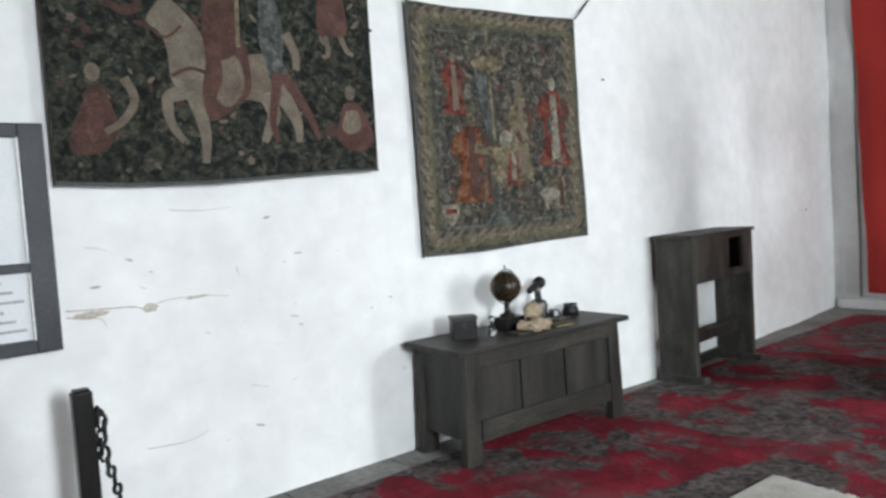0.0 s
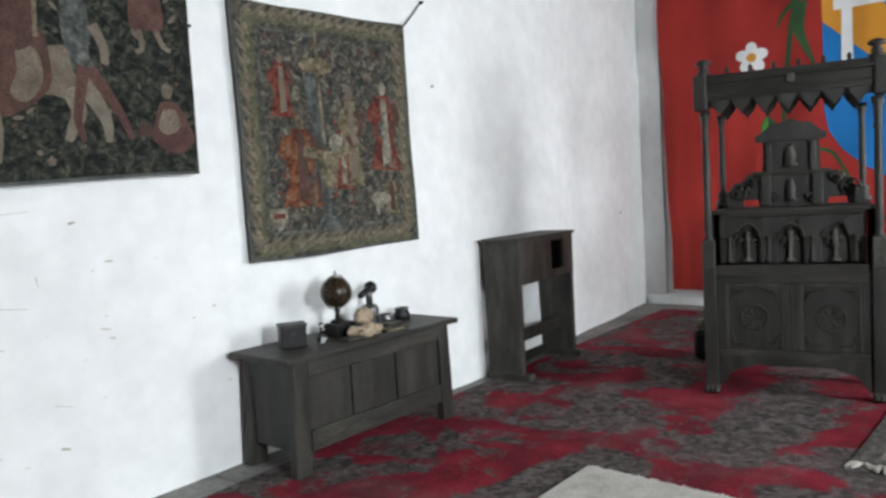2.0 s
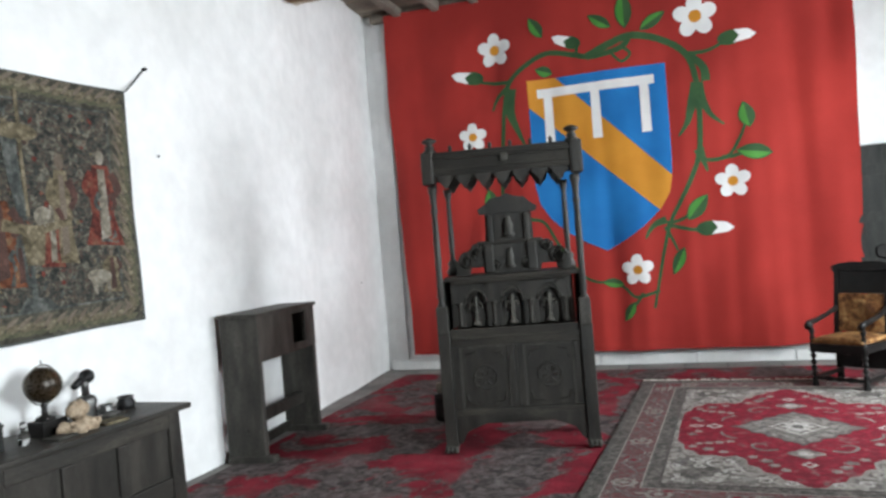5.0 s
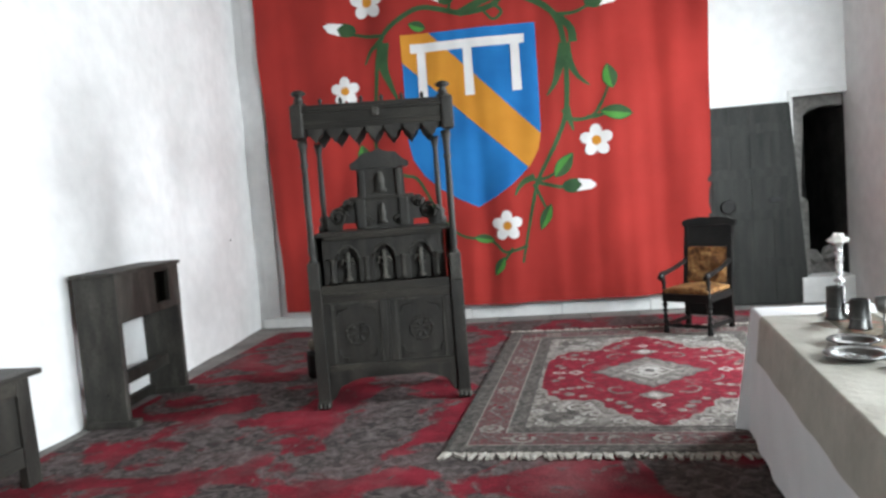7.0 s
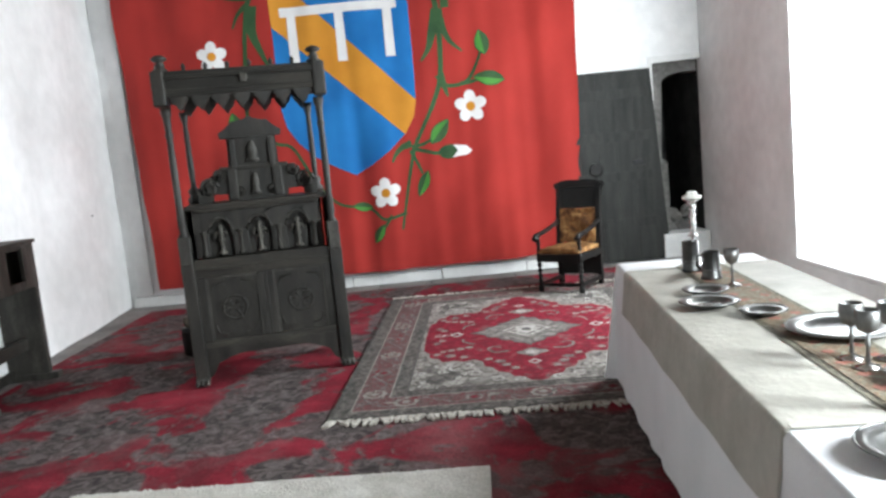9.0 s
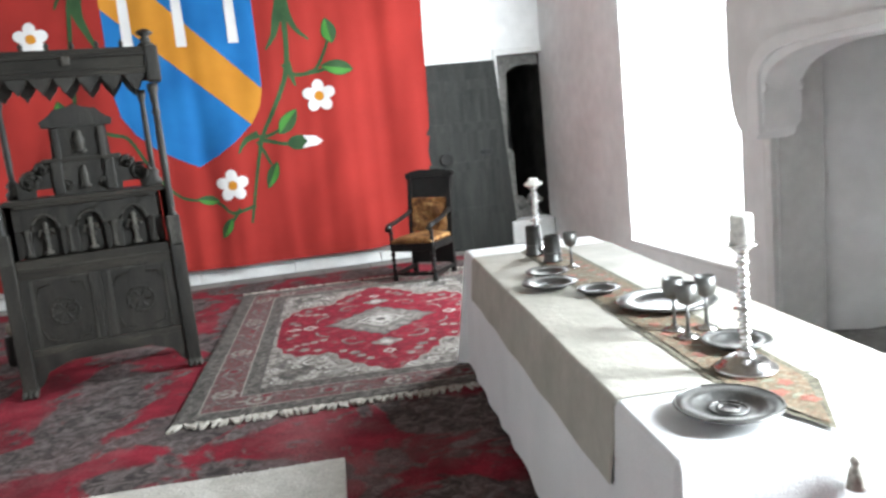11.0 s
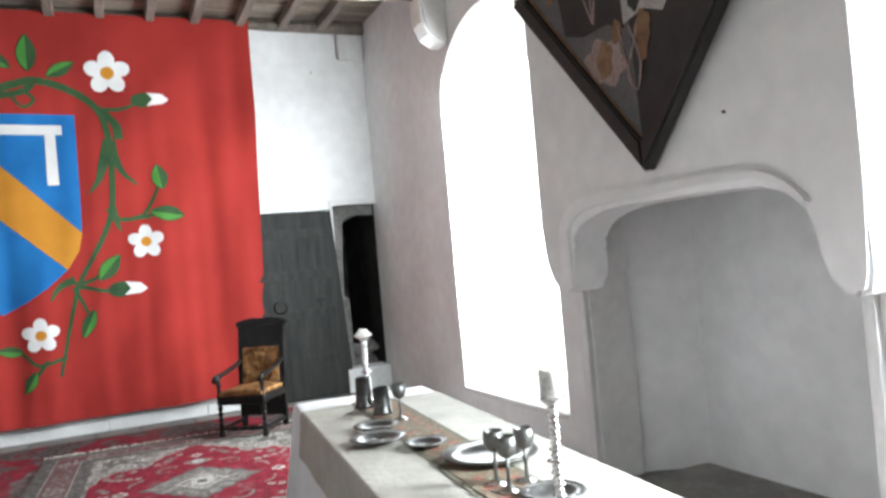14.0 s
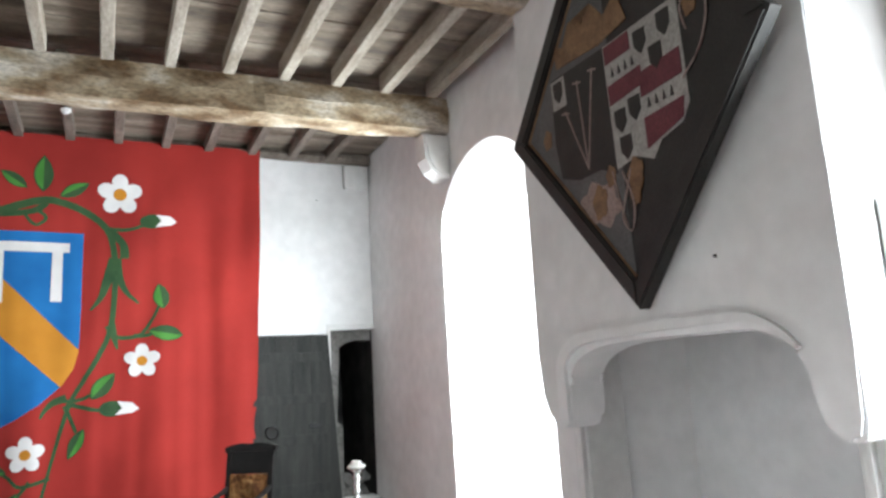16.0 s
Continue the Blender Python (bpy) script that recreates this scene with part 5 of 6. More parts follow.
# ---- canopied oak seat ----
throne = thing("canopied_throne", pose(5.57, 0.785, 0.009, 0, 0, -78.2), "tall carved black oak canopied throne on claw feet", "throne")
HW, DP = 0.525, 0.5
for s in (-1, 1):
    x = s * HW
    post = part("front_post", box(x - 0.045, x + 0.045, -0.03, 0.05, 0.05, 0.9, 0.008), OAK, throne)
    part("post_socket", box(x - 0.042, x + 0.042, -0.045, 0.045, 0.885, 1.09, 0.01), OAKGREY, post)
    part("post_shaft", lathe([(0.034, 1.085), (0.034, 1.1), (0.02, 1.12), (0.028, 1.16), (0.024, 1.3), (0.026, 1.55), (0.022, 1.78), (0.03, 1.8), (0.022, 1.83), (0.028, 1.93), (0.036, 1.95), (0.036, 1.99)], 14, at=(x, 0, 0)), OAK, post, smooth=True)
    part("finial", lathe([(0.05, 2.235), (0.05, 2.255), (0.03, 2.265), (0.04, 2.28), (0.022, 2.3), (0.05, 2.315), (0.056, 2.33), (0.035, 2.345), (0.012, 2.352), (0.001, 2.356)], 12, at=(x, 0, 0)), OAK, throne, smooth=True)
    foot = bmesh.new()
    for k in (-1, 0, 1):
        bmesh.ops.create_icosphere(foot, subdivisions=2, radius=0.026, matrix=Matrix.Translation((x + 0.032 * k, -0.045, 0.026)) @ Matrix.Diagonal((0.8, 1.5, 1, 1)))
    box(x - 0.05, x + 0.05, -0.035, 0.045, 0.02, 0.06, 0.012, bm=foot)
    part("claw_foot", foot, OAKGREY, throne, smooth=False)
    part("back_post", lathe([(0.05, 1.3), (0.055, 1.34), (0.035, 1.36), (0.045, 1.4), (0.02, 1.43), (0.024, 1.6), (0.018, 1.9), (0.03, 1.95), (0.035, 1.99)], 12, at=(s * 0.46, DP - 0.06, 0)), OAK, throne, smooth=True)
    part("back_leg", box(x - 0.04, x + 0.04, DP - 0.08, DP, 0, 1.27, 0.008), OAK, throne)
    part("side_panel", box(x - 0.02, x + 0.02, 0.05, DP - 0.08, 0.25, 1.27, 0.006), OAK, throne)
    part("apron_bracket", prism([(s * 0.48, 0.27), (s * 0.48, 0.04), (s * 0.44, 0.07), (s * 0.4, 0.15), (s * 0.3, 0.19), (s * 0.2, 0.21), (s * 0.2, 0.27)], 0.0, 0.03, "y", bevel=0.004), OAK, throne)
# front boarding: rails, centre stile, sunk panels with carved bosses
part("bottom_rail", box(-0.48, 0.48, 0.002, 0.034, 0.2, 0.31, 0.006), OAKX, throne)
part("middle_rail", box(-0.48, 0.48, 0.002, 0.036, 0.78, 0.91, 0.006), OAKX, throne)
part("moulded_rail", box(-0.48, 0.48, -0.012, 0.03, 0.83, 0.85, 0.006), OAKX, throne)
for x0, x1, n in ((-0.48, -0.42, "stile"), (0.42, 0.48, "stile"), (-0.055, -0.012, "muntin"), (0.012, 0.055, "muntin"), (-0.012, 0.012, "muntin_bead")):
    part(n, box(x0, x1, 0.003, 0.034 if n != "muntin_bead" else 0.02, 0.311, 0.779, 0.006), OAK, throne)
for x0, x1 in ((-0.42, -0.055), (0.055, 0.42)):
    pan = part("carved_panel", box(x0, x1, 0.018, 0.03, 0.311, 0.779), OAK, throne)
    cx, cz = (x0 + x1) / 2, 0.54
    bm = tube([(cx + 0.085 * math.cos(a), 0.014, cz + 0.085 * math.sin(a)) for a in [2 * math.pi * i / 24 for i in range(25)]], 0.011, 8)
    for k in range(6):
        a = math.pi * k / 3
        tube([(cx + 0.02 * math.cos(a), 0.012, cz + 0.02 * math.sin(a)), (cx + 0.06 * math.cos(a), 0.008, cz + 0.06 * math.sin(a))], [0.006, 0.014], 6, bm)
    for v in bm.verts:
        v.co.y = 0.017 + (v.co.y - 0.014) * 0.6 + 0.003 * noise.noise(v.co * 40)
    part("boss", bm, OAK, pan)
    for sx in (-1, 1):
        for sz in (-1, 1):
            part("corner_carving", tube([(cx + sx * 0.15, 0.014, cz + sz * 0.12), (cx + sx * 0.13, 0.012, cz + sz * 0.18), (cx + sx * 0.06, 0.014, cz + sz * 0.19)], 0.008, 6), OAK, pan)
    part("panel_moulding", join(join(box(x0, x1, 0.006, 0.02, 0.76, 0.779, 0.004), box(x0, x0 + 0.014, 0.006, 0.02, 0.311, 0.76, 0.004)), box(x1 - 0.014, x1, 0.006, 0.02, 0.311, 0.76, 0.004)), OAKGREY, pan)
# arcade with three round-headed niches
NX = (-0.3, 0.0, 0.3)
part("niche_back", box(-0.48, 0.48, 0.05, 0.062, 0.911, 1.262), OAK, throne)
for k in range(4):
    cx = -0.45 + 0.3 * k
    wide = 0.06 if 0 < k < 3 else 0.052
    part("niche_pier", box(cx - wide, cx + wide, 0.0, 0.049, 0.911, 1.09, 0.006), OAK, throne)
    if k in (0, 3):
        part("niche_pier", box(cx - 0.05 if k == 0 else cx, cx if k == 0 else cx + 0.05, 0.002, 0.049, 1.092, 1.262, 0.003), OAK, throne)
    if k < 4:
        part("pilaster", lathe([(0.026, 0.92), (0.026, 0.94), (0.016, 0.95), (0.014, 1.07), (0.024, 1.085), (0.026, 1.1)], 10, at=(cx + (0.02 if k == 0 else -0.02 if k == 3 else 0), -0.004, 0)), OAKGREY, throne, smooth=True)
for cx in NX:
    arc = [(cx + 0.09 * math.cos(math.pi * i / 12), 1.09 + 0.1 * math.sin(math.pi * i / 12)) for i in range(13)]
    bm = prism([(cx + 0.15, 1.09)] + arc + [(cx - 0.15, 1.09), (cx - 0.15, 1.262), (cx + 0.15, 1.262)], 0.0, 0.049, "y")
    arch = part("niche_arch", bm, OAK, throne)
    part("archivolt", tube([(a, -0.004, b) for a, b in arc], 0.011, 8), OAKGREY, arch, smooth=True)
    fig = lathe([(0.032, 0.925), (0.032, 0.94), (0.014, 0.95), (0.017, 0.98), (0.012, 1.0), (0.022, 1.03), (0.014, 1.055), (0.026, 1.085), (0.011, 1.1), (0.018, 1.118), (0.013, 1.135), (0.001, 1.142)], 10, at=(cx, 0.012, 0))
    tube([(cx - 0.035, 0.012, 1.09), (cx - 0.05, -0.006, 1.05), (cx - 0.01, -0.016, 1.03)], 0.011, 6, fig), tube([(cx + 0.035, 0.012, 1.09), (cx + 0.05, -0.006, 1.06), (cx + 0.02, -0.016, 1.09)], 0.011, 6, fig)
    # highlights on the carving are painted in with the lightened oak
    part("niche_carving", fig, OAKHIGHLIGHT, throne, "small carved upright ornament", smooth=True)
part("shelf", box(-0.57, 0.57, -0.03, DP + 0.02, 1.265, 1.3, 0.01), OAKX, throne)
part("shelf_moulding", box(-0.5, 0.5, -0.02, 0.04, 1.245, 1.266, 0.006), OAKX, throne)
part("back_board", box(-0.48, 0.48, DP - 0.03, DP - 0.005, 0.25, 1.264, 0.004), OAK, throne)
# stepped, scrolled cresting on the shelf
YB = 0.26
crest = part("cresting", prism([(-0.42, 1.3), (-0.42, 1.4), (-0.36, 1.46), (-0.3, 1.5), (-0.22, 1.54), (-0.17, 1.54), (-0.17, 1.76), (0.19, 1.76), (0.19, 1.54), (0.26, 1.54), (0.34, 1.49), (0.4, 1.44), (0.46, 1.38), (0.46, 1.3), (0.36, 1.3), (0.36, 1.36), (0.24, 1.36), (0.24, 1.3), (-0.2, 1.3), (-0.2, 1.36), (-0.31, 1.36), (-0.31, 1.3)], YB, YB + 0.05, "y", bevel=0.006), OAK, throne)
part("crest_cap", prism([(-0.21, 1.76), (-0.22, 1.8), (-0.16, 1.83), (-0.12, 1.88), (-0.04, 1.885), (0.01, 1.915), (0.06, 1.885), (0.14, 1.88), (0.18, 1.83), (0.24, 1.8), (0.23, 1.76)], YB - 0.03, YB + 0.06, "y", bevel=0.006), OAK, crest)
for x0, x1, z0, z1 in ((-0.15, -0.11, 1.54, 1.75), (0.13, 0.17, 1.54, 1.75), (-0.19, -0.12, 1.31, 1.53), (0.14, 0.21, 1.31, 1.53)):
    part("crest_column", box(x0, x1, YB - 0.035, YB, z0, z1, 0.01), OAK, crest)
part("crest_rail", box(-0.24, 0.26, YB - 0.03, YB, 1.525, 1.555, 0.008), OAKX, crest)
for z0, w in ((1.34, 0.035), (1.58, 0.045)):
    part("crest_carving", lathe([(w, z0), (w, z0 + 0.02), (w * 0.6, z0 + 0.03), (w * 0.8, z0 + 0.09), (w * 0.5, z0 + 0.12), (w * 0.5, z0 + 0.14), (0.001, z0 + 0.155)], 10, at=(0.01, YB - 0.03, 0)), OAKGREY, crest, smooth=True)
for cx, cz, r in ((-0.33, 1.41, 0.07), (0.37, 1.41, 0.07), (-0.25, 1.49, 0.045), (0.29, 1.49, 0.045), (-0.11, 1.36, 0.035), (0.13, 1.36, 0.035)):
    part("scroll", tube([(cx + r * (1 - 0.035 * i) * math.cos(i * 0.55), YB - 0.015, cz + r * (1 - 0.035 * i) * math.sin(i * 0.55)) for i in range(20)], 0.013, 7), OAK, crest, smooth=True)
# canopy
part("canopy_roof", box(-0.56, 0.56, -0.05, DP + 0.02, 2.2, 2.235, 0.008), OAKX, throne)
for y0, y1, n in ((-0.05, -0.015, "canopy_front"), (DP - 0.01, DP + 0.02, "canopy_back")):
    part(n, box(-0.56, 0.56, y0, y1, 2.06, 2.199, 0.008), OAKX, throne)
part("canopy_moulding", box(-0.575, 0.575, -0.07, -0.04, 2.175, 2.205, 0.008), OAKX, throne)
part("canopy_moulding", box(-0.57, 0.57, -0.062, -0.045, 2.09, 2.108, 0.006), OAKX, throne)
for s in (-1, 1):
    part("canopy_side", box(s * 0.56 - 0.015, s * 0.56 + 0.015, -0.014, DP - 0.011, 2.06, 2.199, 0.006), OAKX, throne)
    part("canopy_corner", box(s * 0.545 - 0.045, s * 0.545 + 0.045, -0.075, 0.03, 2.0, 2.24, 0.014), OAK, throne)
for k in range(7):
    x = -0.42 + 0.14 * k
    part("pendant", prism([(x - 0.068, 2.062), (x - 0.05, 2.02), (x - 0.02, 1.985), (x, 1.955), (x + 0.02, 1.985), (x + 0.05, 2.02), (x + 0.068, 2.062)], -0.045, -0.02, "y", bevel=0.004), OAK, throne)
    part("pendant", prism([(x - 0.068, 2.062), (x - 0.05, 2.02), (x - 0.02, 1.985), (x, 1.955), (x + 0.02, 1.985), (x + 0.05, 2.02), (x + 0.068, 2.062)], DP - 0.008, DP + 0.015, "y", bevel=0.004), OAK, throne)
for s in (-1, 1):
    for k in range(3):
        y = 0.08 + 0.16 * k
        part("pendant", prism([(y - 0.07, 2.062), (y - 0.05, 2.02), (y, 1.955), (y + 0.05, 2.02), (y + 0.07, 2.062)], s * 0.555 - 0.01, s * 0.555 + 0.01, "x", bevel=0.004), OAK, throne)
for k in range(6):
    part("spike", lathe([(0.016, 2.234), (0.012, 2.25), (0.018, 2.262), (0.001, 2.29)], 8, at=(-0.37 + 0.148 * k, -0.02, 0)), OAK, throne, smooth=True)
part("shield_boss", box(0.0, 0.05, -0.085, -0.065, 2.13, 2.19, 0.01), OAKGREY, throne)

hassock = thing("hassock", pose(6.43, 1.56, 0.009, 0, 0, -20), "small dark cushion with a pale top on the carpet", "cushion")
part("base", box(-0.13, 0.13, -0.17, 0.17, 0, 0.26, 0.05), EBONY, hassock)
part("cover", box(-0.11, 0.11, -0.15, 0.15, 0.245, 0.35, 0.04), W_PALE, hassock, "pale worn cover")

# ---- oak chest ----
chest = thing("oak_chest", pose(3.44, 2.88, 0.009, 0, 0, -2.0), "dark panelled oak chest on stile feet", "chest")
CL, CD = 0.66, 0.235
for sx in (-1, 1):
    for sy in (-1, 1):
        x, y = sx * (CL - 0.05), sy * (CD - 0.03)
        b = box(x - 0.05, x + 0.05, y - 0.03, y + 0.03, 0, 0.64, 0.008)
        for v in b.verts:
            if v.co.z < 0.1:
                v.co.x += sx * 0.025 * (1 if v.co.x * sx > (CL - 0.05) else 0.4)
        part("stile_leg", b, OAK, chest)
for s in (-1, 1):
    part("end_panel", box(s * (CL - 0.02) - 0.012, s * (CL - 0.02) + 0.012, -CD + 0.055, CD - 0.055, 0.14, 0.64, 0.004), OAK, chest)
    part("end_rail", box(s * (CL - 0.016) - 0.014, s * (CL - 0.016) + 0.014, -CD + 0.056, CD - 0.056, 0.53, 0.639, 0.004), OAK, chest)
part("bottom_rail", box(-CL + 0.1, CL - 0.1, -CD, -CD + 0.03, 0.13, 0.25, 0.006), OAKX, chest)
part("top_rail", box(-CL + 0.1, CL - 0.1, -CD, -CD + 0.03, 0.55, 0.64, 0.006), OAKX, chest)
for x in (-0.19, 0.19):
    part("muntin", box(x - 0.045, x + 0.045, -CD + 0.001, -CD + 0.03, 0.251, 0.549, 0.006), OAK, chest)
for x0, x1 in ((-CL + 0.1, -0.235), (-0.145, 0.145), (0.235, CL - 0.1)):
    part("front_panel", box(x0 + 0.001, x1 - 0.001, -CD + 0.016, -CD + 0.028, 0.251, 0.549), OAK, chest)
part("back_board", box(-CL + 0.1, CL - 0.1, CD - 0.03, CD - 0.005, 0.13, 0.64, 0.003), OAK, chest)
part("floor_board", box(-CL + 0.03, CL - 0.03, -CD + 0.032, CD - 0.032, 0.14, 0.16), OAK, chest)
part("lid", box(-CL - 0.07, CL + 0.07, -CD - 0.04, CD + 0.03, 0.645, 0.68, 0.01), OAKX, chest)
CT = 0.689

tray = thing("wooden_box", pose(3.0, 2.93, CT, 0, 0, -30), "small black wooden box on the chest", "box")
part("body", box(-0.075, 0.075, -0.06, 0.06, 0, 0.12, 0.006), EBONY, tray)
part("lid", box(-0.08, 0.08, -0.065, 0.065, 0.121, 0.137, 0.005), OAK, tray)
part("key_plate", box(-0.012, 0.012, -0.063, -0.061, 0.07, 0.1, 0.0), BLACKIRON, tray)
vial = thing("glass_vial", pose(3.15, 2.84, CT), "small clear glass vial with a stopper", "vial")
part("bottle", lathe([(0.001, 0), (0.028, 0.002), (0.03, 0.05), (0.014, 0.07), (0.012, 0.085), (0.02, 0.09)], 16), glass, vial, smooth=True)
part("stopper", lathe([(0.01, 0.08), (0.012, 0.095), (0.02, 0.105), (0.012, 0.12), (0.001, 0.124)], 12), glass, vial, smooth=True)
globe = thing("table_globe", pose(3.345, 2.9, CT), "antique dark brown globe on a turned stand", "globe")
part("plinth", box(-0.07, 0.1, -0.055, 0.055, 0, 0.085, 0.006), EBONY, globe)
part("stem", lathe([(0.05, 0.085), (0.045, 0.1), (0.018, 0.11), (0.014, 0.15), (0.022, 0.165), (0.01, 0.18), (0.012, 0.2)], 14), EBONY, globe, smooth=True)
b = bmesh.new()
bmesh.ops.create_uvsphere(b, u_segments=28, v_segments=18, radius=0.098, matrix=pose(0, 0, 0.275, 15))
ball = part("ball", b, BRASS, globe, "brown varnished map gores", smooth=True)
part("meridian_ring", tube([(0.108 * math.sin(a), 0, 0.275 + 0.108 * math.cos(a)) for a in [2 * math.pi * i / 30 for i in range(31)]], 0.004, 6), BRASS, globe, smooth=True)
part("pin", tube([(0, 0, 0.378), (0, 0, 0.41)], 0.004, 6), BRASS, globe)
shell = thing("lace_bundle", pose(3.44, 2.76, CT), "yellowed bundle of lace with a round shell on the chest", "ornament")
b = bmesh.new()
bmesh.ops.create_icosphere(b, subdivisions=4, radius=0.1, matrix=Matrix.Translation((0, 0, 0.03)) @ Matrix.Diagonal((1.25, 0.8, 0.35, 1)))
for v in b.verts:
    v.co += v.normal * 0.03 * noise.noise(v.co * 22) + v.normal * 0.015 * noise.noise(v.co * 50)
    v.co.z = max(v.co.z, 0)
part("lace", b, LACE, shell)
b = bmesh.new()
bmesh.ops.create_icosphere(b, subdivisions=3, radius=0.06, matrix=Matrix.Translation((0.03, 0.04, 0.11)) @ Matrix.Diagonal((1.1, 0.7, 0.9, 1)))
for v in b.verts:
    v.co += v.normal * 0.008 * math.sin(v.co.x * 160)
part("shell", b, LACE, shell, "ribbed pale shell", smooth=True)
scope = thing("brass_instrument", pose(3.72, 2.98, CT, 0, 0, 20), "grey metal instrument with a tilted eyepiece", "instrument")
part("pot", lathe([(0.05, 0), (0.055, 0.01), (0.05, 0.07), (0.06, 0.1), (0.05, 0.13), (0.03, 0.14)], 16), PEWTER, scope, smooth=True)
part("arm", tube([(0, 0, 0.13), (-0.01, 0, 0.2), (-0.02, 0, 0.23)], 0.022, 10), PEWTER, scope, smooth=True)
part("barrel", tube([(-0.14, 0, 0.215), (-0.05, 0, 0.235), (0.0, 0, 0.245), (0.01, 0, 0.246), (0.04, 0, 0.25)], [0.02, 0.024, 0.024, 0.042, 0.042], 14), BLACKIRON, scope, smooth=True)
for x, y, r, h, m_, n, l in ((3.98, 2.93, 0.055, 0.075, BLACKIRON, "inkwell", "squat black metal inkwell on the chest"), (3.86, 2.97, 0.04, 0.05, PEWTER, "small_pot", "small dull pewter pot on the chest")):
    ob = thing(n, pose(x, y, CT), l, "inkwell" if n == "inkwell" else "pot")
    part("body", lathe([(0.001, 0), (r, 0.002), (r * 1.05, h * 0.5), (r * 0.8, h * 0.8), (r * 0.9, h), (r * 0.7, h), (r * 0.65, h * 0.8), (0.001, h * 0.75)], 16), m_, ob, smooth=True)
    part("rim", tube([(r * 0.85 * math.cos(a), r * 0.85 * math.sin(a), h) for a in [2 * math.pi * i / 18 for i in range(19)]], 0.005, 6), PEWTER, ob, smooth=True)
for x, y, a, h, m_, l in ((3.78, 2.86, 15, 0.018, OAKGREY, "thin worn leather book lying on the chest"), (3.63, 2.72, -10, 0.014, W_BUFF, "thin buff booklet lying on the chest"), (3.3, 2.75, 5, 0.012, OAKGREY, "flat dark tablet lying on the chest")):
    ob = thing("book", pose(x, y, CT, 0, 0, a), l, "book", "books on the chest")
    part("cover", box(-0.08, 0.08, -0.055, 0.055, 0, h, 0.003), m_, ob)
    part("pages", box(-0.075, 0.082, -0.05, 0.05, h * 0.25, h * 0.75), W_PALE, ob)

# ---- oak frame stand ----
stand = thing("oak_stand", pose(5.62, 2.88, 0.0, 0, 0, 4.0), "heavy grey oak stand with a boxed top and open legs", "stand")
SW, SD = 0.52, 0.16
for s in (-1, 1):
    x = s * (SW - 0.03)
    b = box(x - 0.03, x + 0.03, -SD, SD, 0.05, 1.12, 0.008)
    part("slab_leg", b, OAKGREY, stand)
    part("foot_rail", box(x - 0.045, x + 0.05, -SD - 0.07, SD, 0.0, 0.06, 0.012), OAKGREY, stand)
    part("peg", tube([(x + s * 0.028, -0.02, 0.25), (x + s * 0.045, -0.02, 0.25)], [0.016, 0.012], 8), OAK, stand)
part("top", box(-SW - 0.02, SW + 0.02, -SD - 0.02, SD + 0.01, 1.12, 1.15, 0.008), OAKGREY, stand)
bm = box(-SW + 0.001, 0.08, -SD - 0.004, -SD + 0.025, 0.77, 1.119, 0.005)
box(0.32, SW - 0.001, -SD - 0.004, -SD + 0.025, 0.77, 1.119, 0.005, bm=bm)
box(0.0805, 0.3195, -SD - 0.003, -SD + 0.024, 0.77, 0.835, 0.004, bm=bm)
box(0.0805, 0.3195, -SD - 0.003, -SD + 0.024, 1.085, 1.119, 0.004, bm=bm)
part("box_front", bm, OAKGREY, stand)
part("hatch_frame", box(0.3, 0.36, -SD - 0.016, -SD - 0.005, 0.83, 1.1, 0.004), OAKGREY, stand)
part("box_back", box(-SW + 0.031, SW - 0.031, SD - 0.03, SD - 0.005, 0.77, 1.119), OAK, stand)
part("box_floor", box(-SW + 0.031, SW - 0.031, -SD + 0.026, SD - 0.031, 0.77, 0.79), OAK, stand)
part("stretcher", box(-SW + 0.031, SW - 0.031, -0.03, 0.03, 0.26, 0.36, 0.012), OAKGREY, stand)
part("back_rail", box(-SW + 0.031, SW - 0.031, SD - 0.05, SD - 0.01, 0.02, 0.1, 0.01), OAK, stand)

# ---- framed notice and barrier post ----
notice = thing("notice_frame", pose(0.45, 3.2, 0), "blue-black framed notice with two glazed panels on the wall", "notice")
NX0, NX1 = -0.42, 0.415
for x0, x1, z0, z1, n in ((NX0, NX0 + 0.1, 0.97, 1.965, "frame_side"), (NX1 - 0.1, NX1, 0.97, 1.965, "frame_side"), (NX0 + 0.101, NX1 - 0.101, 0.97, 1.03, "frame_rail"), (NX0 + 0.101, NX1 - 0.101, 1.905, 1.965, "frame_rail"), (NX0 + 0.101, NX1 - 0.101, 1.325, 1.365, "frame_rail")):
    part(n, box(x0, x1, -0.045, 0.0, z0, z1, 0.005), FRAMEWOOD, notice)
for z0, z1 in ((1.03, 1.325), (1.365, 1.905)):
    sheet = part("sheet", box(NX0 + 0.1, NX1 - 0.1, -0.012, -0.008, z0, z1), PAPER, notice, "pale printed sheet")
    part("edge_strip", box(NX1 - 0.108, NX1 - 0.1, -0.04, -0.013, z0, z1), PLASTICWHITE, notice)
    if z0 < 1.2:
        for k in range(6):
            part("print_bar", box(NX0 + 0.14 + 0.05 * (k % 2), NX1 - 0.13 - 0.04 * (k % 3), -0.0135, -0.0122, z0 + 0.04 + 0.042 * k, z0 + 0.052 + 0.042 * k), INK, sheet)
bar = thing("barrier_post", pose(0.85, 2.86, 0.0), "dark square wooden barrier post with a hanging chain", "barrier post")
part("post", box(-0.04, 0.04, -0.03, 0.03, 0.0, 0.83, 0.008), EBONY, bar)
part("cap", box(-0.03, 0.03, -0.025, 0.025, 0.831, 0.842, 0.004), EBONY, bar)
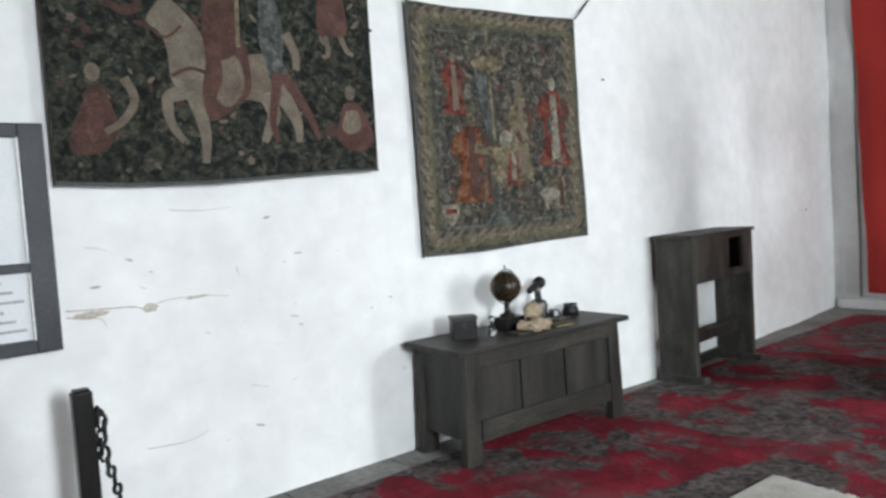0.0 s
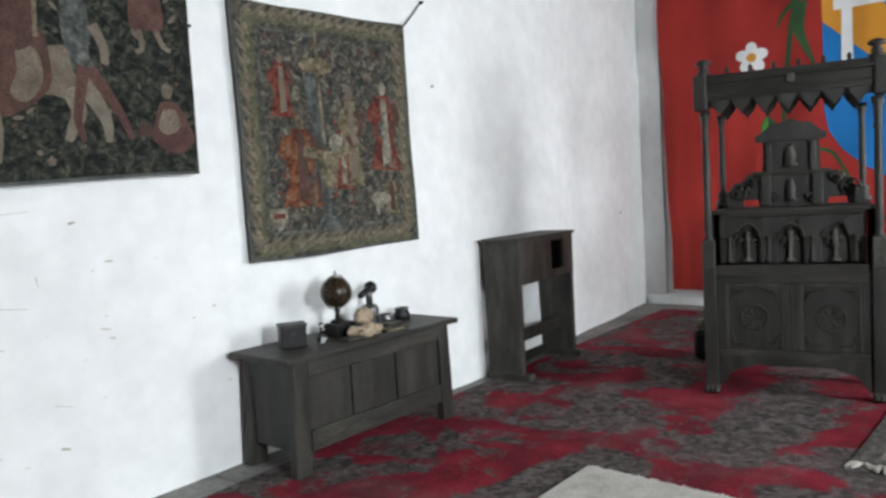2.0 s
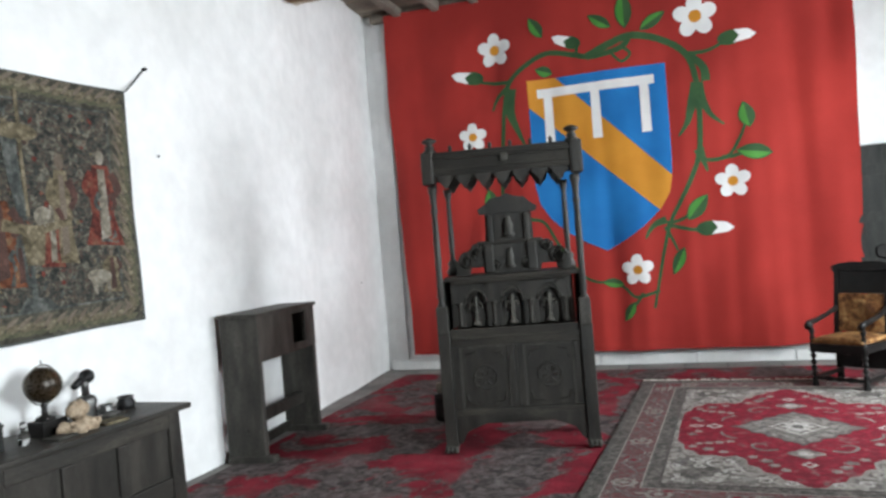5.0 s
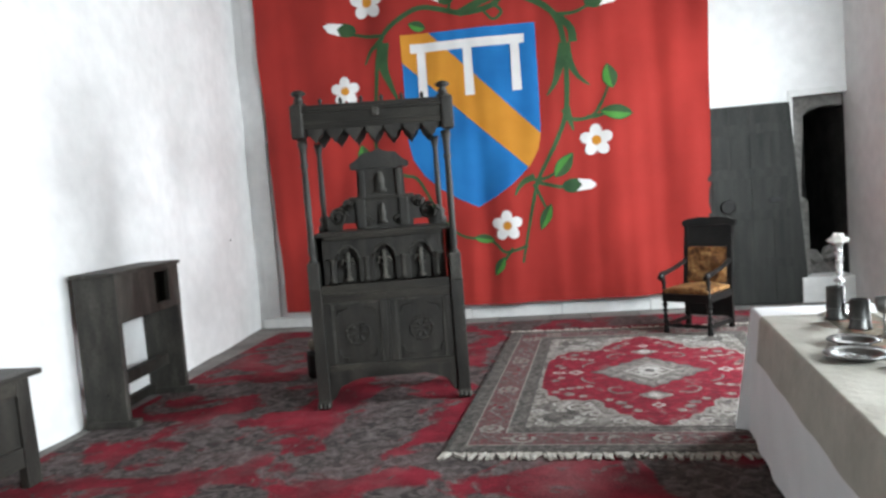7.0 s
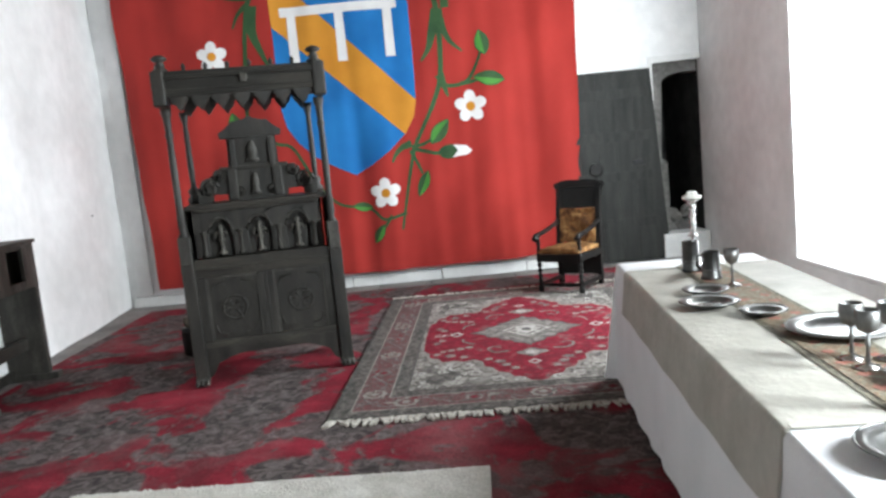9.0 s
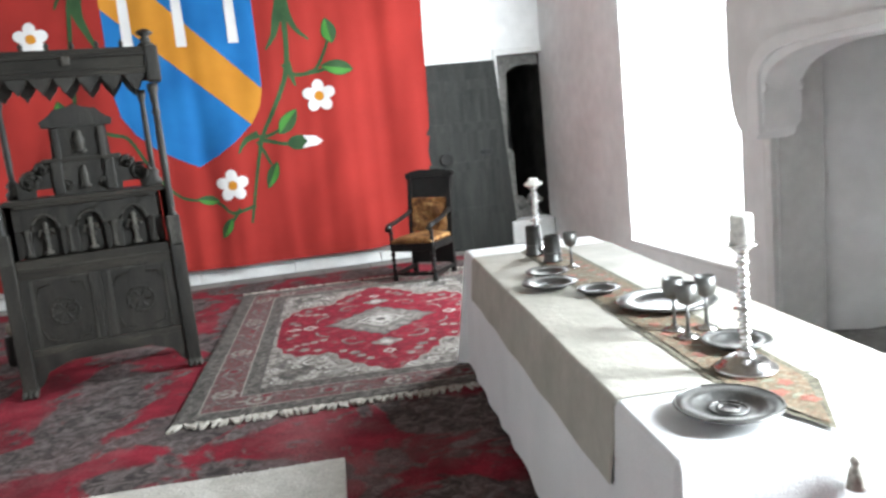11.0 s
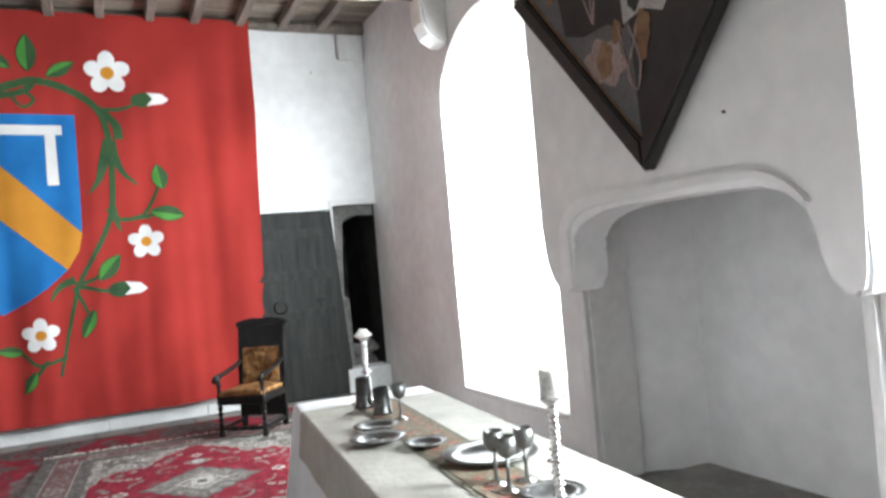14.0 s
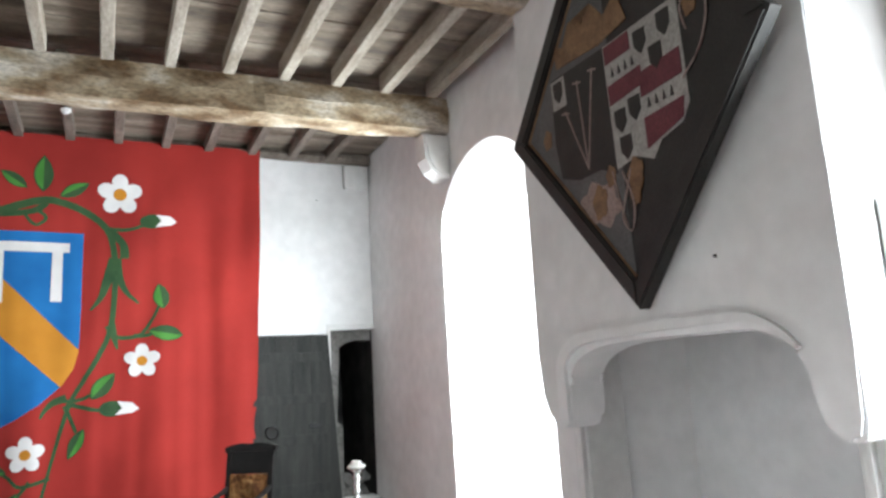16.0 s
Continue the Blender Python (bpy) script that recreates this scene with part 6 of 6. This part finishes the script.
part("foot", box(-0.1, 0.1, -0.09, 0.09, 0.0, 0.035, 0.01), EBONY, bar)
part("hook", tube([(0.038, 0, 0.74), (0.06, 0, 0.75), (0.075, 0, 0.73), (0.07, 0, 0.71)], 0.009, 6), BLACKIRON, bar)
pts = [(0.055, 0.72), (0.068, 0.69), (0.078, 0.655), (0.062, 0.62), (0.06, 0.585), (0.07, 0.55), (0.08, 0.51), (0.09, 0.47), (0.1, 0.43), (0.108, 0.39), (0.115, 0.35), (0.125, 0.31), (0.135, 0.27), (0.15, 0.235), (0.17, 0.2), (0.195, 0.17), (0.225, 0.15)]
for k, (a, c) in enumerate(pts):
    r = 0.03 if k < 6 else 0.022
    ringp = []
    for i in range(13):
        t = 2 * math.pi * i / 12
        u, w = r * 0.62 * math.cos(t), r * 1.1 * math.sin(t)
        ringp.append((a + (u if k % 2 else u * 0.2), (0 if k % 2 else u), c + w))
    part("chain_link", tube(ringp, 0.009, 6), BLACKIRON, bar, smooth=True)
for ob in throne.children:
    if ob.name.split(".")[0] in ("niche_back", "niche_pier", "pilaster", "niche_arch", "niche_carving", "shelf", "shelf_moulding"):
        ob.location.y, ob.scale.x = (0.1, 0.92) if not ob.name.startswith("shelf") else (0.06, 0.88)

# ---- long table ----
TM = pose(3.075, -1.825, 0.009, 0, 0, -4.9)
TL2, TW2 = 1.5, 0.385
table = thing("trestle_table", TM, "long dark oak table under white linen", "table")
part("tabletop", box(-TL2, TL2, -TW2, TW2, 0.705, 0.742, 0.006), OAKX, table)
for sx in (-1, 1):
    for sy in (-1, 1):
        part("leg", box(sx * 1.35 - 0.04, sx * 1.35 + 0.04, sy * 0.3 - 0.04, sy * 0.3 + 0.04, 0, 0.704, 0.008), OAK, table)
    part("end_rail", box(sx * 1.35 - 0.02, sx * 1.35 + 0.02, -0.26, 0.26, 0.12, 0.2, 0.006), OAK, table)


def cloth_over(half_l, half_w, z, drop, centre=0.0, folds=0.02, freq=26.0, ends=True, seed=0.0, thick=0.003, flare=0.03):
    """A cloth laid on the table: flat top, a rounded edge and a hanging skirt with folds."""
    b = bmesh.new()
    per = []
    r = 0.018
    n_l, n_w = 180, 40
    for i in range(n_l + 1):
        per.append((-half_l + 2 * half_l * i / n_l, half_w, 0, 1))
    if ends:
        for k in range(1, 6):
            a = math.pi / 2 * k / 6
            per.append((half_l, half_w, math.sin(a), math.cos(a)))
    for i in range(n_w + 1):
        per.append((half_l, half_w - 2 * half_w * i / n_w, 1, 0))
    if ends:
        for k in range(1, 6):
            a = math.pi / 2 * k / 6
            per.append((half_l, -half_w, math.cos(a), -math.sin(a)))
    for i in range(n_l + 1):
        per.append((half_l - 2 * half_l * i / n_l, -half_w, 0, -1))
    if ends:
        for k in range(1, 6):
            a = math.pi / 2 * k / 6
            per.append((-half_l, -half_w, -math.sin(a), -math.cos(a)))
    for i in range(n_w + 1):
        per.append((-half_l, -half_w + 2 * half_w * i / n_w, -1, 0))
    if ends:
        for k in range(1, 6):
            a = math.pi / 2 * k / 6
            per.append((-half_l, half_w, -math.cos(a), math.sin(a)))
    levels = [(0.0, 0.0), (r * 0.5, -r * 0.15), (r, -r)] + [(r, -r - (drop - r) * k / 7) for k in range(1, 8)]
    rings = []
    for out, dz in levels:
        ring = []
        for s, (x, y, nx_, ny_) in enumerate(per):
            if not ends and abs(nx_) > 0.5:
                o, d = 0.0, 0.0
            else:
                t = -dz / drop
                corner = 1.0 if abs(nx_) > 0.01 and abs(ny_) > 0.01 else 0.0
                w = math.sin(x * freq + 3 * noise.noise((x * 2, y * 2, seed))) + 0.6 * math.sin(y * freq * 1.1 + 2 * noise.noise((x, y * 3, seed + 3)))
                o, d = out + (folds * (w + 1) * t + flare * t + 0.07 * corner * t), dz * (1 + 0.03 * noise.noise((x * 1.5, y * 1.5, seed)) - 0.0 * corner)
            ring.append(b.verts.new((x + nx_ * o + centre, y + ny_ * o, z + d)))
        rings.append(ring)
    n = len(per)
    for p, q in zip(rings, rings[1:]):
        for s in range(n):
            b.faces.new((p[s], p[(s + 1) % n], q[(s + 1) % n], q[s]))
    b.faces.new(rings[0])
    bmesh.ops.remove_doubles(b, verts=b.verts, dist=1e-5)
    bmesh.ops.triangulate(b, faces=[f for f in b.faces if len(f.verts) > 4])
    return b


single("tablecloth", cloth_over(TL2, TW2, 0.748, 0.7, folds=0.006, freq=17.0, seed=2.0), LINEN, "white linen tablecloth hanging in folds to the floor", "tablecloth", smooth=True, m=TM)
overcloth = single("overcloth", cloth_over(1.17, TW2 + 0.004, 0.7525, 0.24, 0.03, 0.003, 12.0, False, 5.0, flare=0.022), DAMASK, "cream damask overcloth laid across the white linen", "tablecloth", smooth=True, m=TM)
for u in (-1.137, 1.172):
    part("hem", box(u, u + 0.026, -TW2 + 0.002, TW2 - 0.002, 0.7527, 0.7542, 0.0006), DAMASK, overcloth)
runner = thing("table_runner", TM, "embroidered flower-patterned runner with pointed ends", "table runner")
RA, RB = 0.125, 1.22
line = [(-RB - 0.27, 0.0 + 0.02), (-RB - 0.02, RA), (RB - 0.02, RA), (RB + 0.12, 0.02), (RB - 0.02, -RA), (-RB + 0.02, -RA)]


def on_table(u, v, lift):
    return (u, v, 0.7555 + lift + 0.0012 * noise.noise((u * 5, v * 5, 1)))


part("edging", draped(line, on_table, 0.0, 0.08), RUNEDGE, runner, "dark braided edging")
part("embroidery", draped([(u * 0.982, 0.004 + (v - 0.004) * 0.8) for u, v in line], on_table, 0.003, 0.08), RUNNER, runner)
rnd = random.Random(12)
for k in range(44):
    u = -RB - 0.1 + (2 * RB + 0.08) * k / 43
    v = (0.058 if k % 2 else -0.05) * (1 if u > -RB + 0.05 else 0.45) + rnd.uniform(-0.012, 0.012)
    part("embroidered_flower", draped(oval(u, v, rnd.uniform(0.02, 0.029), rnd.uniform(0.017, 0.023), rnd.uniform(0, 3), 15, 5, 0.28), on_table, 0.0042, 0.08), THREADRED, runner)
    part("embroidered_leaf", draped(leaf_shape(u + 0.028, -v * 0.55 + rnd.uniform(-0.02, 0.02), 0.05, 0.02, rnd.uniform(0, 6)), on_table, 0.0042, 0.08), THREADGREEN, runner)
tassel = lathe([(0.001, 0.0), (0.02, 0.005), (0.014, 0.05), (0.009, 0.055), (0.013, 0.068), (0.006, 0.078), (0.001, 0.08)], 10)
part("tassel", moved(tassel, pose(-1.545, 0.02, 0.64)), FRINGE, runner, "pale thread tassel", smooth=True)
TZ = 0.7705

for x, y, r, l, dark in ((1.765, -1.522, 0.122, "wide dark pewter charger with a ringed boss on white linen", 1), (2.19, -1.82, 0.098, "pewter plate beneath a candlestick", 0), (2.735, -1.885, 0.178, "large pewter platter under the goblets", 0), (3.06, -1.757, 0.085, "small pewter plate on the runner", 0), (3.29, -1.627, 0.12, "dull pewter dish with a deep rim", 1), (3.53, -1.7, 0.1, "pewter plate near the tankards", 0)):
    pl = thing("pewter_plate", pose(x, y, TZ), l, "plate", "plates on the table")
    part("dish", lathe([(0.001, 0.0), (r * 0.62, 0.0), (r * 0.68, 0.012), (r, 0.018), (r, 0.023), (r * 0.66, 0.017), (r * 0.6, 0.006), (0.001, 0.006)], 40), PEWTER, pl, smooth=True)
    part("rim", tube([(r * math.cos(a), r * math.sin(a), 0.0215) for a in [2 * math.pi * i / 40 for i in range(41)]], 0.0035, 6), PEWTER, pl, smooth=True)
    if dark:
        for q in (0.2, 0.36):
            part("ring", tube([(r * q * math.cos(a), r * q * math.sin(a), 0.0075) for a in [2 * math.pi * i / 30 for i in range(31)]], 0.003, 6), PEWTER, pl, smooth=True)


def candlestick(x, y, h, base, label):
    st = thing("candlestick", pose(x, y, TZ), label, "candlestick", "candlesticks on the table")
    part("foot", lathe([(0.001, 0), (base, 0.0), (base * 1.02, 0.005), (base * 0.97, 0.011), (base * 0.8, 0.014), (base * 0.76, 0.024), (base * 0.6, 0.032), (base * 0.34, 0.036), (base * 0.26, 0.046), (base * 0.3, 0.052), (0.012, 0.062)], 36), SILVER, st, smooth=True)
    prof = [(0.012, 0.058)]
    n = 8
    for k in range(n):
        z = 0.066 + (h - 0.09) * k / n
        d = (h - 0.09) / n
        big = 0.027 if k == 3 else 0.0185
        prof += [(0.01, z), (big, z + d * 0.2), (big, z + d * 0.34), (0.01, z + d * 0.48), (0.015, z + d * 0.66), (0.015, z + d * 0.78), (0.009, z + d * 0.92)]
    prof += [(0.012, h - 0.025), (0.026, h - 0.012), (0.024, h - 0.004)]
    part("stem", lathe(prof, 18), SILVER, st, smooth=True)
    part("drip_pan", lathe([(0.001, h - 0.007), (0.03, h - 0.007), (0.042, h), (0.041, h + 0.004), (0.032, h + 0.0005), (0.001, h - 0.001)], 20), SILVER, st, smooth=True)
    return st


candlestick(2.0, -1.725, 0.345, 0.082, "tall turned silver candlestick with a broad foot")
candlestick(4.13, -1.86, 0.375, 0.06, "tall turned silver candlestick beside the tankards")
cn = thing("candle", pose(2.0, -1.725, TZ + 0.3485), "thick white candle on a silver candlestick", "candle")
part("wax", lathe([(0.001, 0), (0.029, 0.0), (0.03, 0.07), (0.027, 0.078), (0.016, 0.074), (0.001, 0.073)], 20), WAX, cn, smooth=True)
part("wick", tube([(0, 0, 0.072), (0.001, 0, 0.084)], 0.0015, 5), BLACKIRON, cn)
cn = thing("candle_stub", pose(4.13, -1.86, TZ + 0.3785), "burnt-down white candle stub spilling wax", "candle")
b = lathe([(0.001, 0), (0.045, 0.0), (0.048, 0.012), (0.03, 0.02), (0.026, 0.035), (0.001, 0.03)], 18)
for v in b.verts:
    v.co *= 1 + 0.25 * noise.noise(v.co * 40)
part("wax", b, WAX, cn, smooth=True)
part("wick", tube([(0, 0, 0.025), (0.002, 0, 0.042)], 0.0015, 5), BLACKIRON, cn)

for k, (x, y) in enumerate(((2.43, -1.75), (2.335, -1.745), (2.395, -1.845), (3.63, -1.862))):
    gb_ = thing("goblet", pose(x, y, TZ), "pewter goblet with a slender stem", "goblet", "goblets on the table")
    part("foot", lathe([(0.001, 0), (0.036, 0.0), (0.036, 0.004), (0.012, 0.012), (0.007, 0.02)], 20), SILVER, gb_, smooth=True)
    part("stem", lathe([(0.007, 0.018), (0.005, 0.06), (0.009, 0.07), (0.005, 0.08), (0.006, 0.105)], 12), PEWTER, gb_, smooth=True)
    part("bowl", lathe([(0.006, 0.103), (0.026, 0.115), (0.034, 0.14), (0.033, 0.175), (0.031, 0.175), (0.031, 0.14), (0.022, 0.12), (0.001, 0.112)], 22), PEWTER, gb_, smooth=True)
for x, y, h, a in ((4.1, -1.83, 0.16, 0), (3.85, -1.845, 0.135, 40)):
    tk = thing("tankard", pose(x, y, TZ, 0, 0, a), "tall dark pewter tankard", "tankard", "tankards on the table")
    part("body", lathe([(0.001, 0), (0.05, 0.0), (0.05, 0.008), (0.045, 0.014), (0.042, h), (0.038, h), (0.04, 0.02), (0.001, 0.012)], 24), TANKARD, tk, smooth=True)
    part("handle", tube([(0.042, 0, h * 0.85), (0.075, 0, h * 0.8), (0.078, 0, h * 0.45), (0.044, 0, h * 0.25)], 0.007, 8), TANKARD, tk, smooth=True)
    part("band", tube([(0.0455 * math.cos(t), 0.0455 * math.sin(t), h * 0.35) for t in [2 * math.pi * i / 24 for i in range(25)]], 0.003, 6), PEWTER, tk, smooth=True)

# ---- armchair ----
chair = thing("armchair", pose(7.52, -1.66, 0.009, 0, 0, -126), "black turned armchair with a worn gilt leather back and seat", "chair")
for s in (-1, 1):
    x = s * 0.225
    bob = [(0.026, 0.0), (0.03, 0.03), (0.026, 0.08)]
    for k in range(4):
        z = 0.1 + 0.055 * k
        bob += [(0.013, z), (0.026, z + 0.018), (0.026, z + 0.03), (0.013, z + 0.05)]
    part("front_leg", lathe(bob + [(0.028, 0.33), (0.028, 0.4), (0.014, 0.42), (0.025, 0.45), (0.014, 0.475), (0.026, 0.51), (0.014, 0.54), (0.022, 0.57)], 12, at=(x, 0, 0)), EBONY, chair, smooth=True)
    part("back_leg", prism([(0.44, 0), (0.44, 0.42), (0.475, 0.72), (0.52, 1.06), (0.56, 1.06), (0.52, 0.72), (0.49, 0.42), (0.49, 0)], x - 0.024, x + 0.024, "x", bevel=0.005), EBONY, chair)
    part("armrest", tube([(x * 1.02, -0.06, 0.55), (x * 1.05, -0.02, 0.585), (x * 1.05, 0.12, 0.6), (x * 1.03, 0.3, 0.63), (x, 0.49, 0.68)], [0.03, 0.028, 0.022, 0.021, 0.024], 10), EBONY, chair, smooth=True)
    part("side_stretcher", box(x - 0.016, x + 0.016, 0.02, 0.45, 0.07, 0.11, 0.006), EBONY, chair)
    part("seat_side", box(x - 0.022, x + 0.022, 0.02, 0.46, 0.33, 0.4, 0.006), EBONY, chair)
part("front_stretcher", tube([(-0.22, 0, 0.09), (-0.12, 0, 0.09), (-0.1, 0, 0.09), (-0.04, 0, 0.09), (0, 0, 0.09), (0.04, 0, 0.09), (0.1, 0, 0.09), (0.12, 0, 0.09), (0.22, 0, 0.09)], [0.014, 0.018, 0.026, 0.014, 0.026, 0.014, 0.026, 0.018, 0.014], 10), EBONY, chair, smooth=True)
part("seat_rail", box(-0.225, 0.225, -0.022, 0.022, 0.32, 0.4, 0.006), EBONY, chair)
part("back_stretcher", box(-0.22, 0.22, 0.45, 0.48, 0.12, 0.3, 0.006), EBONY, chair)
b = box(-0.235, 0.235, -0.03, 0.45, 0.401, 0.44, 0.016)
bmesh.ops.subdivide_edges(b, edges=[e for e in b.edges if e.calc_length() > 0.2], cuts=6, use_grid_fill=True)
for v in b.verts:
    if v.co.z > 0.42:
        v.co.z += 0.022 * (1 - (v.co.x / 0.24) ** 2) + 0.01 * noise.noise(v.co * 9)
part("seat_cushion", b, LEATHER, chair, "worn gilt leather seat", smooth=True)
b = box(-0.2, 0.2, -0.02, 0.012, -0.2, 0.15, 0.01)
bmesh.ops.subdivide_edges(b, edges=[e for e in b.edges if e.calc_length() > 0.2], cuts=6, use_grid_fill=True)
for v in b.verts:
    if v.co.y < -0.005:
        v.co.y -= 0.02 * noise.noise(v.co * 7)
    v.co.z += 0.012 * noise.noise((v.co.x * 8, 0.0, 2.0)) if v.co.z > 0.1 else 0.0
part("back_panel", moved(b, pose(0, 0.478, 0.655, -8)), LEATHER, chair, "sagging gilt leather back panel")
part("upper_back", moved(box(-0.2, 0.2, -0.015, 0.015, 0.0, 0.21, 0.006), pose(0, 0.51, 0.805, -8)), EBONY, chair)
part("crest_rail", moved(prism([(-0.27, 0.0), (-0.28, 0.05), (-0.2, 0.075), (-0.1, 0.09), (0.0, 0.083), (0.1, 0.09), (0.2, 0.075), (0.28, 0.05), (0.27, 0.0)], -0.03, 0.03, "y", bevel=0.008), pose(0, 0.545, 1.01, -8)), EBONY, chair)

# ---- hatchment ----
hat = thing("hatchment", pose(3.155, HOOD + 0.095, 3.04, -3.0, -1.5, 0), "black-framed diamond panel painted with a coat of arms", "hatchment")
HX, HZ = 1.05, 1.155


def diamond(k):
    return [(0, -HZ * k), (HX * k, 0), (0, HZ * k), (-HX * k, 0)]


part("panel", prism(diamond(0.96), 0.0, 0.03, "y"), HATBLACK, hat)
for a, b_, c, d in zip(diamond(1.0), diamond(1.0)[1:] + diamond(1.0)[:1], diamond(0.87), diamond(0.87)[1:] + diamond(0.87)[:1]):
    part("frame_bar", prism([a, b_, d, c], -0.02, 0.07, "y", bevel=0.012), HATBLACK, hat)
part("grey_half", prism([(0.02, -HZ * 0.84), (HX * 0.84, 0), (0.02, HZ * 0.84)], 0.0301, 0.033, "y"), HATGREY, hat)
for s_ in (-1, 1):
    part("gilt_fillet", tube([(0.02, 0.035, s_ * HZ * 0.85), (HX * 0.85, 0.035, 0)], 0.007, 6), HATGOLD, hat)


def painted(name, outline, d, m_):
    return part(name, prism(outline, 0.033, 0.033 + d, "y"), m_, hat)


painted("shield_half", [(0.06, 0.29), (0.58, 0.29), (0.6, -0.1), (0.57, -0.32), (0.4, -0.37), (0.2, -0.36), (0.06, -0.42)], 0.003, HATBLACK)
painted("shield_half", [(0.06, 0.29), (-0.52, 0.31), (-0.52, -0.22), (-0.46, -0.3), (-0.3, -0.34), (-0.23, -0.42), (-0.1, -0.37), (0.06, -0.4)], 0.003, HATWHITE)
painted("crest_square", [(0.58, 0.28), (0.44, 0.28), (0.44, 0.1), (0.58, 0.1)], 0.005, HATWHITE)
for cx, cz in ((0.51, 0.2), (-0.24, 0.2), (-0.42, 0.22), (-0.34, 0.08), (-0.02, -0.15), (-0.14, -0.12), (-0.04, -0.3)):
    part("small_shield", prism([(cx - 0.045, cz + 0.06), (cx + 0.045, cz + 0.06), (cx + 0.045, cz - 0.02), (cx, cz - 0.07), (cx - 0.045, cz - 0.02)], 0.036, 0.041, "y"), HATBLACK, hat)
for q in ([(0.05, 0.28), (-0.16, 0.29), (-0.16, 0.19), (0.05, 0.18)], [(0.05, 0.06), (-0.22, 0.08), (-0.22, -0.02), (0.05, -0.05)], [(-0.2, 0.04), (-0.5, 0.06), (-0.5, -0.07), (-0.2, -0.09)], [(-0.2, -0.2), (-0.49, -0.18), (-0.47, -0.28), (-0.3, -0.33), (-0.2, -0.36)]):
    part("wine_band", prism(q, 0.036, 0.04, "y"), HATWINE, hat)
for k in range(4):
    for bx, bz in ((0.0, 0.12), (-0.25, -0.135)):
        part("ermine_mark", prism([(bx - 0.055 * k, bz + 0.03), (bx - 0.055 * k - 0.012, bz - 0.02), (bx - 0.055 * k + 0.012, bz - 0.02)], 0.036, 0.04, "y"), HATBLACK, hat)
for x0, z0 in ((0.46, 0.06), (0.32, 0.2), (0.17, 0.22)):
    bm = tube([(0.3, 0.038, -0.33), (x0, 0.038, z0)], 0.006, 6)
    tube([(x0 - 0.035, 0.038, z0 - 0.02), (x0 + 0.035, 0.038, z0 - 0.005)], 0.006, 6, bm)
    part("painted_sword", bm, HATPINK, hat)
painted("crown", [(0.5, 0.34), (0.52, 0.5), (0.42, 0.44), (0.34, 0.56), (0.24, 0.46), (0.12, 0.58), (0.02, 0.46), (-0.1, 0.54), (-0.16, 0.36), (0.1, 0.32)], 0.005, HATGOLD)
for pts, w in (([(-0.5, -0.1), (-0.64, 0.02), (-0.7, 0.2), (-0.62, 0.32), (-0.54, 0.24), (-0.56, 0.12)], 0.006), ([(0.02, -0.42), (-0.04, -0.6), (0.0, -0.74), (0.06, -0.66), (0.0, -0.52), (-0.05, -0.42)], 0.006), ([(0.1, -0.4), (0.06, -0.6), (0.03, -0.72)], 0.005)):
    part("painted_cord", tube([(a, 0.038, b_) for a, b_ in smoothline(pts, 5)], w, 6), HATPINK, hat)
for cx, cz, r in ((-0.6, 0.24, 0.055), (-0.08, -0.46, 0.075), (-0.06, -0.56, 0.05), (0.24, -0.54, 0.08), (0.12, -0.42, 0.05), (0.68, -0.05, 0.05)):
    painted("painted_tassel", oval(cx, cz, r * 0.8, r * 1.2, 0.2, 16, 5, 0.14), 0.005, HATGOLD)
painted("mantling", oval(0.24, -0.55, 0.17, 0.12, 0.3, 24, 6, 0.15), 0.002, HATPINK)

# smoke detector on a joist
det = thing("smoke_detector", pose(8.0, -0.2, 4.455), "small round white smoke detector under a joist", "smoke detector")
part("base", lathe([(0.001, 0.0), (0.05, 0.0), (0.05, 0.03), (0.001, 0.034)], 20), PLASTICWHITE, det, smooth=True)
part("sensor", lathe([(0.001, -0.02), (0.03, -0.018), (0.035, 0.0), (0.001, 0.001)], 16), PLASTICWHITE, det, smooth=True)

# backdrop of bright sky outside the windows
sky_mat = bpy.data.materials.new("overcast sky")
sky_mat.use_nodes = True
sn = sky_mat.node_tree.nodes["Principled BSDF"]
sn.inputs["Base Color"].default_value, sn.inputs["Emission Color"].default_value, sn.inputs["Emission Strength"].default_value = (0, 0, 0, 1), (0.95, 0.98, 1, 1), 5.0
single("backdrop", box(-8, 22, -7.1, -7.0, -2, 9), sky_mat, "plain bright overcast sky outside the windows", "sky", "structure")

# floor flags along the walls and hearth
rnd = random.Random(12)
flags = {}


def flag(x0, x1, y0, y1):
    w, d = round(x1 - x0, 3), round(y1 - y0, 3)
    if (w, d) not in flags:
        flags[(w, d)] = mesh_of("flagstone", box(0, w - 0.008, 0, d - 0.008, -0.05, 0.0, 0.006), FLOORSTONE)
    ob = new("flagstone", flags[(w, d)])
    ob.parent = floor
    ob.location = (x0, y0, -0.001 - 0.004 * rnd.random())


y = -4.6
row = 0
while y < 3.4:
    d = (0.55, 0.46, 0.62)[row % 3]
    x = BACK + (0.0, -0.3, -0.15)[row % 3]
    while x < FAR + 0.5:
        w = (0.62, 0.8, 0.54, 0.7)[(row + int(x * 3)) % 4]
        if y > 2.3 or y < -2.2 or x > 8.0 or x < 0.6:
            flag(x, x + w, y, y + d)
        x += w
    y += d
    row += 1
